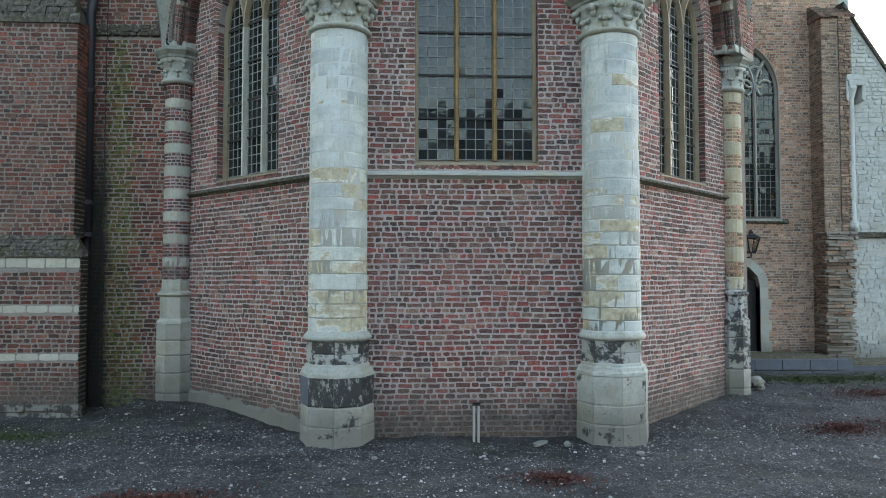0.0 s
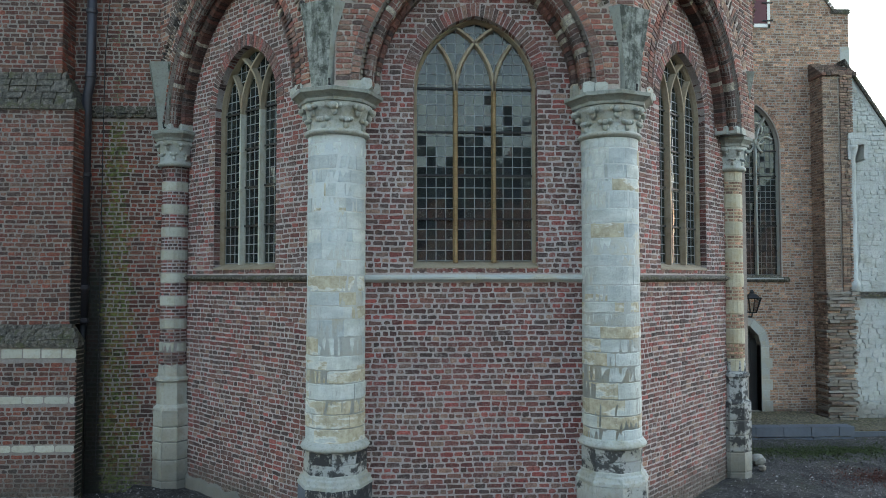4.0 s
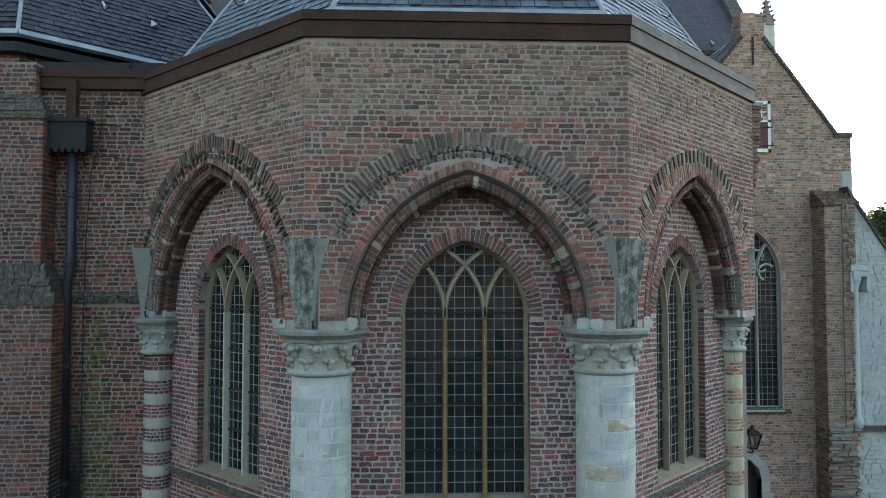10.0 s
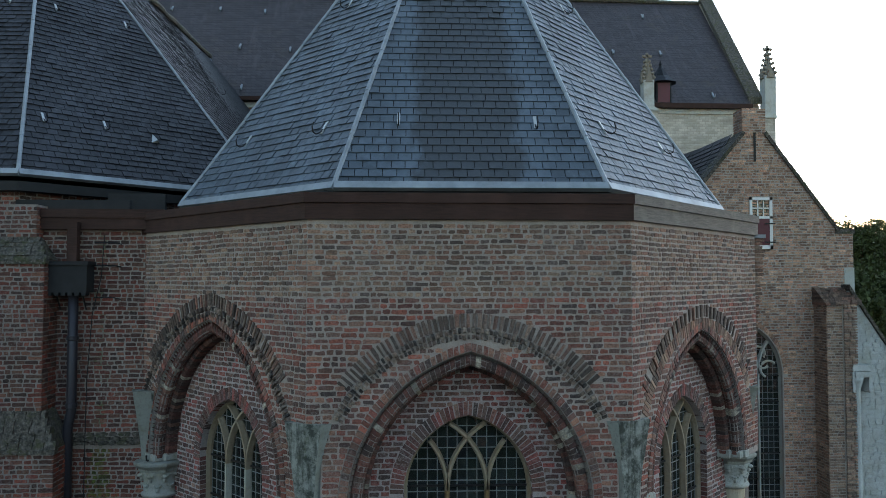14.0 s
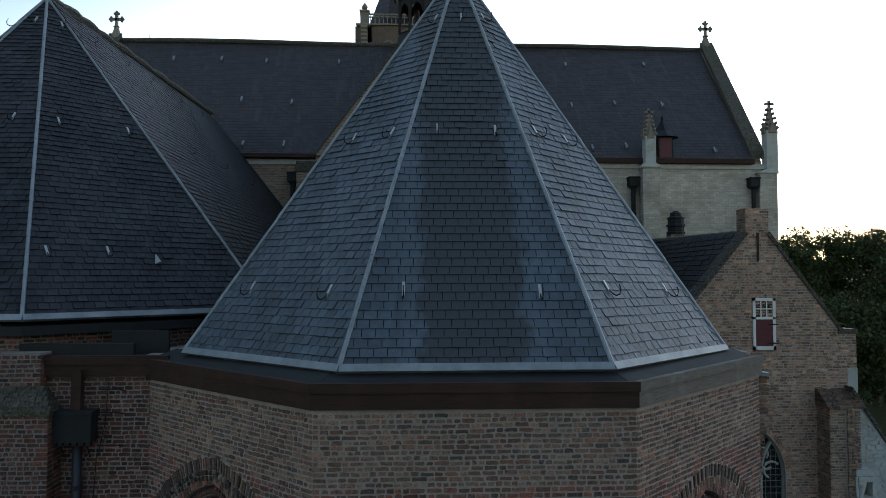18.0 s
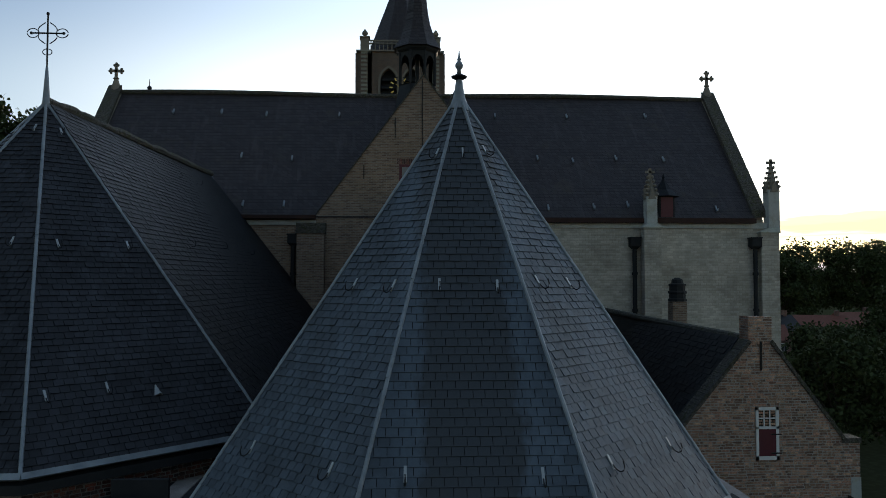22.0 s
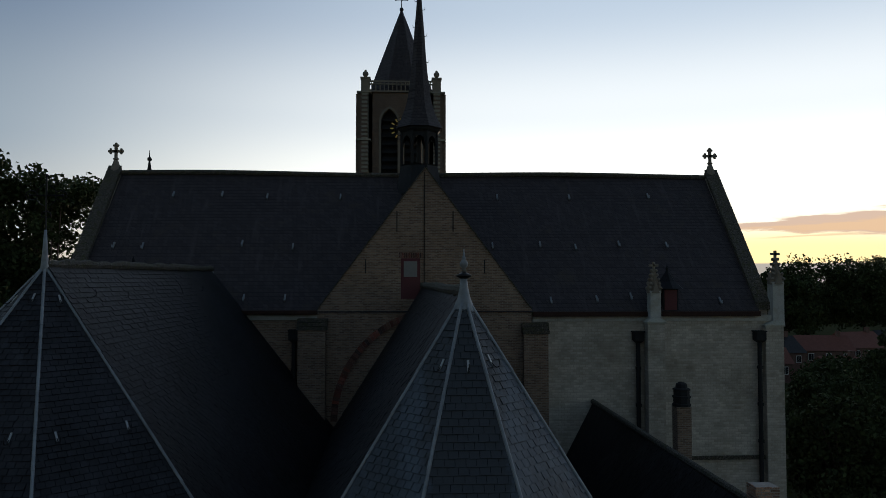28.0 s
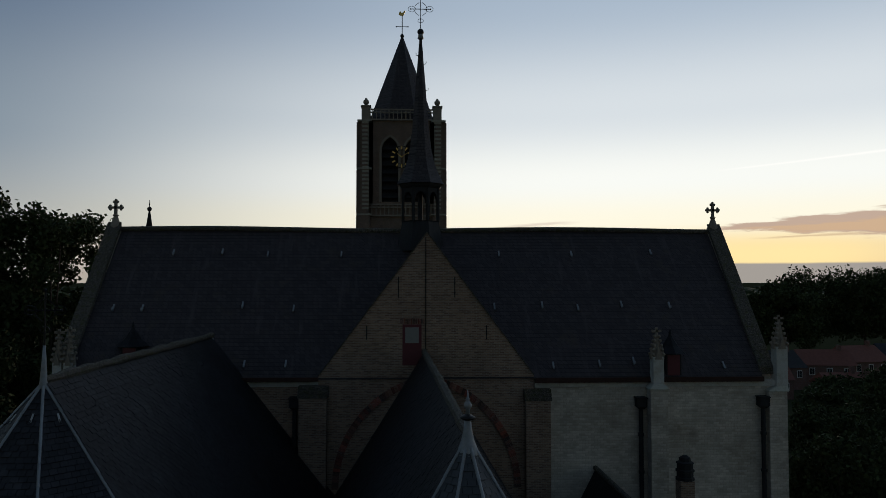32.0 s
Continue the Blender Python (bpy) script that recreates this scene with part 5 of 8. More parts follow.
def ground_sheet():
    s = Soup()
    xs = [-3000, -400, -80, -30] + [-14 + 0.5 * k for k in range(12)] + [-8 + 0.11 * k for k in range(160)] + [9.6 + 0.55 * k for k in range(9)] + [30, 80, 400, 3000]
    ys = [-3000, -400, -60, -15] + [0.5 + 0.5 * k for k in range(7)] + [4.0 + 0.11 * k for k in range(86)] + [13.5 + 0.5 * k for k in range(11)] + [30, 80, 300, 1000, 4000]

    grid = [[(x, y, ground_z(x, y)) for x in xs] for y in ys]
    n = len(xs)
    for row in grid:
        s.v.extend(row)
    for j in range(len(ys) - 1):
        for i in range(n - 1):
            s.f.append((j * n + i, j * n + i + 1, (j + 1) * n + i + 1, (j + 1) * n + i))
            far = xs[i] < -31 or xs[i + 1] > 31 or ys[j] < -16 or ys[j + 1] > 31
            s.m.append(1 if far else 0)
    return thing("ground", None, "dark gravel and bare earth with patches of moss", "ground", kind="structure", soup=s, material=[M_GROUND, M_FIELD], smooth=True)


ground_sheet()


# ---- slated roofs ----
def slates(soup, a, b, c, d, row=0.15, width=0.19, pick=None, thick=0.013):
    """Courses of slate over the facet a b c d (a, b at the eaves, c above b, d above a)."""
    a, b, c, d = (Vector(p) for p in (a, b, c, d))
    x = (b - a).normalized()
    nrm = x.cross((c + d) / 2 - (a if c == d else (a + b) / 2)).normalized()
    up = nrm.cross(x)
    top = (d - a).dot(up)
    left, right = (d - a).dot(x) / top, ((c - b).dot(x)) / ((c - b).dot(up))
    base = (b - a).length
    at = lambda u, v, h: a + x * u + up * v + nrm * h
    kept = []
    n = int(top / row)
    for k in range(n):
        v0, v1 = k * row, min((k + 1) * row + 0.03, top)
        lo, hi = left * (v0 + v1) / 2, base + right * (v0 + v1) / 2
        u = width * (math.floor(lo / width) - (0.5 if k % 2 else 0.0)) + rng.uniform(-0.02, 0.02)
        while u < hi:
            w = width * rng.uniform(0.95, 1.05)
            p, q = max(u + 0.006, lo), min(u + w - 0.006, hi)
            if q - p > 0.02:
                t0, t1 = thick * rng.uniform(0.9, 2.2), thick * 0.2
                e = [rng.uniform(-0.005, 0.005) for _ in range(2)]
                if pick and p > lo and q < hi and pick((p + q) / 2 - base / 2, (v0 + v1) / 2):
                    kept.append((at((p + q) / 2, v0, 0), q - p, x, up, nrm))
                else:
                    f = [at(p, v0 + e[0], t0), at(q, v0 + e[1], t0), at(q, v1, t1), at(p, v1, t1)]
                    g = [at(p, v0 + e[0], 0), at(q, v0 + e[1], 0)]
                    i = len(soup.v)
                    soup.v.extend(tuple(r) for r in f + g)
                    soup.f += [(i, i + 1, i + 2, i + 3), (i + 4, i + 5, i + 1, i), (i + 5, i + 2, i + 1), (i + 4, i, i + 3)]
                    soup.m += [0, 0, 0, 0]
            u += w
    return kept


def single_slates(kept, parent, material, row=0.15):
    meshes = {}
    for p, w, x, up, nrm in kept:
        key = max(0.06, round(w / 0.03) * 0.03)
        if key not in meshes:
            s = Soup()
            h = row + 0.03
            s.hull8([(-key / 2, 0, 0.018), (key / 2, 0, 0.018), (key / 2, h, 0.002), (-key / 2, h, 0.002), (-key / 2, 0, 0), (key / 2, 0, 0), (key / 2, h, -0.004), (-key / 2, h, -0.004)])
            meshes[key] = s.mesh("slate", material)
        ob = new("slate", meshes[key])
        ob.parent = parent
        m = Matrix.Identity(4)
        m.col[0][:3], m.col[1][:3], m.col[2][:3], m.col[3][:3] = x * (w / key), up, nrm, p
        ob.matrix_local = m


def roof_hook(a, b, c, u, v, parent, strap=True):
    """An iron ladder hook with its lead strap, on the facet with eaves a b and top c."""
    a, b, c = Vector(a), Vector(b), Vector(c)
    x = (b - a).normalized()
    nrm = x.cross(c - a).normalized()
    up = nrm.cross(x)
    o = (a + b) / 2 + x * u + up * v
    at = lambda p, q, h: o + x * p + up * q + nrm * h
    s = Soup()
    s.hull8([at(-0.022, -0.02, 0.03), at(0.022, -0.02, 0.03), at(0.022, 0.22, 0.028), at(-0.022, 0.22, 0.028), at(-0.022, -0.02, 0.01), at(0.022, -0.02, 0.01), at(0.022, 0.22, 0.01), at(-0.022, 0.22, 0.01)])
    k = part("hook_strap", s, M_POST, parent, "pale lead strap of a roof hook")
    s = Soup()
    s.tube([at(0, 0.05, 0.03), at(0, -0.03, 0.05), at(0, -0.09, 0.09), at(0, -0.10, 0.15), at(0, -0.05, 0.20), at(0, 0.03, 0.22)], 0.011, 6)
    part("roof_hook", s, M_IRON, parent, "curved iron ladder hook")


def hip_strip(a, b, parent, r=0.034):
    """Overlapping lead pieces along a hip or ridge."""
    a, b = Vector(a), Vector(b)
    n = max(3, int((b - a).length / 0.85))
    s = Soup()
    for k in range(n):
        p, q = a.lerp(b, k / n), a.lerp(b, (k + 1) / n + 0.004)
        s.tube([p + Vector((0, 0, 0.02)), q + Vector((0, 0, 0.012))], [r * 1.1, r], 8)
    part("hip_strip", s, M_LEAD, parent, "pale lead roll along the hip")


def octagon_roof(name, base, apex, y_end, ridge_end, label, own, slate=None, hooks=((-1.0, 1.15), (0.98, 1.1), (-0.43, 4.37), (0.55, 4.34), (0.1, 7.4))):
    """A roof of three slated facets before a long ridge; base holds the four eaves corners from one flank to the other."""
    roof = thing(name, None, label, "roof", kind="structure")
    base, apex, end = [Vector(p) for p in base], Vector(apex), Vector(ridge_end)
    slate = slate or M_SLATE
    shift = end.x - apex.x
    le, re = Vector((base[0].x + shift, y_end, base[0].z)), Vector((base[3].x + shift, y_end, base[3].z))
    deck = Soup()
    low = Vector((0, 0, -0.02))
    for f in ((base[0], base[1], apex), (base[1], base[2], apex), (base[2], base[3], apex), (le, base[0], apex, end), (base[3], re, end, apex)):
        deck.face([p + low for p in f])
    deck.face([p + low for p in (le, end, re)])
    deck.face([p + low for p in (le, re, base[3], base[2], base[1], base[0])])
    part("roof_deck", deck, M_SLATE_DARK, roof, "dark boarding under the slates")
    for k, f in enumerate(((base[0], base[1], apex, apex), (base[1], base[2], apex, apex), (base[2], base[3], apex, apex))):
        s = Soup()
        kept = slates(s, *f, pick=own if k == 1 else None)
        part("slate_facet", s, slate, roof, "blue-grey slated facet", kind="stuff")
        single_slates(kept, roof, M_SLATE)
        for u, v in hooks:
            roof_hook(f[0], f[1], apex, u, v, roof)
        # lead apron at the eaves
        s = Soup()
        p, q = f[0], f[1]
        x = (q - p).normalized()
        o = Vector((x.y, -x.x, 0))
        n = 7
        for j in range(n):
            r0, r1 = p.lerp(q, j / n), p.lerp(q, (j + 1) / n + 0.004)
            s.hull8([r0 + o * 0.07 + Vector((0, 0, -0.03)), r1 + o * 0.07 + Vector((0, 0, -0.03)), r1 + o * 0.012 + Vector((0, 0, 0.065)), r0 + o * 0.012 + Vector((0, 0, 0.065)),
                     r0 + Vector((0, 0, -0.07)), r1 + Vector((0, 0, -0.07)), r1 - o * 0.04 + Vector((0, 0, 0.04)), r0 - o * 0.04 + Vector((0, 0, 0.04))])
        part("eaves_apron", s, M_LEAD, roof, "crimped pale lead strip at the foot of the slates")
    # the long flanks take a darker slate than the front facets
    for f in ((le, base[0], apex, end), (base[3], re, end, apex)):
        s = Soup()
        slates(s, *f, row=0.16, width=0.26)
        part("slate_flank", s, M_SLATE_DARK, roof, "long dark slated flank", kind="stuff")
    for p in base:
        hip_strip(p, apex, roof)
    s = Soup()
    pts = [apex.lerp(end, k / 40) for k in range(41)]
    s.tube([p + Vector((0, 0, 0.05 + rng.uniform(-0.015, 0.03))) for p in pts], [rng.uniform(0.10, 0.15) for _ in pts], 8)
    part("ridge", s, M_OLD, roof, "mossy ridge tiles")
    return roof, base, apex


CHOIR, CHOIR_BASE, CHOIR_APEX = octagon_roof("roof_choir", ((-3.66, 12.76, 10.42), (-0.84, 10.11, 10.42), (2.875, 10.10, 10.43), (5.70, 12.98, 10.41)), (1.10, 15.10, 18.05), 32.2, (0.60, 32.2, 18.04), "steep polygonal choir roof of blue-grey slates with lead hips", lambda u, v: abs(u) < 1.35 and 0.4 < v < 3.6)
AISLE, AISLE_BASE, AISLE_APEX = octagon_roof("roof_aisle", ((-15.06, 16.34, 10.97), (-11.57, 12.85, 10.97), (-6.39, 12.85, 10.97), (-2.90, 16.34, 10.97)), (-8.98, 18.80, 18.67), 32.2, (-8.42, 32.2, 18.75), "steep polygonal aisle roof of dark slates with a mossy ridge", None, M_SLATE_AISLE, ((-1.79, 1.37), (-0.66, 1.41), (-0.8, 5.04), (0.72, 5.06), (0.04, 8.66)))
for u, v in ((-4.6, 8.9), (-2.7, 8.8), (-0.7, 8.9), (1.8, 8.8), (4.3, 8.9), (-3.2, 5.4), (0.2, 5.5), (3.6, 5.4)):
    roof_hook(AISLE_BASE[3], (AISLE_BASE[3].x + 0.56, 32.2, AISLE_BASE[3].z), AISLE_APEX, u, v, AISLE)
s = Soup()
x, n = Vector((1, 1, 0)).normalized(), (AISLE_BASE[3] - AISLE_BASE[2]).cross(AISLE_APEX - AISLE_BASE[2]).normalized()
up = n.cross(x)
o = (AISLE_BASE[2] + AISLE_BASE[3]) / 2 + x * 0.29 + up * 1.2
s.loft([[o - x * 0.09 + n * 0.02, o + x * 0.09 + n * 0.02, o + n * 0.11], [o - x * 0.015 + up * 0.24 + n * 0.015, o + x * 0.015 + up * 0.24 + n * 0.015, o + up * 0.25 + n * 0.022]])
part("roof_vent", s, M_POST, AISLE, "small pale sheet metal roof vent")

hip_strip((-8.45, 32.12, 18.72), (-7.62, 32.12, 16.6), AISLE, 0.07)

# finial on the choir roof
fin = thing("roof_finial", pose(CHOIR_APEX.x, CHOIR_APEX.y, 0), "grey lead finial with ring and bulb on the roof peak", "finial")
s = Soup()
s.turned(0, 0, [(0.27, 17.62), (0.20, 17.80), (0.13, 17.98), (0.085, 18.2), (0.065, 18.38)], 16)
part("cone_foot", s, M_LEAD, fin, "lead cone with flared foot", True)
s = Soup()
s.turned(0, 0, [(0.065, 18.36), (0.15, 18.40), (0.168, 18.43), (0.10, 18.46), (0.055, 18.49)], 16)
part("ring", s, M_IRON, fin, "projecting dark ring", True)
s = Soup()
s.turned(0, 0, [(0.05, 18.48), (0.04, 18.57), (0.075, 18.62), (0.085, 18.67), (0.06, 18.72), (0.03, 18.76), (0.045, 18.79), (0.02, 18.83), (0.008, 18.97)], 14)
part("bulb", s, M_LEAD, fin, "grey bulb and point", True)

# wrought cross on the aisle roof
def wrought_cross(name, x, y, z, size, label, lead=0.9):
    t = thing(name, pose(x, y, z), label, "cross")
    s = Soup()
    s.turned(0, 0, [(0.16, -0.3), (0.09, 0.02), (0.06, lead * 0.5), (0.03, lead)], 10)
    part("lead_foot", s, M_LEAD, t, "slim lead foot", True)
    s = Soup()
    s.tube([(0, 0, lead - 0.1), (0, 0, lead + size * 1.5)], 0.022, 6)
    part("shaft", s, M_IRON, t)
    c = lead + size * 0.95
    s = Soup()
    s.tube([(-size * 0.42, 0, c), (size * 0.42, 0, c)], 0.02, 6)
    for sx in (-1, 1):
        s.ball((sx * size * 0.44, 0, c), 0.04, 4, 6)
        for sz in (-1, 1):
            pts = [(sx * size * (0.06 + 0.2 * math.sin(q * 0.42)), 0, c + sz * size * (0.30 - 0.055 * q)) for q in range(6)]
            s.tube(pts, 0.013, 5)
            pts = [(sx * size * (0.40 - 0.16 * math.cos(q * 0.5)), 0, c + sz * size * 0.13 * math.sin(q * 0.5)) for q in range(7)]
            s.tube(pts, 0.012, 5)
    part("cross_scroll", s, M_IRON, t, "curled wrought iron arm", kind="stuff")
    s = Soup()
    s.ball((0, 0, lead + size * 1.5), 0.045, 4, 6)
    part("knob", s, M_IRON, t)
    s = Soup()
    pts = [(0.13 * size * math.cos(q * math.pi / 6), 0, lead + size * 0.42 + 0.09 * size * math.sin(q * math.pi / 6)) for q in range(13)]
    s.tube(pts, 0.012, 5)
    part("ring", s, M_IRON, t)
    return t


wrought_cross("roof_cross", AISLE_APEX.x, AISLE_APEX.y, AISLE_APEX.z, 0.9, "black wrought iron cross on the aisle roof peak", 0.9)

# long walls of the choir, closed behind the apse
for nm, x0, x1 in (("wall_choir_north", 5.85, 6.27), ("wall_choir_south", -4.48, -4.06)):
    w = thing(nm, None, "plain brick flank of the choir behind the apse", "wall", kind="structure")
    s = Soup()
    s.box(x0, x1, 13.30, 32.0, -0.2, 10.3)
    if x0 > 0:
        s.box(x0, x1, 12.97, 13.30, 7.4, 10.2)
    part("mortar_bed", s, M_MORTAR_PALE, w)
s = Soup()
bricks(s, 0, 4.3, 0.2, 9.95, 0, course=0.068, length=0.19, joint=0.016)
o = part("brickwork", s, M_PALE, bpy.data.objects["wall_choir_north"], kind="stuff")
o.matrix_local = pose(6.278, 13.32, 0, 0, 0, 90)
stub = thing("wall_stub", None, "broken brick springing left on the choir corner", "wall", kind="structure")
for k in range(28):
    z = 8.0 + 0.068 * k
    s = Soup()
    e = 0.03 + 0.17 * min(1.0, k / 20)
    s.brick(6.24, 6.27 + e + rng.uniform(-0.03, 0.03), z, z + 0.056, 12.99 + rng.uniform(-0.015, 0.015), 0.35, 0.006, 0.006)
    part("stub_brick", s, M_PALE, stub)
s = Soup()
s.hull8([(6.22, 13.02, 8.0), (6.28, 13.02, 8.0), (6.43, 13.02, 9.9), (6.22, 13.02, 9.9), (6.22, 13.4, 8.0), (6.28, 13.4, 8.0), (6.43, 13.4, 9.9), (6.22, 13.4, 9.9)])
part("mortar_bed", s, M_MORTAR_PALE, stub)
s = Soup()
s.box(6.24, 6.50, 12.96, 13.42, 9.9, 9.96)
part("lead_cover", s, M_LEAD, stub)

# ---- connecting wall, buttress and aisle chapel ----
link = thing("wall_link", None, "damp brick wall with green algae beside the downpipe", "wall", kind="structure")
s = Soup()
s.box(-6.6, -3.95, 12.854, 13.5, -0.25, 10.02)
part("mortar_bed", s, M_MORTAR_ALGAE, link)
s = Soup()
one = bricks(s, -6.0, -4.0, -0.2, 6.42, 12.85, pick=lambda u, z: -5.15 < u < -4.2 and 2.0 < z < 4.6)
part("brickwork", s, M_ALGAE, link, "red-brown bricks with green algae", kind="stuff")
single_bricks(one, 12.85, M_ALGAE, link)
s = Soup()
bricks(s, -6.4, -4.0, 6.62, 10.0, 12.85)
part("upper_link_brickwork", s, M_DEEP, link, kind="stuff")
s = Soup()
for k in range(3):
    u = -5.5
    while u < -4.3:
        w = rng.uniform(0.12, 0.24)
        s.brick(u, u + w - 0.008, 6.41 + 0.07 * k, 6.48 + 0.07 * k, 12.79 + 0.022 * k, 0.1, 0.012, 0.010)
        u += w
part("weathering", s, M_OLD, link, "mossy stone offset", kind="stuff")
s = Soup()
s.box(-6.1, -3.93, 12.74, 12.84, 10.0, 10.19)
s.box(-6.1, -3.93, 12.715, 12.84, 10.193, 10.34)
part("fascia", s, M_FASCIA, link, "dark brown stained timber fascia")
s = Soup()
s.box(-6.3, -3.6, 12.845, 15.5, 10.05, 10.28)
part("valley_gutter", s, M_GUTTER, link, "dark valley gutter between the two roofs")
s = Soup()
s.box(-6.5, -4.6, 13.0, 13.14, 10.30, 10.52)
s.box(-5.2, -4.2, 13.6, 13.7, 10.28, 10.7)
part("gutter_board", s, M_GUTTER, link, "dark boards in the gutter")

chapel = thing("wall_aisle", None, "polygonal red-brown brick aisle wall under slates", "wall", kind="structure")
corner = [Vector(p) for p in ((-14.86, 16.45, 0), (-11.48, 13.06, 0), (-6.47, 13.06, 0), (-3.09, 16.45, 0), (-3.09, 32.0, 0), (-14.86, 32.0, 0))]
s = Soup()
s.loft([[p + Vector((0, 0, z)) for p in corner] for z in (-0.2, 10.7)])
part("wall_body", s, M_MORTAR_DEEP, chapel)
s = Soup()
bricks(s, -11.48, -6.48, 8.2, 10.72, 13.048)
part("brickwork", s, M_MIXED, chapel, kind="stuff")
# dark brick here has the shade of the roof valley in its colour
s = Soup()
bricks(s, 0, 4.78, 9.4, 10.72, 0)
o = part("slanting_brickwork", s, M_DEEP, chapel, kind="stuff")
o.matrix_local = pose(-6.462, 13.052, 0, 0, 0, 45)
s = Soup()
for a, b in ((corner[1], corner[2]), (corner[2], corner[3])):
    x = (b - a).normalized()
    o = Vector((x.y, -x.x, 0))
    s.hull8([a + o * 0.22 - x * 0.1 + Vector((0, 0, 10.66)), b + o * 0.22 + x * 0.1 + Vector((0, 0, 10.66)), b + o * 0.22 + x * 0.1 + Vector((0, 0, 10.82)), a + o * 0.22 - x * 0.1 + Vector((0, 0, 10.82)), a + Vector((0, 0, 10.66)), b + Vector((0, 0, 10.66)), b + Vector((0, 0, 10.84)), a + Vector((0, 0, 10.84))])
part("eaves_gutter", s, M_GUTTER, chapel, "dark eaves gutter")


def buttress():
    b = thing("buttress_aisle", None, "stepped brick buttress with stone bands and mossy weatherings against the aisle", "buttress", kind="structure")
    stages = [(-7.4, -5.24, 12.08, -0.25, 2.62), (-7.4, -5.42, 12.22, 2.9, 6.48), (-7.4, -5.70, 12.38, 7.05, 9.48), (-7.4, -5.95, 12.62, 9.85, 10.4)]
    mort, bk, st = Soup(), Soup(), Soup()
    tops = [2.90, 7.05, 9.85, None]
    kept = []
    for k, (x0, x1, y, z0, z1) in enumerate(stages):
        if k:
            mort.box(x0, x1 - 0.012, y + 0.004, 13.4, z0, z1)
        else:
            mort.box(x0, x1 - 0.012, y + 0.004, 12.36, z0, z1)
            mort.box(x0, -5.62, 12.36, 13.4, z0, z1)
        bands = [(2.38, 2.55), (1.66, 1.79), (0.90, 1.02)] if k == 0 else []
        zz = sorted([z0] + [v for q in bands for v in q] + [z1])
        for lo, hi in zip(zz[::2], zz[1::2]):
            kept += bricks(bk, x0, x1, lo, hi, y, pick=(lambda u, z: u > -6.5 and 3.0 < z < 5.2) if k == 1 else None)
        for lo, hi in bands:
            u = x0
            while u < x1 - 0.05:
                w = min(rng.uniform(0.25, 0.4), x1 - u)
                st.brick(u, u + w - 0.012, lo, hi - 0.01, y - 0.004, 0.05, 0.01)
                u += w
        # the side that looks along the link wall
        side = Soup()
        bricks(side, 0, 13.0 - y if k else 0.28, z0, z1, 0)
        so = part("side_brickwork", side, M_ALGAE, b, kind="stuff")
        so.matrix_local = pose(x1, y, 0, 0, 0, 90)
        if tops[k]:
            x2, y2 = stages[k + 1][1], stages[k + 1][2]
            for j in range(5):
                f0, f1 = j / 5, (j + 1) / 5
                za, zb = z1 + (tops[k] - z1) * f0, z1 + (tops[k] - z1) * f1 + 0.015
                ya, yb = y + (y2 - y) * f0 - 0.03 + 0.02 * rng.random(), y + (y2 - y) * f1
                xa, xb = x1 + (x2 - x1) * f0 + 0.03, x1 + (x2 - x1) * f1 + 0.01
                w, yq = Soup(), 13.2 if k else 12.4
                w.hull8([(x0, ya + 0.03, za), (xa - 0.03, ya + 0.03, za), (xb - 0.03, yb + 0.03, zb), (x0, yb + 0.03, zb), (x0, yq, za), (xa - 0.03, yq, za), (xb - 0.03, yq, zb), (x0, yq, zb)])
                u = x0 + 0.6
                while u < xa - 0.04:
                    l = min(rng.uniform(0.14, 0.32), xa - u)
                    q = [rng.uniform(-0.009, 0.009) for _ in range(8)]
                    w.hull8([(u, ya + q[0], za + q[1]), (u + l - 0.01, ya + q[2], za + q[3]), (u + l - 0.015, yb + q[4], zb + q[5]), (u + 0.005, yb + q[6], zb + q[7]), (u, ya + 0.1, za - 0.03), (u + l - 0.01, ya + 0.1, za - 0.03), (u + l - 0.01, yb + 0.1, zb - 0.03), (u, yb + 0.1, zb - 0.03)])
                    u += l
                part("weathering_course", w, M_OLD, b, "mossy sloping offset of rough bricks")
            w = Soup()
            w.box(x0, x1 + 0.03, y - 0.035, y + 0.1, z1 - 0.07, z1 + 0.005)
            part("drip_moulding", w, M_OLD, b, "dark projecting drip stone")
    part("mortar_bed", mort, M_MORTAR_DEEP, b)
    part("brickwork", bk, M_DEEP, b, "red-brown bricks in even courses", kind="stuff")
    single_bricks(kept, 12.22, M_DEEP, b)
    part("stone_bands", st, M_CREAM, b, "bands of pale stone between the bricks", kind="stuff")
    s = Soup()
    for row in range(3):
        u = -7.4
        while u < -5.2:
            l = rng.uniform(0.25, 0.6)
            s.brick(u, min(u + l, -5.2) - 0.008, -0.12 + 0.11 * row, -0.015 + 0.11 * row + rng.uniform(-0.01, 0.01), 12.0 + 0.02 * row + rng.uniform(-0.02, 0.02), 0.12, 0.012, 0.012)
            u += l
    part("foot_stones", s, M_BASE, b, "rough footing stones", kind="stuff")


buttress()

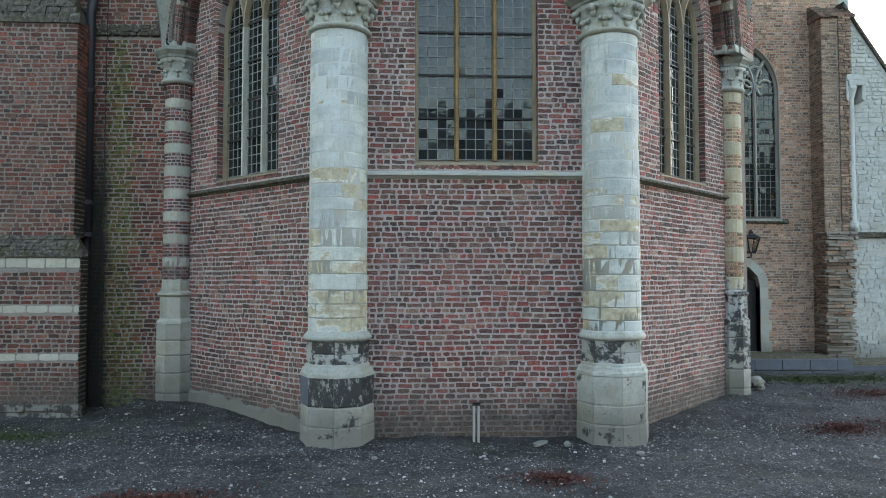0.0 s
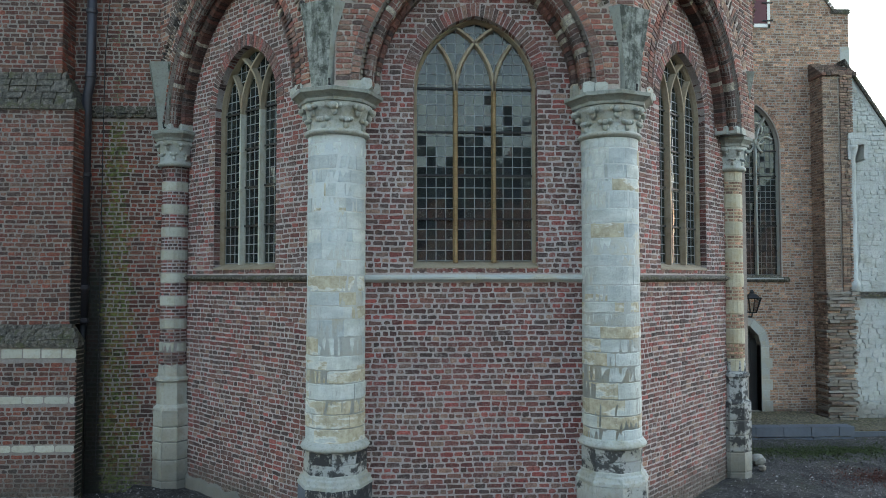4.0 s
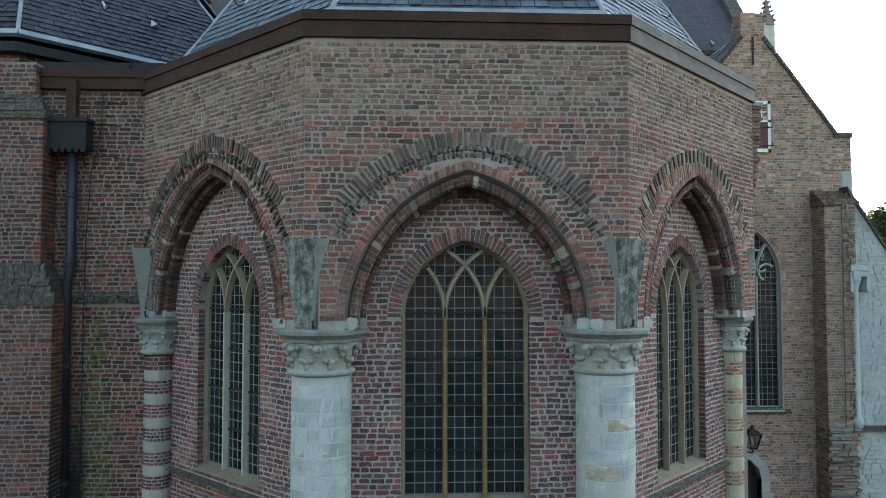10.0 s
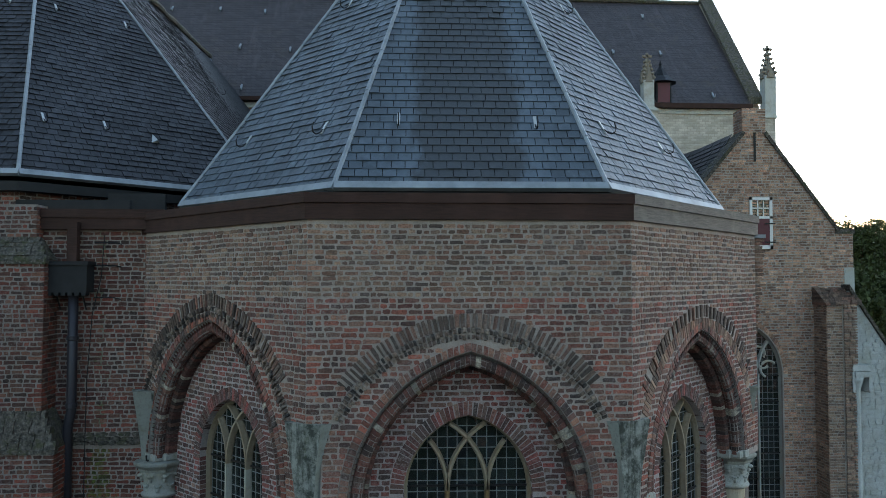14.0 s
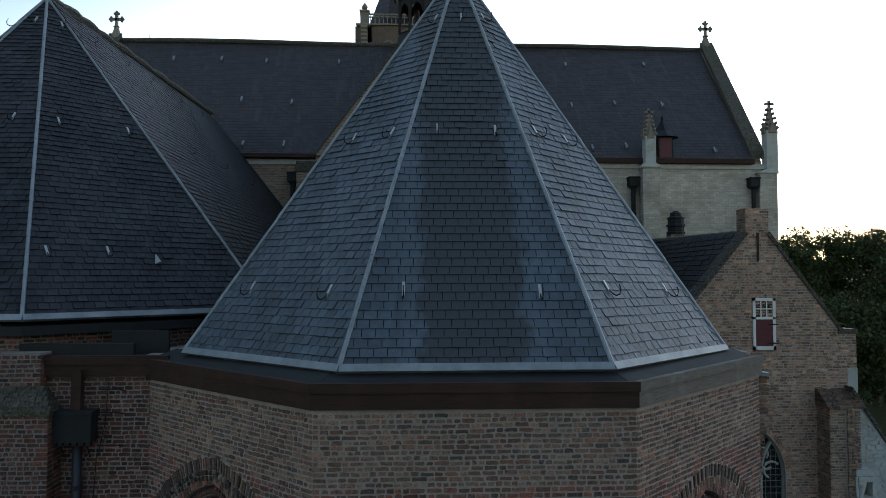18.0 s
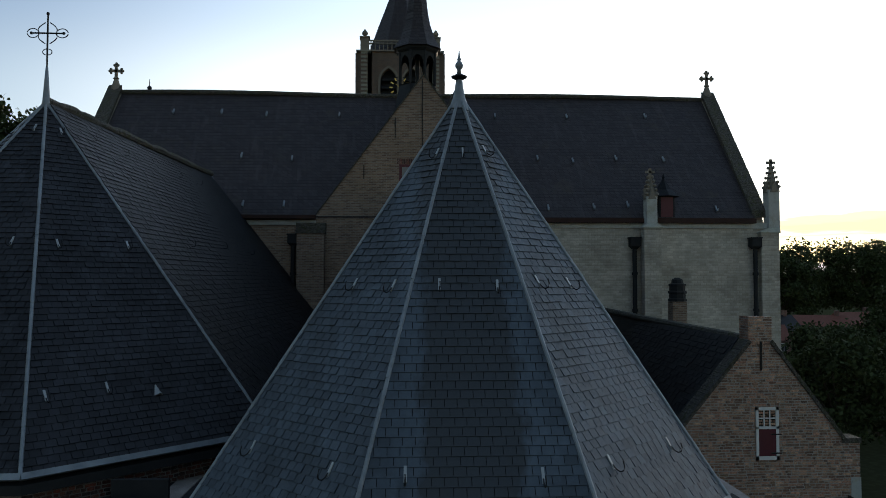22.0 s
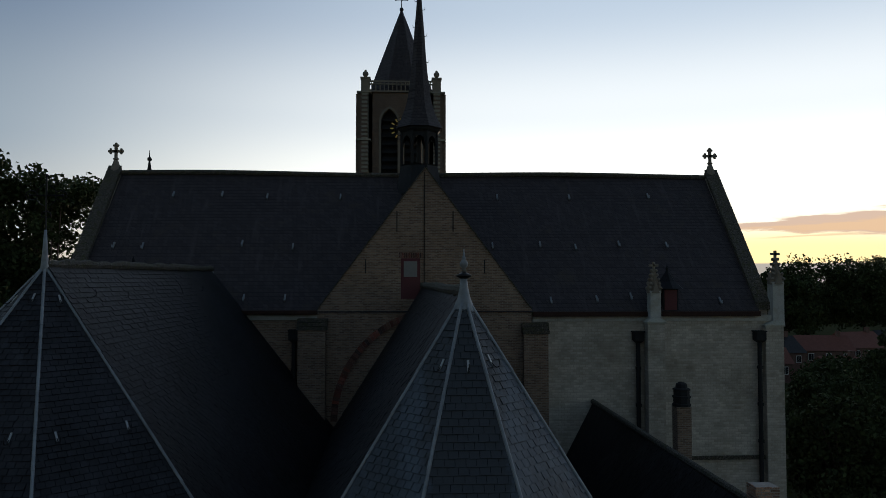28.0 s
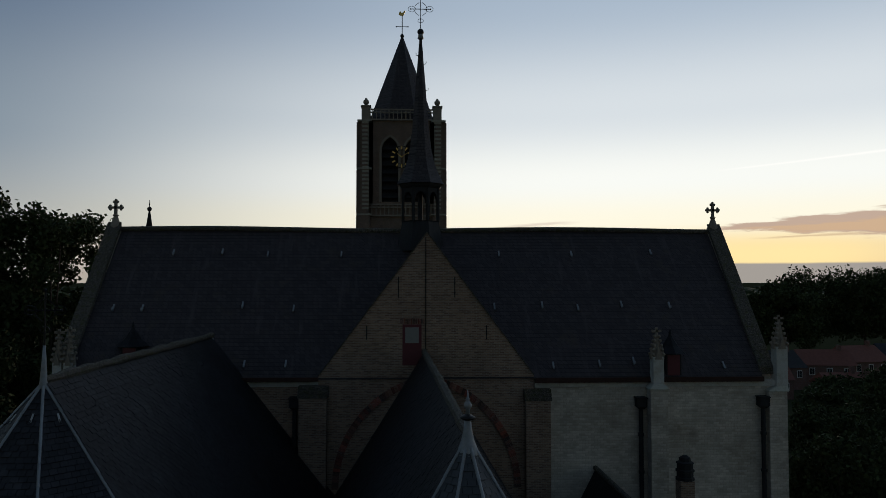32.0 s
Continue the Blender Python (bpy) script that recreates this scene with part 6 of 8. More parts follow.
pipe = thing("downpipe", pose(-5.36, 12.64, 0), "blue-black zinc downpipe with box hopper on the brick wall", "downpipe")
s = Soup()
s.box(-0.38, 0.27, -0.12, 0.16, 8.95, 9.43)
s.box(-0.41, 0.30, -0.15, 0.17, 9.40, 9.46)
for k in range(6):
    s.box(-0.36 + k * 0.11, -0.29 + k * 0.11, -0.125, 0.0, 8.90, 8.96)
part("hopper", s, M_GUTTER, pipe, "dark box-shaped rainwater hopper")
s = Soup()
s.box(-0.10, 0.06, -0.03, 0.10, 9.40, 10.12)
part("inlet", s, M_FASCIA, pipe, "square inlet from the gutter")
s = Soup()
s.tube([(0, 0.03, 9.0), (0, 0.03, 7.4), (0.0, 0.03, 7.0), (-0.06, 0.05, 6.75), (-0.06, 0.05, 2.9)], 0.078, 12)
part("upper_pipe", s, M_PIPE, pipe, smooth=True)
s = Soup()
s.tube([(-0.06, 0.05, 2.95), (-0.06, 0.05, 0.02)], 0.06, 10)
part("lower_pipe", s, M_IRON, pipe, "thin black lower pipe", True)
for z in (8.2, 7.1, 5.4, 3.5, 2.95):
    s = Soup()
    s.turned(-0.06 if z < 7 else 0, 0.05 if z < 7 else 0.03, [(0.08, z - 0.04), (0.095, z - 0.03), (0.095, z + 0.03), (0.08, z + 0.04)], 12)
    part("collar", s, M_PIPE, pipe)
for x in (-0.26, 0.16):
    s = Soup()
    s.tube([(x, 0.15, 8.66), (x, -0.02, 8.94), (x, 0.15, 8.94)], 0.014, 6)
    part("bracket", s, M_IRON, pipe, "triangular iron bracket")
s = Soup()
s.tube([(0.45, 0.12, 9.9), (0.40, 0.14, 9.2), (0.26, 0.15, 8.6), (0.19, 0.15, 7.5), (0.18, 0.15, 6.7), (0.17, 0.15, 4.0), (0.15, 0.15, 0.4)], 0.008, 5)
part("cable", s, M_IRON, pipe, "thin black cable down the wall")
for z in (9.78, 9.40, 8.86):
    s = Soup()
    s.tube([(0.30, 0.1, z), (0.62, 0.1, z), (0.72, 0.16, z - 0.03)], 0.01, 5)
    part("iron_rod", s, M_IRON, pipe, "thin iron rod")

# ---- gabled side building ----
def side_building():
    b = thing("side_building", None, "yellow-brown brick gabled building with tall window and arched door", "building")
    y, x0, x1, xr, zr, zs = 17.70, 6.25, 11.05, 8.62, 12.75, 10.3
    door, win = Arch(0.52, 0.54, 2.02, 8.14), Arch(0.56, 1.08, 6.88, 8.66)
    s = Soup()
    slab(s, x0, x1, 0.2, 3.2, y + 0.004, y + 0.6, door, 0.0, 0.42)
    slab(s, x0, x1, 3.2, 8.2, y + 0.004, y + 0.6, win, 0.0, 3.70)
    s.box(x0, x1, y + 0.004, y + 0.6, 8.2, zs)
    tri = [(6.35, zs), (x1 - 0.35, zs), (xr + 0.24, zr), (xr - 0.24, zr)]
    s.loft([[(x, yy, z) for x, z in tri] for yy in (y + 0.004, y + 0.5)])
    # long walls and back
    s.box(x0, x0 + 0.4, y + 0.6, 32.0, 0.2, zs - 0.6)
    s.box(x1 - 0.4, x1, y + 0.6, 32.0, 0.2, zs - 0.6)
    part("wall", s, M_MORTAR_SIDE, b, "brick gable wall")

    def holes(z):
        out = []
        if 0.42 < z < door.top(0.2):
            out.append((8.14 - door.half(z, 0.2), 8.14 + door.half(z, 0.22)))
        if 3.62 < z < win.top(0.19):
            out.append((8.66 - win.half(z, 0.03 if z < 6.8 else 0.135), 8.66 + win.half(z, 0.03 if z < 6.8 else 0.135)))
        if z > zs:
            f = (z - zs) / (zr - zs)
            out += [(x0 - 1, 6.35 + (xr - 0.24 - 6.35) * f), (x1 - 0.35 + (xr + 0.24 - x1 + 0.35) * f, x1 + 1)]
        return out
    s = Soup()
    bricks(s, x0, x1, 0.35, zr, y, holes, course=0.0645, joint=0.013, length=0.205, deep=0.02)
    part("brickwork", s, M_YELLOW, b, "yellow-brown bricks in thin joints", kind="stuff")
    s = Soup()
    win.voussoirs(s, [(0.03, y - 0.006), (0.13, y - 0.006), (0.13, y + 0.15), (0.03, y + 0.15)], 0.07, 0.01)
    part("window_brick_arch", s, M_YELLOW, b, kind="stuff")
    # stone surround of the door
    s = Soup()
    door.voussoirs(s, [(0.0, y - 0.02), (0.2, y - 0.02), (0.2, y + 0.3), (0.0, y + 0.3)], 0.22, 0.006)
    part("door_arch", s, M_STONE, b, "pale stone door arch", kind="stuff")
    for sg in (-1, 1):
        z = 0.42
        k = 0
        while z < 2.0:
            hgt = min(0.26, 2.02 - z)
            w = 0.2 if k % 2 else 0.28
            a, c = (8.14 + 0.52, 8.14 + 0.52 + w) if sg > 0 else (8.14 - 0.52 - w, 8.14 - 0.52)
            s = Soup()
            s.box(a, c, y - 0.02, y + 0.3, z, z + hgt - 0.006)
            part("jamb_stone", s, M_STONE, b)
            z += hgt
            k += 1
    s = Soup()
    for k in range(6):
        a = 8.14 - 0.52 + k * 1.04 / 6
        zt = min(door.height(a + 0.02), door.height(a + 0.15))
        s.box(a + 0.004, a + 1.04 / 6 - 0.004, y + 0.2, y + 0.26, 0.42, max(1.6, zt))
    d = part("door", s, M_DOOR, b, "black-green boarded door")
    # gable coping, kneeler and parapet stump
    for sg, xe in ((1, x1 - 0.35), (-1, 6.35)):
        n = 30
        for k in range(n):
            f0, f1 = k / n, (k + 1) / n - 0.002
            s = Soup()
            p = lambda f, o: (xe + (xr + sg * 0.24 - xe) * f + sg * o * 0.8, zs + (zr - zs) * f + o * 0.6)
            a0, a1, b0, b1 = p(f0, -0.02), p(f1, -0.02), p(f0, 0.06 + 0.01 * rng.random()), p(f1, 0.06 + 0.01 * rng.random())
            q = [a0, a1, b1, b0]
            s.loft([[(x, yy, z) for x, z in q] for yy in (y - 0.04, y + 0.5)])
            part("coping_brick", s, M_OLD, b)
    s = Soup()
    s.box(xr - 0.285, xr + 0.285, y + 0.004, y + 0.5, zr - 0.1, 13.34)
    stump = part("gable_stump", s, M_MORTAR_SIDE, b, "square brick stump on the gable")
    s = Soup()
    bricks(s, xr - 0.29, xr + 0.29, zr - 0.1, 13.38, y, course=0.0645, joint=0.013, deep=0.02)
    part("stump_bricks", s, M_YELLOW, stump, kind="stuff")
    s = Soup()
    bricks(s, 0, 0.5, zr - 0.1, 13.38, 0, course=0.0645, joint=0.013, deep=0.02)
    o = part("stump_side_bricks", s, M_YELLOW, stump, kind="stuff")
    o.matrix_local = pose(xr - 0.291, y + 0.5, 0, 0, 0, -90)
    s = Soup()
    s.box(x1 - 0.45, x1 + 0.03, y - 0.03, y + 0.5, zs - 0.02, zs + 0.10)
    part("kneeler", s, M_OLD, b, "stone kneeler")
    s = Soup()
    s.box(x1 - 0.24, x1 + 0.01, y - 0.012, y + 0.3, zs - 1.45, zs - 0.85)
    part("corner_stone", s, M_STONE, b, "pale corner stone")
    s = Soup()
    s.box(xr - 0.02, xr + 0.025, y - 0.03, y + 0.0, 12.05, 12.75)
    part("wall_anchor", s, M_IRON, b, "straight iron wall anchor")
    # small window with a red shutter
    xa, xb, za, zb = 8.46, 9.03, 9.90, 11.16
    s = Soup()
    for a, c, e, g in ((xa, xb, za, za + 0.09), (xa, xb, zb - 0.07, zb), (xa, xa + 0.07, za, zb), (xb - 0.07, xb, za, zb), (xa, xb, 10.64, 10.70)):
        s.box(a, c, y - 0.035, y + 0.05, e, g)
    fr = part("shutter_window", s, M_WHITEPAINT, b, "small white framed window with a red shutter")
    s = Soup()
    s.box(xa + 0.07, xb - 0.07, y - 0.02, y + 0.02, za + 0.09, 10.64)
    part("shutter", s, M_REDPAINT, fr, "dark red boarded shutter")
    s = Soup()
    s.box(xa + 0.07, xb - 0.07, y + 0.0, y + 0.004, 10.70, zb - 0.07)
    part("pane", s, M_GLASS, fr)
    s = Soup()
    for k in (1, 2):
        u = xa + 0.07 + (xb - xa - 0.14) * k / 3
        s.box(u - 0.012, u + 0.012, y - 0.02, y + 0.01, 10.70, zb - 0.07)
    s.box(xa + 0.07, xb - 0.07, y - 0.02, y + 0.01, 10.88, 10.91)
    part("glazing_grid", s, M_WHITEPAINT, fr)
    for z in (10.05, 10.5):
        s = Soup()
        s.box(xb - 0.2, xb + 0.06, y - 0.05, y - 0.03, z, z + 0.03)
        part("hinge", s, M_IRON, fr, "black iron hinge")
    # roof
    zr2 = 12.72
    xe, ze = 8.02, 13.0
    a, bb, c, dd = (x0 - 0.05, y + 0.45, zs - 0.75), (x0 - 0.05, 32.05, zs - 0.75), (xe, 32.05, ze), (xr, y + 0.45, zr2)
    r = thing("roof_side_building", None, "dark slate gable roof with a lead ridge between gable and transept", "roof", kind="structure")
    s = Soup()
    e = [(x1 + 0.05, y + 0.45, zs - 0.75), (x1 + 0.05, 32.05, zs - 0.75)]
    s.loft([[(x0 - 0.05, yy, zs - 0.76), (x1 + 0.05, yy, zs - 0.76), (xx, yy, zz - 0.02)] for xx, yy, zz in ((xr, y + 0.45, zr2), (xe, 32.05, ze))])
    part("roof_deck", s, M_SLATE_DARK, r)
    s = Soup()
    slates(s, bb, a, dd, c, row=0.16, width=0.26)
    slates(s, e[0], e[1], c, dd, row=0.16, width=0.26)
    part("slates", s, M_SLATE_DARK, r, kind="stuff")
    s = Soup()
    s.tube([(xr, y + 0.5, zr2 + 0.03), ((xr + xe) / 2, 25, (zr2 + ze) / 2 + 0.02), (xe, 32.05, ze + 0.04)], 0.11, 8)
    part("ridge", s, M_OLD, r, "dark ridge")
    ch = thing("chimney", pose(10.72, 28.8, -0.52), "brick chimney stack with corbelled black top", "chimney")
    s = Soup()
    s.box(-0.28, 0.28, -0.28, 0.28, 10.6, 13.9)
    part("shaft", s, M_FAR_BRICK, ch)
    s = Soup()
    prof = [(0.34, 13.9), (0.34, 14.0), (0.30, 14.02), (0.30, 14.2), (0.34, 14.22), (0.34, 14.3), (0.29, 14.32), (0.29, 14.5), (0.32, 14.52), (0.32, 14.58), (0.22, 14.62), (0.20, 14.76), (0.08, 14.84)]
    s.turned(0, 0, [(w * 1.05, zz) for w, zz in prof], 8, radians(22.5))
    part("chimney_top", s, M_GUTTER, ch, "blackened stepped top")
    leaded_window("window_4", None, Arch(0.56, 1.08, 6.88, 8.66), 3.72, y + 0.16, 2, "tall two-light pointed window with leaded panes in the gabled building", M_STONE)
    s = Soup()
    prof = [(y + 0.05, 3.56), (y - 0.06, 3.58), (y - 0.07, 3.62), (y + 0.05, 3.74)]
    s.loft([[(x, yy, z) for yy, z in prof] for x in (7.95, 8.7, 9.40)])
    part("sill_moulding", s, M_OLD, b, "dark weathered sill")
    # curls of tracery in the head
    t = thing("window_tracery", None, "flowing stone tracery in the window head", "tracery", kind="structure")
    for cx, cz, q0, q1, rr in ((8.42, 6.98, -1.2, 2.4, 0.2), (8.94, 6.98, 0.7, 4.3, 0.2), (8.68, 7.36, -0.6, 3.8, 0.17), (8.55, 7.12, -2.6, 0.8, 0.12), (8.81, 7.12, 2.3, 5.8, 0.12)):
        s = Soup()
        s.tube([(cx + rr * math.cos(q0 + (q1 - q0) * k / 10), y + 0.13, cz + rr * math.sin(q0 + (q1 - q0) * k / 10)) for k in range(11)], 0.03, 6)
        part("tracery_bar", s, M_STONE, t)
    return b


side_building()

# corner buttress, ragged toothing and old stone wall at the side building
bt = thing("buttress_side", None, "brick corner buttress with a mossy sloping top", "buttress", kind="structure")
s = Soup()
s.box(10.03, 10.73, 17.162, 17.69, 3.3, 8.55)
part("mortar_bed", s, M_MORTAR_SIDE, bt)
s = Soup()
bricks(s, 10.02, 10.40, 3.3, 8.6, 17.15, course=0.0645, joint=0.013)
bricks(s, 10.42, 10.74, 3.3, 8.6, 17.10, course=0.0645, joint=0.013)
part("brickwork", s, M_WORN, bt, kind="stuff")
s = Soup()
bricks(s, 0, 0.54, 0.3, 8.6, 0, course=0.0645, joint=0.013)
o = part("side_brickwork", s, M_WORN, bt, kind="stuff")
o.matrix_local = pose(10.018, 17.69, 0, 0, 0, -90)
s = Soup()
for k in range(7):
    u = 9.98
    while u < 10.82:
        l = rng.uniform(0.09, 0.2)
        q = [rng.uniform(-0.015, 0.015) for _ in range(3)]
        s.box(u, u + l - 0.01, 17.08 + 0.08 * k + q[0], 17.69, 8.56 + 0.055 * k + q[1], 8.625 + 0.055 * k + q[2])
        u += l
part("weathering", s, M_ARCH, bt, "sloping top of broken mossy bricks", kind="stuff")
s = Soup()
s.box(10.1, 10.66, 17.2, 17.69, 0.2, 3.4)
part("toothing_core", s, M_MORTAR_DEEP, bt)
z = 0.3
while z < 3.35:
    hgt = rng.uniform(0.045, 0.085)
    u = 10.04 - 0.05 * rng.random()
    end = 10.66 + rng.uniform(0.0, 0.14) * (0.4 + 0.6 * (z / 3.3))
    back = 17.11 + rng.gauss(0, 0.035)
    while u < end:
        l = rng.uniform(0.16, 0.42)
        s = Soup()
        s.brick(u, min(u + l, end + 0.03) - 0.006, z, z + hgt - 0.008, back + rng.gauss(0, 0.012), 0.45, 0.007, 0.007)
        part("ragged_stone", s, M_WORN if rng.random() < 0.3 else M_RAGGED, bt)
        u += l
    z += hgt

old = thing("wall_old_stone", None, "ruined pale stone wall with a raking top beside the gable", "wall", kind="structure")
top = lambda x: 8.85 - 1.50 * (x - 10.78)
s = Soup()
for a, c in ((10.74, 11.6), (11.6, 12.6), (12.6, 14.4)):
    s.hull8([(a, 17.412, -0.1), (c, 17.412, -0.1), (c, 17.412, top(c)), (a, 17.412, top(a)), (a, 18.2, -0.1), (c, 18.2, -0.1), (c, 18.2, top(c)), (a, 18.2, top(a))])
part("wall_core", s, M_OLDWALL, old)
s = Soup()
z = 0.05
while z < 8.6:
    hgt = rng.uniform(0.08, 0.13)
    e = min(14.3, 10.78 + (8.85 - z - hgt) / 1.5)
    u = 10.74
    while u < e - 0.05:
        w = min(rng.uniform(0.12, 0.32), e - u)
        s.brick(u, u + w - 0.010, z, z + hgt - 0.010, 17.40 + rng.gauss(0, 0.006), 0.05, 0.010, 0.009)
        u += w
    z += hgt
part("stone_blocks", s, M_OLDWALL, old, "pale squared stone blocks", kind="stuff")
s = Soup()
n = 12
for k in range(n):
    a, c = 10.72 + 3.6 * k / n, 10.72 + 3.6 * (k + 1) / n - 0.01
    s.hull8([(a, 17.34, top(a) - 0.02), (c, 17.34, top(c) - 0.02), (c, 17.34, top(c) + 0.1), (a, 17.34, top(a) + 0.1), (a, 18.25, top(a) - 0.02), (c, 18.25, top(c) - 0.02), (c, 18.25, top(c) + 0.1), (a, 18.25, top(a) + 0.1)])
part("raking_coping", s, M_OLD, old, "dark raking coping stones")
s = Soup()
s.turned(10.72, 17.16, [(0.12, 3.35), (0.13, 3.55), (0.078, 3.62), (0.078, 6.55), (0.09, 6.6), (0.14, 6.78), (0.15, 6.86)], 12)
part("wall_shaft", s, M_OLDWALL, old, "slim weathered stone shaft with capital", True)
s = Soup()
for x0, x1, z0, z1 in ((10.58, 10.66, 6.5, 7.0), (10.96, 11.06, 6.5, 7.0), (10.58, 11.08, 7.0, 7.16), (10.62, 11.02, 6.86, 7.0)):
    s.brick(x0, x1, z0, z1, 17.06 + rng.uniform(-0.02, 0.02), 0.35, 0.014, 0.012)
part("niche_head", s, M_OLDWALL, old, "broken stone niche head over the shaft")
s = Soup()
s.box(10.9, 14.3, 17.30, 17.42, 3.22, 3.34)
part("ledge", s, M_OLD, old, "dark moss-grown ledge")

# wall lantern over the door
lamp = thing("wall_lantern", pose(8.29, 17.35, 3.03), "black iron wall lantern with glass sides on a scrolled bracket", "lamp")
s = Soup()
for q in range(4):
    t = radians(45 + 90 * q)
    s.tube([(0.10 * math.cos(t), 0.10 * math.sin(t), -0.20), (0.22 * math.cos(t), 0.22 * math.sin(t), 0.17)], 0.017, 5)
    s.tube([(0.22 * math.cos(t), 0.22 * math.sin(t), 0.16), (0.22 * math.cos(t + 1.571), 0.22 * math.sin(t + 1.571), 0.16)], 0.017, 5)
s.turned(0, 0, [(0.10, -0.2), (0.10, -0.17)], 4, radians(45))
part("lantern_frame", s, M_IRON, lamp)
s = Soup()
s.turned(0, 0, [(0.21, 0.17), (0.12, 0.24), (0.05, 0.27), (0.05, 0.31), (0.02, 0.36)], 4, radians(45))
part("lantern_roof", s, M_IRON, lamp, "black pyramid cap")
s = Soup()
s.turned(0, 0, [(0.095, -0.18), (0.205, 0.155)], 4, radians(45))
part("lantern_glass", s, M_CLEAR, lamp)
s = Soup()
s.tube([(0, 0, -0.2), (0.02, 0.05, -0.3), (-0.1, 0.2, -0.3), (-0.2, 0.36, -0.1), (-0.2, 0.37, 0.1)], 0.018, 6)
part("bracket", s, M_IRON, lamp, "curved bracket to the wall")

# terrace of blue stone before the door
ter = thing("terrace", None, "low terrace edged with blue-grey stone blocks before the door", "terrace", kind="structure")
s = Soup()
s.box(6.4, 9.75, 15.86, 17.7, -0.1, 0.42)
s.box(9.75, 14.5, 16.0, 17.4, -0.1, 0.30)
part("terrace_fill", s, M_PAVING, ter, "earth and moss behind the blocks")
for z0, z1, x0, x1, y in ((0.0, 0.2, 6.4, 9.8, 15.80), (0.21, 0.43, 6.35, 9.8, 15.79), (0.02, 0.28, 9.82, 14.5, 15.95)):
    u = x0
    while u < x1 - 0.05:
        w = min(0.62, x1 - u)
        s = Soup()
        s.brick(u, u + w - 0.008, z0, z1 - 0.006, y, 0.3, 0.006, 0.002)
        s.box(u + 0.004, u + w - 0.012, y + 0.02, y + 0.28, z1 - 0.02, z1 - 0.008)
        part("edge_block", s, M_BLUE, ter, "dark blue-grey stone block")
        u += w

# ---- transept ----
tr = thing("transept", None, "long transept with dark slate roof, pale stone and brick walls", "church transept")
XL, XR, YE, YR, ZE, ZR = -14.95, 15.45, 31.95, 37.6, 16.90, 23.62
s = Soup()
s.box(XL, -3.9, 32.15, 33.0, 0, ZE)
part("brick_wall", s, M_FAR_BRICK, tr, "yellow-brown brick wall")
s = Soup()
s.box(5.4, 16.3, 32.1, 33.0, 0, ZE - 0.39)
part("stone_wall", s, M_FAR_WHITE, tr, "pale stone block wall")
s = Soup()
s.box(5.4, 16.3, 32.03, 32.6, ZE - 0.39, ZE - 0.14)
part("cornice", s, M_WHITE, tr, "pale stone cornice")
s = Soup()
s.box(XL, -3.9, 32.08, 32.6, ZE - 0.3, ZE - 0.1)
part("brick_cornice", s, M_WHITE, tr, "pale cornice over the brick")
for x in (XL, XR - 0.05):
    s = Soup()
    s.loft([[(x + o, YE + 0.4, 0), (x + o, 2 * YR - YE - 0.4, 0), (x + o, 2 * YR - YE - 0.4, ZE), (x + o, YR, ZR + 0.25), (x + o, YE + 0.4, ZE)] for o in (0, 0.6)])
    part("end_wall", s, M_FAR_WHITE, tr, "end gable wall")
rf = Soup()
rf.loft([[(x, YE, ZE + 0.02), (x, YR, ZR), (x, 2 * YR - YE, ZE + 0.02)] for x in (XL + 0.3, XR)])
part("roof", rf, M_FAR_SLATE, tr, "long dark slate slope")
s = Soup()
pts = [(XL + 0.3 + (XR - XL - 0.3) * k / 30, YR, ZR + 0.06 + 0.05 * math.sin(k * 0.35)) for k in range(31)]
s.tube(pts, 0.13, 8)
part("ridge", s, M_OLD, tr, "mossy ridge tiles")
for a, c, low in ((XL, -3.9, 0.0), (5.4, XR, 0.13)):
    s = Soup()
    s.box(a, c, YE - 0.12, YE + 0.15, ZE - 0.04 - low, ZE + 0.12 - 0.6 * low)
    part("eaves_gutter", s, M_FASCIA, tr, "dark red-brown eaves gutter")
for x, sg in ((XL, -1), (XR, 1)):
    n = 20
    for k in range(n):
        f0, f1 = k / n, (k + 1) / n - 0.003
        s = Soup()
        p = lambda f: (YE + 0.2 + (YR - YE - 0.2) * f, ZE + 0.1 + (ZR - ZE) * f)
        (ya, za), (yb, zb) = p(f0), p(f1)
        s.hull8([(x - 0.05, ya, za), (x + 0.6, ya, za), (x + 0.6, yb, zb), (x - 0.05, yb, zb), (x - 0.05, ya, za + 0.34), (x + 0.6, ya, za + 0.34), (x + 0.6, yb, zb + 0.34), (x - 0.05, yb, zb + 0.34)])
        part("verge_stone", s, M_OLD, tr, "coping stone of the verge")


def stone_cross(x, y, z, label):
    t = thing("gable_cross", pose(x, y, z), label, "cross", "stone crosses on the transept gables")
    s = Soup()
    s.turned(0, 0, [(0.30, -0.4), (0.26, 0.1), (0.14, 0.45), (0.10, 0.55), (0.16, 0.6), (0.10, 0.66)], 8)
    part("foot", s, M_DARKSTONE, t)
    s = Soup()
    s.box(-0.065, 0.065, -0.06, 0.06, 0.6, 1.28)
    s.box(-0.25, 0.25, -0.06, 0.06, 0.93, 1.05)
    for cx, cz, dx, dz in ((-0.26, 0.99, 1, 0), (0.26, 0.99, 1, 0), (0, 1.28, 0, 1)):
        s.ball((cx * 1.25, 0, cz + 0.08 * dz), 0.075, 5, 7, 1.0, 0.1)
        for e in (-1, 1):
            s.ball((cx + e * 0.09 * dz, 0, cz + e * 0.09 * dx), 0.07, 5, 7, 1.0, 0.1)
    part("cross_head", s, M_DARKSTONE, t)


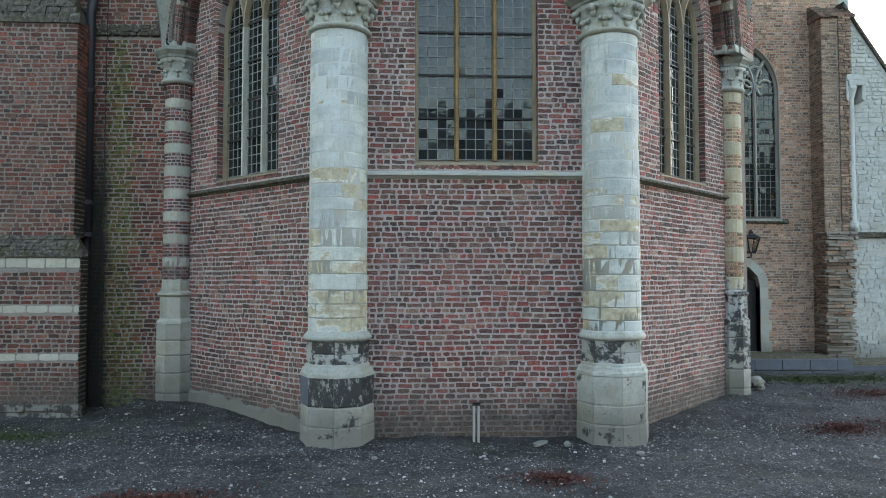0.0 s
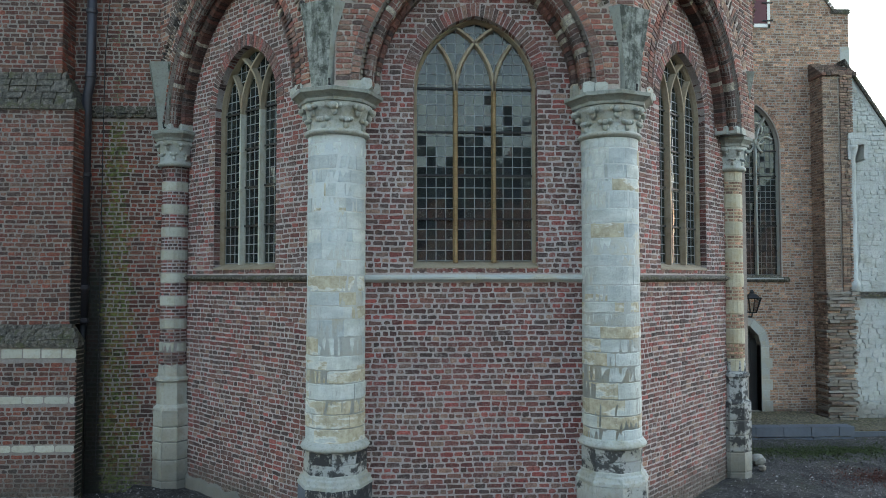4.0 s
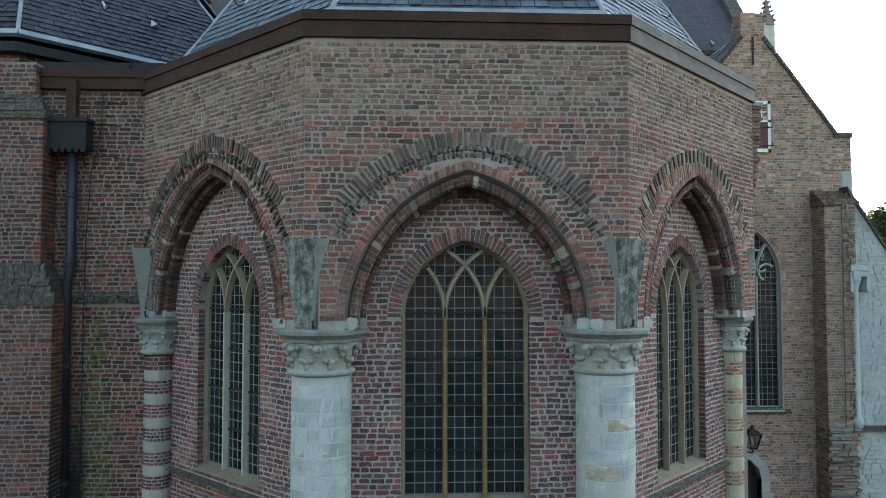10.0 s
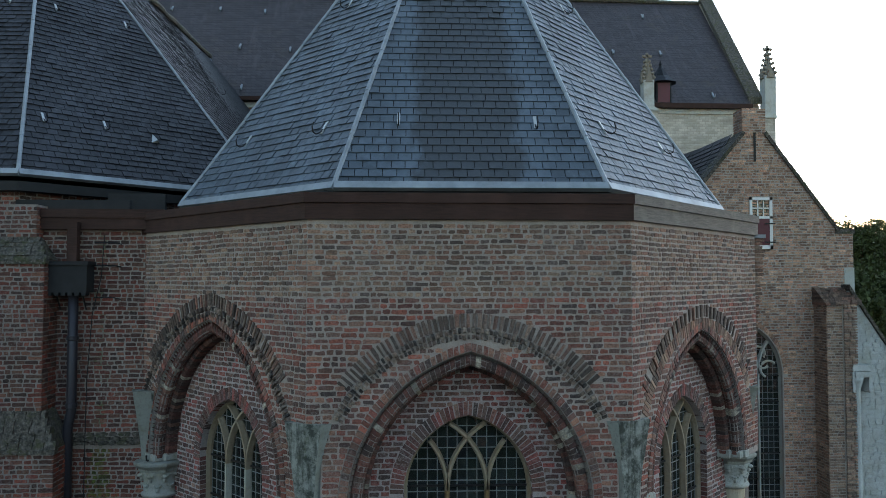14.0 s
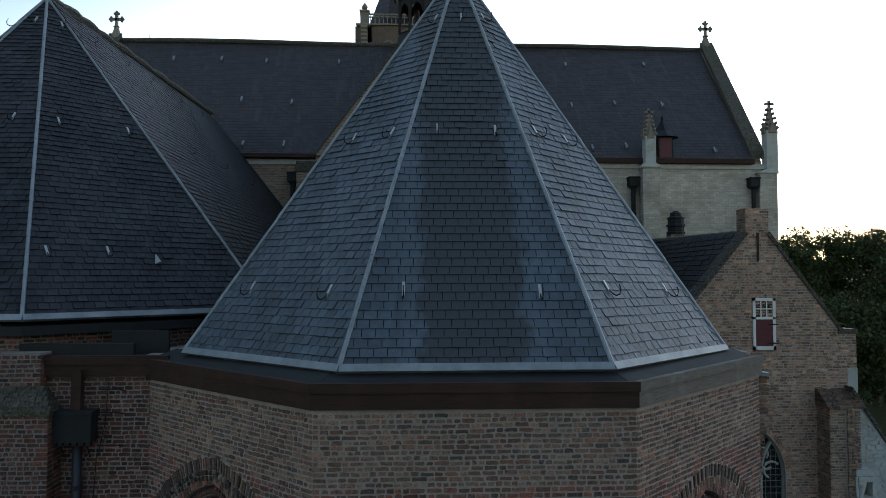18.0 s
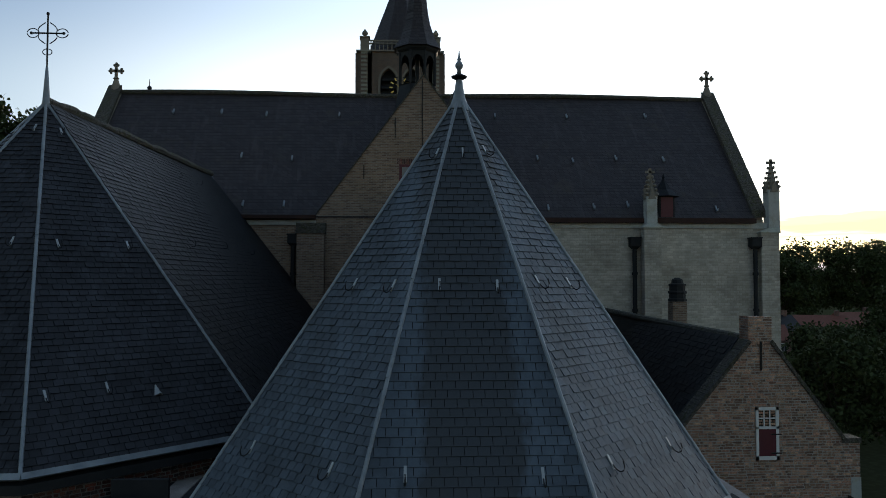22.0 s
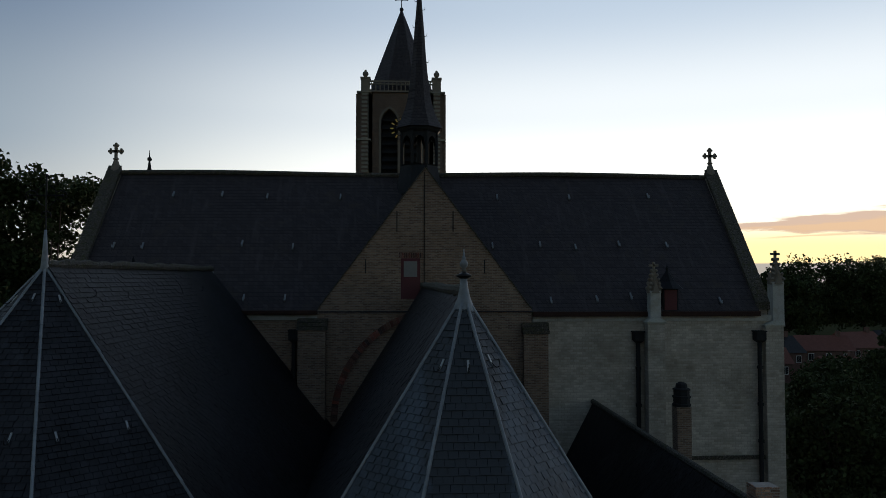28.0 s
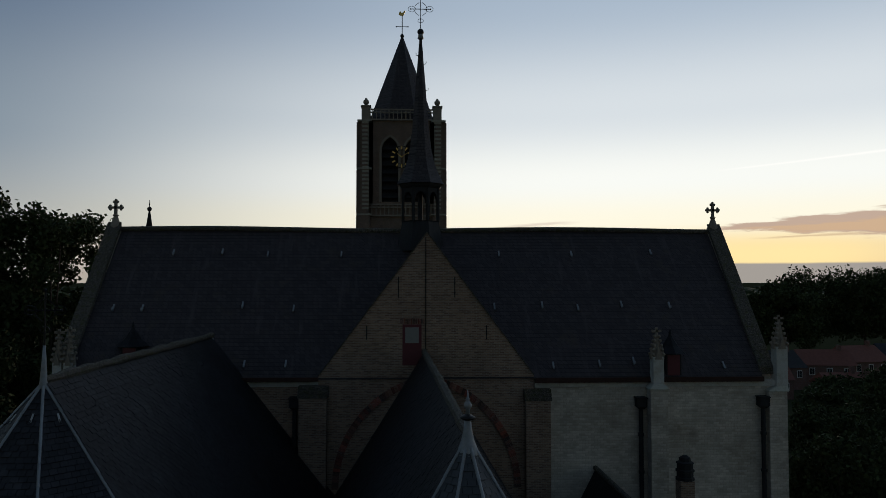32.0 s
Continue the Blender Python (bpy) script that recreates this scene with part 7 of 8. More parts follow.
stone_cross(XL + 0.3, YR, ZR + 0.15, "weathered stone cross on the transept gable")
stone_cross(XR + 0.25, YR, ZR + 0.15, "weathered stone cross on the transept gable")
rod = thing("corner_spirelet", pose(-14.66, 42.4, 0), "slim lead spirelet with ball on the far transept corner", "finial")
s = Soup()
s.turned(0, 0, [(0.22, 17.0), (0.20, 24.0), (0.05, 25.02), (0.12, 25.08), (0.13, 25.15), (0.11, 25.22), (0.03, 25.28), (0.015, 25.65)], 10)
part("finial_body", s, M_GUTTER, rod, smooth=True)

M_PANEL = plain("dull_grey_paint", (0.20, 0.20, 0.20), 0.5, 0, 12, 0.2)
# gable over the choir arch
gab = thing("choir_gable", None, "tall yellow-brown brick gable with old arch scar, red door", "gable")
gx, gz, hw, gt = 0.73, 17.05, 4.62, 23.2
s = Soup()
s.loft([[(gx - hw, yy, 0.0), (gx + hw, yy, 0.0), (gx + hw, yy, gz), (gx, yy, gt), (gx - hw, yy, gz)] for yy in (32.0, 32.6)])
part("wall", s, M_FAR_BRICK, gab)
s = Soup()
s.loft([[(gx - hw, yy, gz), (gx + hw, yy, gz), (gx, yy, gt)] for yy in (32.61, 37.6)])
part("roof", s, M_FAR_SLATE, gab, "slate saddle behind the gable")
for sg in (-1, 1):
    s = Soup()
    n = 24
    for k in range(n):
        f0, f1 = k / n, (k + 1) / n - 0.004
        p = lambda f: (gx + sg * hw * (1 - f), gz + (gt - gz) * f)
        (xa, za), (xb, zb) = p(f0), p(f1)
        s.hull8([(xa, 31.94, za - 0.02), (xb, 31.94, zb - 0.02), (xb, 31.94, zb + 0.06), (xa, 31.94, za + 0.06), (xa, 32.65, za - 0.02), (xb, 32.65, zb - 0.02), (xb, 32.65, zb + 0.06), (xa, 32.65, za + 0.06)])
    part("verge_coping", s, M_OLD, gab, "dark brick verge", kind="stuff")
scar = Arch(3.75, 4.5, 12.3, gx)
s = Soup()
scar.voussoirs(s, [(0.0, 31.92), (0.28, 31.90), (0.28, 32.05), (0.0, 32.05)], 0.14, 0.01)
part("arch_scar", s, M_MIXED, gab, "brick ring of an old arch", kind="stuff")
s = Soup()
s.box(-0.32, 0.5, 31.97, 32.05, 17.5, 19.25)
d = part("gable_door", s, M_REDPAINT, gab, "small dark red door")
s = Soup()
s.box(-0.2, 0.38, 31.93, 31.965, 18.45, 19.12)
part("door_window", s, M_PANEL, d, "pale grey window in the door")
s = Soup()
for k in range(14):
    s.brick(-0.42 + k * 0.075, -0.355 + k * 0.075, 19.27, 19.5, 31.985, 0.03, 0.004)
part("lintel_bricks", s, M_MIXED, gab, kind="stuff")
for x, z0, z1 in ((-0.5, 20.4, 21.3), (1.93, 20.4, 21.3), (-1.85, 18.6, 19.2), (3.3, 18.6, 19.2), (0.68, 17.5, 23.0)):
    s = Soup()
    s.box(x - 0.02, x + 0.02, 31.95, 32.0, z0, z1)
    part("wall_anchor", s, M_IRON, gab, "iron wall anchor")


def pier(x0, x1, y0, z1, mat, label):
    t = thing("transept_buttress", None, label, "buttress", "buttresses of the transept")
    s = Soup()
    s.box(x0, x1, y0, 32.2, 0, z1 - 0.5)
    part("shaft", s, mat, t)
    s = Soup()
    for k in range(3):
        s.box(x0 - 0.05, x1 + 0.05, y0 - 0.05 + 0.1 * k, 32.2, z1 - 0.5 + 0.16 * k, z1 - 0.35 + 0.16 * k)
    part("cap", s, M_OLD, t, "dark weathered cap")


pier(4.95, 6.0, 31.6, 16.5, M_FAR_BRICK, "brick buttress with a dark weathered cap")
pier(-4.65, -3.5, 31.5, 16.7, M_FAR_BRICK, "brick buttress with a dark weathered cap")


def pinnacle(x, y, z0, z1, w, wall_x0, wall_x1, tall):
    t = thing("pinnacle", pose(x, y, 0), "crocketed stone pinnacle on a white stone buttress", "pinnacle", "pinnacles of the transept")
    s = Soup()
    s.box(wall_x0 - x, wall_x1 - x, -0.35, 0.15, 0, z0 - 0.1)
    part("buttress", s, M_FAR_WHITE, t)
    s = Soup()
    a, b = wall_x0 - x - 0.05, wall_x1 - x + 0.05
    s.loft([[(a, -0.40, z0 - 0.1), (b, -0.40, z0 - 0.1), (b, 0.2, z0 - 0.1), (a, 0.2, z0 - 0.1)], [(a, -0.40, z0 - 0.04), (b, -0.40, z0 - 0.04), (b, 0.2, z0 - 0.04), (a, 0.2, z0 - 0.04)], [(-w / 2, -w / 2, z0 + 0.14), (w / 2, -w / 2, z0 + 0.14), (w / 2, w / 2, z0 + 0.14), (-w / 2, w / 2, z0 + 0.14)]])
    part("cap", s, M_CREAM, t, "sloping stone cap")
    zs = z0 + tall
    s = Soup()
    s.box(-w / 2, w / 2, -w / 2, w / 2, z0 + 0.08, zs)
    part("shaft", s, M_WHITE, t)
    s = Soup()
    for k in range(4):
        a = math.pi / 2 * k
        s.loft([[(0.62 * w * math.cos(a) + q * math.sin(a), 0.62 * w * math.sin(a) - q * math.cos(a), z) for q in (-w * 0.35 * f, w * 0.35 * f)] + [(0.4 * w * math.cos(a) + q * math.sin(a), 0.4 * w * math.sin(a) - q * math.cos(a), z) for q in (w * 0.35 * f, -w * 0.35 * f)] for z, f in ((zs - 0.1, 1.0), (zs + 0.4, 0.06))])
    part("gablet_crown", s, M_DARKSTONE, t)
    s = Soup()
    s.turned(0, 0, [(w * 0.55, zs), (0.05, z1 - 0.2)], 8)
    part("spirelet", s, M_DARKSTONE, t)
    n = 5
    for k in range(n):
        f = (k + 0.6) / n
        for q in range(4):
            a = math.pi / 4 + math.pi / 2 * q
            r = w * 0.58 * (1 - f) + 0.09
            s = Soup()
            s.ball((r * math.cos(a), r * math.sin(a), zs + (z1 - 0.3 - zs) * f), 0.075, 4, 6, 1.0, 0.2)
            part("crocket", s, M_DARKSTONE, t)
    s = Soup()
    s.box(-0.05, 0.05, -0.05, 0.05, z1 - 0.35, z1)
    s.box(-0.2, 0.2, -0.05, 0.05, z1 - 0.2, z1 - 0.1)
    part("cross_flower", s, M_DARKSTONE, t)


pinnacle(16.27, 32.1, 16.38, 19.62, 0.50, 15.62, 16.42, 1.85)
pinnacle(10.65, 31.7, 16.55, 19.1, 0.46, 10.26, 11.0, 1.3)

def dormer(x, y, dz=0.0):
    dor = thing("dormer", pose(x, y, dz), "small dormer with a red shutter and a pointed lead roof", "dormer", "dormers of the transept")
    s = Soup()
    s.box(-0.34, 0.34, -0.1, 1.6, 16.95, 18.05)
    part("body", s, M_GUTTER, dor)
    s = Soup()
    s.box(-0.27, 0.27, -0.13, -0.09, 17.1, 17.98)
    part("shutter", s, M_REDPAINT, dor, "dark red shutter")
    s = Soup()
    s.turned(0, 0.3, [(0.72, 18.03), (0.36, 18.35), (0.1, 18.75), (0.05, 18.85), (0.07, 18.92), (0.01, 19.1)], 8)
    part("cap", s, M_SLATE_DARK, dor)


dormer(11.5, 32.12, -0.1)

for x, zt in ((9.98, 16.1), (15.38, 16.1), (-4.85, 16.2)):
    t = thing("rainwater_pipe", pose(x, 31.85, 0), "dark lead rainwater pipe with hopper on the transept wall", "downpipe", "pipes of the transept")
    s = Soup()
    s.turned(0, 0, [(0.14, zt - 0.52), (0.30, zt - 0.40), (0.30, zt - 0.06), (0.34, zt - 0.05), (0.34, zt)], 4, radians(45))
    part("hopper", s, M_GUTTER, t)
    s = Soup()
    s.tube([(0, 0, zt - 0.5), (0, 0, 8.0)], 0.10, 8)
    part("pipe", s, M_GUTTER, t)
    for z in (14.5, 12.9, 11.3):
        s = Soup()
        s.turned(0, 0, [(0.13, z - 0.06), (0.13, z + 0.06)], 10)
        part("collar", s, M_GUTTER, t)
s = Soup()
s.box(11.1, 16.65, 31.98, 32.12, 10.48, 10.64)
part("ledge", s, M_OLD, tr, "dark string ledge on the stone wall")
hook_rng = random.Random(31)
slope = Vector((0, YR - YE, ZR - ZE)).normalized()
for f, xs in ((0.06, (-13.2, -11.4, -9.2, -7.0, -5.2, 6.2, 8.3, 9.9, 14.0)), (0.42, (-13.6, -12.0, -7.6, -5.2, 3.9, 6.0, 7.9, 9.8, 12.4)), (0.80, (-11.6, -9.0, -7.0, -3.4, 4.6, 8.1, 12.0))):
    for x in xs:
        x += hook_rng.uniform(-0.2, 0.2)
        o = Vector((x, YE, ZE)).lerp(Vector((x, YR, ZR)), f + hook_rng.uniform(-0.015, 0.015)) + Vector((0, -0.03, 0.03))
        s = Soup()
        a, b = o, o + slope * 0.36
        w, up = Vector((0.035, 0, 0)), Vector((0, -0.05, 0.05))
        s.hull8([a - w + up, a + w + up, b + w + up, b - w + up, a - w, a + w, b + w, b - w])
        s.tube([a + up, a + up * 2.2 - slope * 0.06, a + up * 3.0 + slope * 0.04], 0.018, 5)
        part("roof_hook", s, M_LEAD, tr, "small pale roof hook")
# two small pinnacles and a dormer at the far end of the transept
pinnacle(-14.70, 32.0, 16.9, 19.1, 0.36, -15.05, -14.45, 0.8)
pinnacle(-14.20, 31.9, 16.9, 19.2, 0.36, -14.42, -13.95, 0.8)
dormer(-12.05, 32.75, 0.25)
# ---- ridge turret ----
tur = thing("ridge_turret", pose(0.54, 37.5, 0), "slender slate-clad ridge turret with open lantern and concave spire", "turret")
s = Soup()
s.turned(0, 0, [(1.3, 22.6), (1.08, 23.6), (1.0, 24.05), (1.04, 24.1)], 8, radians(22.5))
part("base", s, M_SLATE_DARK, tur, "slate-clad octagonal foot")
for q in range(8):
    a = radians(22.5 + 45 * q)
    s = Soup()
    s.tube([(0.95 * math.cos(a), 0.95 * math.sin(a), 24.05), (0.95 * math.cos(a), 0.95 * math.sin(a), 25.8)], 0.085, 6)
    part("post", s, M_GUTTER, tur, "dark lantern post")
    b = radians(45 * q)
    ar = Arch(0.26, 0.36, 25.2)
    s = Soup()
    slab(s, -0.37, 0.37, 25.15, 25.8, -0.03, 0.03, ar)
    o = part("arch_board", s, M_GUTTER, tur, "pointed arch board")
    o.matrix_local = pose(0.88 * math.cos(b), 0.88 * math.sin(b), 0, 0, 0, math.degrees(b) + 90)
s = Soup()
s.turned(0, 0, [(1.02, 25.75), (1.12, 25.85), (1.16, 25.98), (1.0, 26.0)], 8, radians(22.5))
part("cornice", s, M_GUTTER, tur)
s = Soup()
s.turned(0, 0, [(0.13, 24.1), (0.13, 25.8)], 8)
part("king_post", s, M_GUTTER, tur)
s = Soup()
prof = [(1.28, 25.97), (1.05, 26.35), (0.86, 26.77), (0.70, 27.25), (0.58, 27.85), (0.45, 28.9), (0.36, 29.9), (0.28, 31.0), (0.18, 32.1), (0.11, 33.0), (0.055, 33.7)]
s.turned(0, 0, prof, 8, radians(22.5))
part("spire", s, M_FAR_SLATE, tur, "concave octagonal slate spire")
for k in range(9):
    s = Soup()
    z = 29.5 + 0.45 * k
    r = 0.42 - (z - 29.4) * 0.085
    a = 0.4 + k * 2.1
    s.tube([(r * math.cos(a), r * math.sin(a), z), ((r + 0.13) * math.cos(a), (r + 0.13) * math.sin(a), z + 0.05), ((r + 0.14) * math.cos(a), (r + 0.14) * math.sin(a), z + 0.16)], 0.018, 5)
    part("spire_hook", s, M_IRON, tur)
s = Soup()
s.ball((0, 0, 33.85), 0.17, 6, 10)
part("ball", s, M_IRON, tur)
wrought_cross("turret_cross", 0.54, 37.5, 33.8, 1.15, "black wrought iron cross on the turret spire", 0.15)

# ---- west tower ----
tow = thing("church_tower", pose(-0.70, 76.2, 0), "square dark brick church tower with galleries and slate spire", "tower")
W = 3.62
s = Soup()
ta, tb = Arch(0.82, 1.3, 33.9, -1.15), Arch(0.82, 1.3, 33.9, 1.15)
s.box(-W, W, -W, W, 0, 28.6)
for q in range(4):
    t = Soup()
    slab(t, -W, 0, 28.6, 37.0, -W, -W + 0.8, ta, 0.0, 28.8)
    slab(t, 0, W, 28.6, 37.0, -W, -W + 0.8, tb, 0.0, 28.8)
    o = part("belfry_wall", t, M_FAR_DARK, tow)
    o.matrix_local = pose(0, 0, 0, 0, 0, 90 * q)
    for ar in (ta, tb):
        t = Soup()
        for k in range(7):
            z = 29.3 + 0.8 * k
            t.hull8([(ar.cx - 0.8, -W + 0.25, z), (ar.cx + 0.8, -W + 0.25, z), (ar.cx + 0.8, -W + 0.7, z + 0.45), (ar.cx - 0.8, -W + 0.7, z + 0.45), (ar.cx - 0.8, -W + 0.25, z - 0.08), (ar.cx + 0.8, -W + 0.25, z - 0.08), (ar.cx + 0.8, -W + 0.7, z + 0.37), (ar.cx - 0.8, -W + 0.7, z + 0.37)])
        t.box(ar.cx - 0.85, ar.cx + 0.85, -W + 0.75, -W + 0.8, 28.7, 35.4)
        o = part("louvres", t, M_GUTTER, tow, "dark sound louvres", kind="stuff")
        o.matrix_local = pose(0, 0, 0, 0, 0, 90 * q)
        t = Soup()
        ar.sweep(t, [(0.0, -W - 0.06), (0.22, -W - 0.1), (0.22, -W + 0.05), (0.0, -W + 0.05)], foot=28.8)
        o = part("belfry_arch", t, M_DARKSTONE, tow, "stone arch of the belfry opening")
        o.matrix_local = pose(0, 0, 0, 0, 0, 90 * q)
part("shaft", s, M_FAR_DARK, tow)
for sx in (-1, 1):
    for sy in (-1, 1):
        s = Soup()
        for w, z0, z1 in ((0.95, 0, 27.4), (0.75, 27.5, 31.9), (0.62, 32.0, 36.6)):
            s.box(sx * W - w * 0.55, sx * W + w * 0.55, sy * (W + 0.3) - 0.5, sy * (W + 0.3) + 0.5, z0, z1)
            s.box(sx * (W + 0.3) - 0.5, sx * (W + 0.3) + 0.5, sy * W - w * 0.55, sy * W + w * 0.55, z0, z1)
        part("corner_buttress", s, M_FAR_DARK, tow, "stepped corner buttress")
        s = Soup()
        for z0 in (27.4, 31.9, 36.6):
            s.box(sx * W - 0.7, sx * W + 0.7, sy * W - 0.9, sy * W + 0.9, z0, z0 + 0.16)
        for k in range(22):
            z0 = 28.0 + 0.4 * k
            s.box(sx * (W - 0.1) - 0.33, sx * (W - 0.1) + 0.33, sy * (W + 0.34) - 0.5, sy * (W + 0.34) + 0.5, z0, z0 + 0.2)
        part("quoins", s, M_BAND, tow, "alternating stone quoins")
        s = Soup()
        s.box(sx * (W - 0.1) - 0.42, sx * (W - 0.1) + 0.42, sy * (W - 0.1) - 0.42, sy * (W - 0.1) + 0.42, 36.6, 38.15)
        s.box(sx * (W - 0.1) - 0.5, sx * (W - 0.1) + 0.5, sy * (W - 0.1) - 0.5, sy * (W - 0.1) + 0.5, 38.15, 38.3)
        s.ball((sx * (W - 0.1), sy * (W - 0.1), 38.7), 0.3, 6, 10)
        s.ball((sx * (W - 0.1), sy * (W - 0.1), 39.0), 0.13, 5, 8)
        part("corner_post", s, M_DARKSTONE, tow, "stone post with a ball")
for z0, z1 in ((27.5, 28.6), (37.0, 38.0)):
    for q in range(4):
        t = Soup()
        t.box(-W, W, -W - 0.22, -W + 0.05, z0 - 0.15, z0)
        t.box(-W, W, -W - 0.2, -W - 0.05, z1 - 0.14, z1)
        for k in range(17):
            u = -W + 0.3 + k * (2 * W - 0.6) / 16
            t.box(u - 0.05, u + 0.05, -W - 0.18, -W - 0.07, z0, z1 - 0.14)
            if k < 16:
                v = u + (W - 0.3) / 16
                t.turned(v, -W - 0.125, [(0.16, z1 - 0.42), (0.17, z1 - 0.36), (0.16, z1 - 0.3)], 8)
        o = part("gallery", t, M_DARKSTONE, tow, "open stone gallery")
        o.matrix_local = pose(0, 0, 0, 0, 0, 90 * q)
s = Soup()
s.turned(0, 0, [(3.6, 37.0), (3.45, 37.6), (2.5, 40.2), (1.2, 43.6), (0.12, 46.4)], 8, radians(22.5))
part("spire", s, M_FAR_SLATE, tow, "octagonal slate spire")
s = Soup()
s.box(-W + 0.2, W - 0.2, -W + 0.2, W - 0.2, 36.9, 37.05)
part("deck", s, M_GUTTER, tow)
clock = thing("tower_clock", pose(-0.70, 76.2 - W - 0.3, 33.2), "round open clock dial with gilded marks on the tower", "clock")
s = Soup()
for r in (0.72, 1.08):
    s.tube([(r * math.cos(q * math.pi / 18), 0, r * math.sin(q * math.pi / 18)) for q in range(37)], 0.03, 5)
part("dial_rings", s, M_IRON, clock)
for q in range(12):
    a = q * math.pi / 6
    s = Soup()
    s.hull8([((r * math.cos(a) + o * math.sin(a)), y, (r * math.sin(a) - o * math.cos(a))) for y in (-0.03, 0.03) for r, o in ((0.74, -0.06), (1.05, -0.06), (1.05, 0.06), (0.74, 0.06))])
    part("hour_mark", s, M_GOLD, clock, "gilded hour mark")
for a, r in ((0.6, 0.85), (2.5, 0.6)):
    s = Soup()
    s.tube([(0, -0.06, 0), (r * math.cos(a), -0.06, r * math.sin(a))], [0.06, 0.02], 5)
    part("clock_pointer", s, M_GOLD, clock)
vane = thing("weather_vane", pose(-0.70, 76.2, 46.3), "gilded weathercock on an iron cross on the tower spire", "weather vane")
s = Soup()
s.tube([(0, 0, 0), (0, 0, 2.4)], 0.05, 6)
s.tube([(-0.6, 0, 1.25), (0.6, 0, 1.25)], 0.035, 5)
s.ball((0, 0, 0.25), 0.22, 6, 9)
for c in ((-0.6, 1.25), (0.6, 1.25)):
    s.ball((c[0], 0, c[1]), 0.08, 4, 6)
part("rod", s, M_IRON, vane)
s = Soup()
s.loft([[(x, y, z) for x, z in ((-0.32, 2.75), (-0.36, 2.5), (-0.1, 2.4), (0.12, 2.42), (0.2, 2.6), (0.32, 2.85), (0.2, 2.95), (0.08, 2.75), (-0.12, 2.72), (-0.2, 2.9))] for y in (-0.03, 0.03)])
part("weathercock", s, M_GOLD, vane)
nave = thing("nave", None, "long slate-roofed nave behind the transept", "church nave")
s = Soup()
s.box(-7, 6.5, 43, 72, 0, 15.5)
part("wall", s, M_FAR_BRICK, nave)
s = Soup()
s.loft([[(-7.3, y, 15.5), (6.8, y, 15.5), (-0.2, y, 23.2)] for y in (38.5, 72.2)])
part("roof", s, M_FAR_SLATE, nave)


# ---- trees, far houses ----
def tree(x, y, h, r, n, leaf, label, seed):
    g = random.Random(seed)
    t = thing("tree", pose(x, y, 0), label, "tree", "trees round the church")
    s = Soup()
    s.tube([(0, 0, -0.3), (0.1, 0.05, h * 0.2), (0.0, 0.1, h * 0.42), (0.1, 0, h * 0.7)], [0.45, 0.36, 0.26, 0.1], 8)
    part("trunk", s, M_BARK, t)
    s = Soup()
    clumps = []
    for _ in range(110):
        a, e, q = g.uniform(0, 6.283), g.uniform(-0.55, 1.0), g.random() ** 0.4
        clumps.append((q * r * math.cos(a) * math.sqrt(max(0.05, 1 - e * e * 0.8)), q * r * math.sin(a) * math.sqrt(max(0.05, 1 - e * e * 0.8)), h * 0.56 + e * h * 0.42 * (0.75 + 0.25 * q), g.uniform(0.16, 0.34) * r))
    for c in clumps[:20]:
        s.tube([(0.05, 0.03, h * 0.3), (c[0] * 0.5, c[1] * 0.5, h * 0.3 + (c[2] - h * 0.3) * 0.6), c[:3]], [0.13, 0.08, 0.03], 5)
    part("branching", s, M_BARK, t, "bare limbs inside the crown")
    s = Soup()
    for _ in range(n):
        c = clumps[g.randrange(len(clumps))]
        d = Vector((g.gauss(0, 1), g.gauss(0, 1), g.gauss(0, 0.8)))
        p = Vector(c[:3]) + d.normalized() * c[3] * (g.random() ** 0.45)
        u = Vector((g.gauss(0, 1), g.gauss(0, 1), g.gauss(0, 1))).normalized() * leaf * g.uniform(0.6, 1.3)
        v = u.cross(Vector((g.gauss(0, 1), g.gauss(0, 1), g.gauss(0, 1)))).normalized() * leaf * g.uniform(0.35, 0.7)
        s.v.extend(tuple(q) for q in (p - u, p + v, p + u, p - v))
        k = len(s.v) - 4
        s.f.append((k, k + 1, k + 2, k + 3))
        s.m.append(0)
    part("crown", s, M_LEAF, t, "uneven leafy crown", kind="stuff")


for k, (x, y, h, r) in enumerate(((-26.8, 57, 27.0, 5.4), (-33, 54, 27.5, 6.2), (-30, 46, 20, 5.5), (-38, 60, 27, 6.5), (88, 170, 20.0, 8.5), (99, 178, 22.6, 9.5), (112, 176, 23.2, 9.5), (126, 182, 24.0, 10.0), (80, 172, 17.5, 7.5), (140, 190, 23, 10), (46.4, 67, 14.6, 3.0), (48, 80, 8.6, 5.0), (57, 84, 8.2, 5.5), (66, 92, 7.6, 6.0), (36, 62, 10.0, 4.6), (43, 66, 9.6, 5.0), (31, 52, 10.0, 4.0), (74, 108, 6.6, 6.0), (63, 104, 6.4, 5.0), (84, 118, 6.2, 5.5))):
    tree(x, y, h, r, 32000 if x < 0 else 12000, 0.42 if y > 150 else 0.30 if y > 75 else 0.2, "tall dark leafy tree beyond the church", 100 + k)


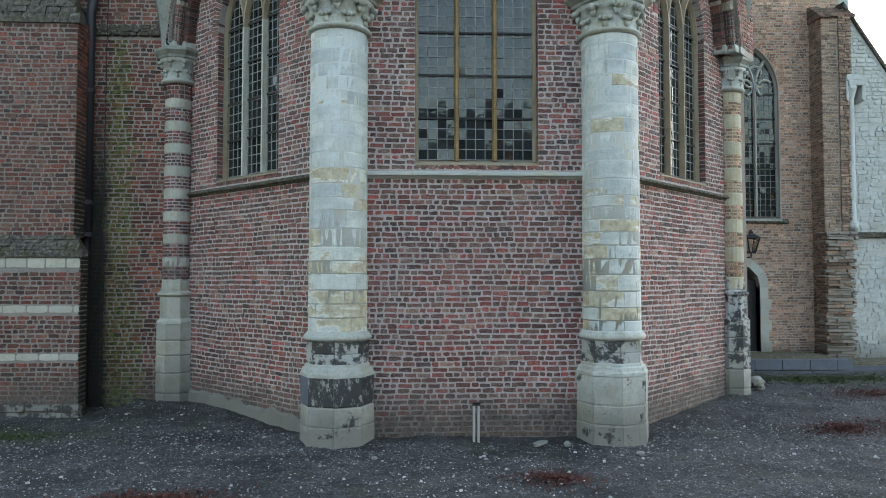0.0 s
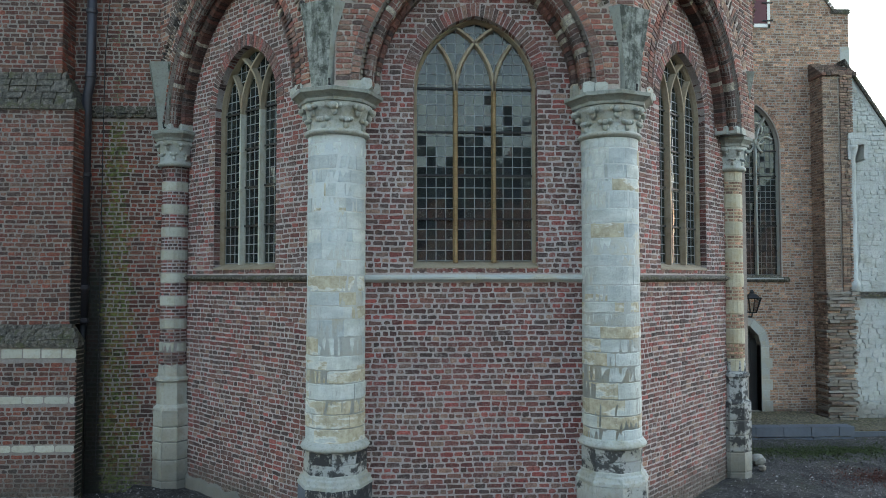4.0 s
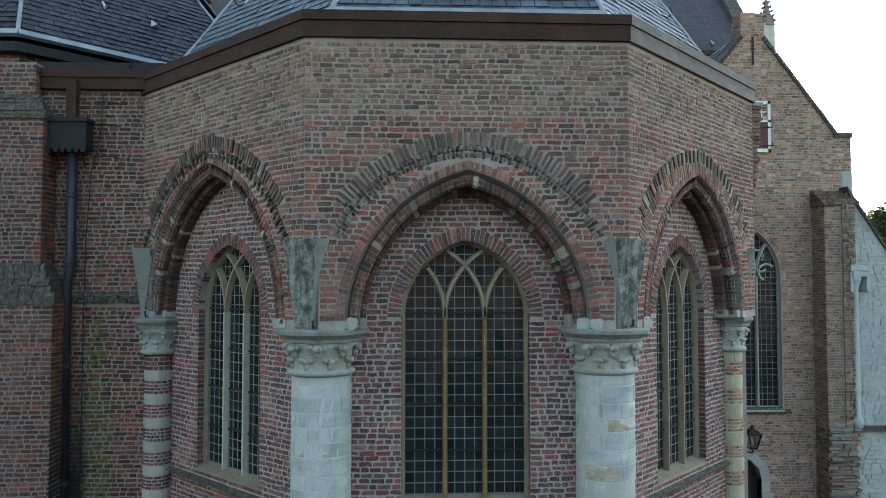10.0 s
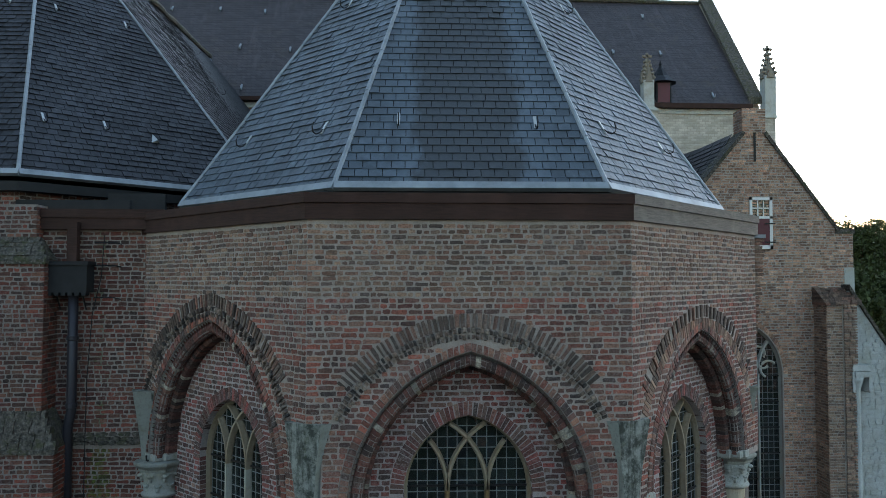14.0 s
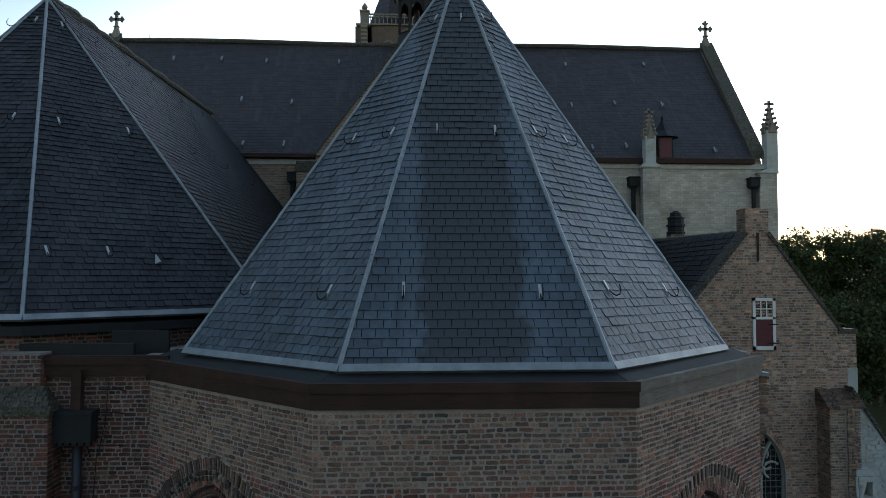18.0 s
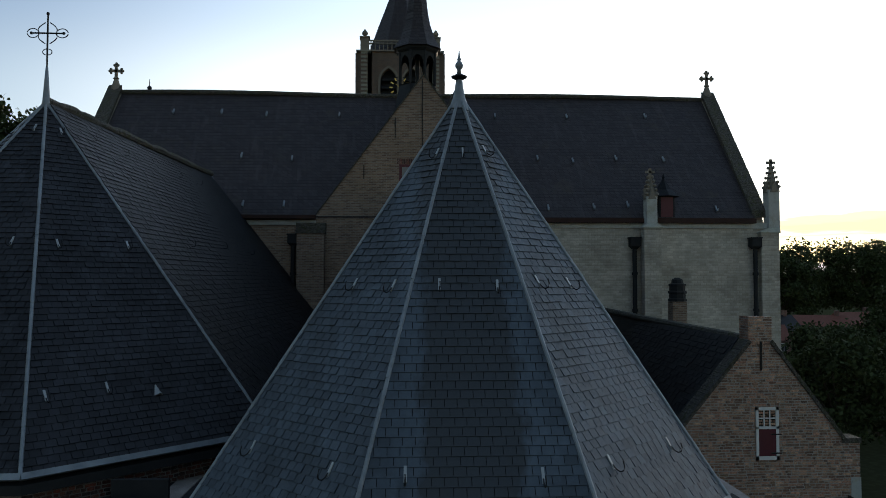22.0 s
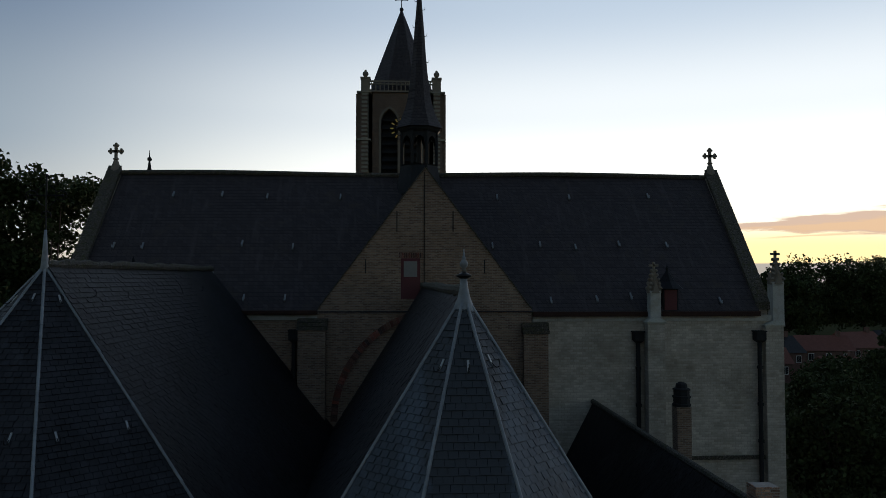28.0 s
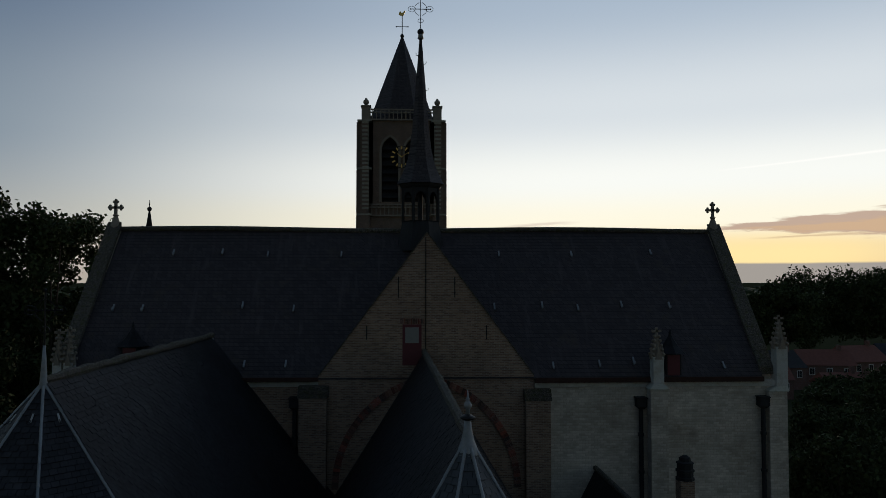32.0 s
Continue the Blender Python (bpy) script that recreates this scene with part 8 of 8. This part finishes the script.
def house(x, y, w, d, hw, hr, seed, face=0):
    g = random.Random(seed)
    t = thing("house", pose(x, y, 0, 0, 0, face + g.uniform(-12, 12) * (0 if face else 1)), "small brick house with a red tiled roof and white windows", "house", "houses round the church")
    s = Soup()
    s.box(-w / 2, w / 2, 0, d, 0, hw)
    part("wall", s, M_FAR_RED, t)
    s = Soup()
    s.loft([[(xx, -0.4, hw), (xx, d + 0.4, hw), (xx, d / 2, hr)] for xx in (-w / 2 - 0.2, w / 2 + 0.2)])
    part("roof", s, M_TILE if seed % 3 and not face else M_SLATE_DARK, t, "tiled saddle roof")
    for k in range(3):
        u = -w / 2 + w * (k + 0.5) / 3
        s = Soup()
        s.box(u - 0.55, u + 0.55, -0.06, 0.05, hw - 1.9, hw - 0.5)
        wn = part("window", s, M_WHITEPAINT, t, "white framed window")
        s = Soup()
        s.box(u - 0.45, u - 0.03, -0.09, -0.062, hw - 1.8, hw - 0.6)
        s.box(u + 0.03, u + 0.45, -0.09, -0.062, hw - 1.8, hw - 0.6)
        part("pane", s, M_GUTTER, wn)
    s = Soup()
    s.box(w * 0.3, w * 0.3 + 0.7, d / 2 - 0.4, d / 2 + 0.4, hr - 0.8, hr + 0.9)
    part("chimney", s, M_FAR_RED, t)


for k, (x, y, w, d, hw, hr) in enumerate(((72, 138, 9, 8, 4.2, 7.2), (83, 142, 10, 8, 4.2, 7.0), (94, 146, 9, 8, 4.4, 7.4), (105, 150, 10, 8, 4.4, 7.4), (64, 128, 8, 7, 3.4, 6.0), (76, 124, 7, 6, 2.8, 4.8))):
    house(x, y, w, d, hw, hr, k)

# terrace of houses across the open ground behind the church's east end
for k in range(9):
    house(-36 + 9.2 * k, -34 - (k % 3) * 0.8, 9, 9, 8.6 + 0.6 * (k % 2), 14.0 + 0.8 * (k % 3), 20 + k, 180)
# far woods on the horizon
s = Soup()
g = random.Random(5)
for k in range(900):
    a = radians(g.uniform(-75, 75))
    d = g.uniform(600, 1500)
    c = (d * math.sin(a), d * math.cos(a), 0)
    w, h = g.uniform(8, 26), g.uniform(5, 12)
    s.loft([[(c[0] + w * f * math.cos(t * 1.05), c[1] + w * f * math.sin(t * 1.05), z) for t in range(6)] for f, z in ((1.0, 0), (1.05, h * 0.4), (0.7, h * 0.8), (0.15, h))])
thing("far_woods", None, "low dark woods and hedges on the horizon", "woods", kind="stuff", soup=s, material=M_LEAF)

# ---- small things on the ground ----
post = thing("ground_post", pose(0.93, 9.95, 0), "short grey galvanised steel post against the wall foot", "post")
s = Soup()
s.box(-0.045, -0.015, -0.03, 0.03, -0.1, 0.50)
s.box(0.015, 0.045, -0.03, 0.03, -0.1, 0.50)
part("channel", s, M_POST, post)
s = Soup()
s.box(-0.05, 0.05, -0.035, 0.035, 0.50, 0.54)
part("cap", s, M_IRON, post, "dark cap")


def rock(name, x, y, sx, sy, sz, mat, label):
    s = Soup()
    s.ball((0, 0, sz * 0.5), 0.5, 6, 9, 1.0, 0.18)
    s.v = [(a * sx, b * sy, sz * 0.5 + (c - sz * 0.5) * sz) for a, b, c in s.v]
    thing(name, pose(x, y, ground_z(x, y), 0, 0, rng.uniform(0, 90)), label, "stone", "loose stones on the ground", soup=s, material=mat, smooth=False)


rock("loose_stone", 1.78, 9.85, 0.34, 0.14, 0.07, M_STONE, "flat broken piece of white stone on the gravel")
rock("loose_stone", 2.12, 9.75, 0.10, 0.09, 0.09, M_STONE, "small pale stone on the gravel")
rock("loose_stone", 2.95, 9.25, 0.13, 0.10, 0.06, M_STONE, "small pale stone by the column plinth")
rock("loose_stone", 6.55, 13.6, 0.30, 0.26, 0.22, M_STONE, "rounded pale stone on the grass")
rock("loose_stone", 6.45, 13.2, 0.16, 0.14, 0.12, M_STONE, "small pale stone on the grass")
rock("loose_stone", -0.4, 9.1, 0.08, 0.07, 0.05, M_STONE, "small pale stone on the gravel")
s = Soup()
for _ in range(46000):
    x, y = rng.uniform(-9, 13), 10.8 - abs(rng.gauss(0, 3.0)) + rng.uniform(0, 5) * (1 if rng.random() < 0.5 else 0)
    if y > 15.5 or y < 2.5:
        continue
    if y > 9.9 and -4.2 + (y - 9.9) * -1 < x - 0 < 6.2 and (abs(x - 0.97) < 2.0 + (y - 9.9)):
        continue
    r = rng.uniform(0.004, 0.012) * (2.2 if rng.random() < 0.06 else 1)
    z = ground_z(x, y)
    a = rng.uniform(0, 6)
    s.loft([[(x + r * f * math.cos(a + t * 1.257), y + r * f * math.sin(a + t * 1.257), z + hh * r) for t in range(5)] for f, hh in ((1.0, -0.2), (0.9, 0.6), (0.3, 0.9))])
thing("gravel", None, "scattered grey gravel stones", "gravel", kind="stuff", soup=s, material=M_PEBBLE)
for nm, cx, cy, rx, ry, n, mat, lab in (("dry_leaves", 1.62, 8.1, 0.55, 0.36, 1400, M_RUST, "patch of dry red-brown leaves on the gravel"), ("dry_leaves", -2.6, 7.6, 1.0, 0.3, 2200, M_RUST, "drift of dry red-brown leaves on dark soil"),
                                        ("dry_weeds", 8.6, 12.6, 1.3, 0.6, 4500, M_RUST, "patch of withered red-brown weeds"), ("dry_weeds", 6.3, 10.4, 0.7, 0.4, 2500, M_RUST, "small patch of withered red-brown weeds"), ("dry_weeds", 7.6, 10.6, 0.9, 0.4, 3000, M_RUST, "patch of withered red-brown weeds on the gravel"),
                                        ("moss_tufts", 8.6, 14.6, 3.4, 0.9, 14000, M_LEAF, "thin grass and moss before the terrace"), ("moss_patch", -6.0, 10.6, 1.8, 0.8, 7000, M_LEAF, "thin moss and grass by the buttress")):
    s = Soup()
    for _ in range(n):
        a, q = rng.uniform(0, 6.28), abs(rng.gauss(0, 0.55))
        x, y = cx + rx * q * math.cos(a), cy + ry * q * math.sin(a)
        z = ground_z(x, y)
        l, b = rng.uniform(0.02, 0.05), rng.uniform(0, 6.28)
        up = rng.uniform(0.1, 0.9) * l
        s.face([(x - l * 0.3 * math.cos(b), y - l * 0.3 * math.sin(b), z), (x + l * 0.3 * math.cos(b), y + l * 0.3 * math.sin(b), z), (x + l * math.cos(b + 1.4), y + l * math.sin(b + 1.4), z + up)])
    thing(nm, None, lab, "leaves", kind="stuff", soup=s, material=mat)
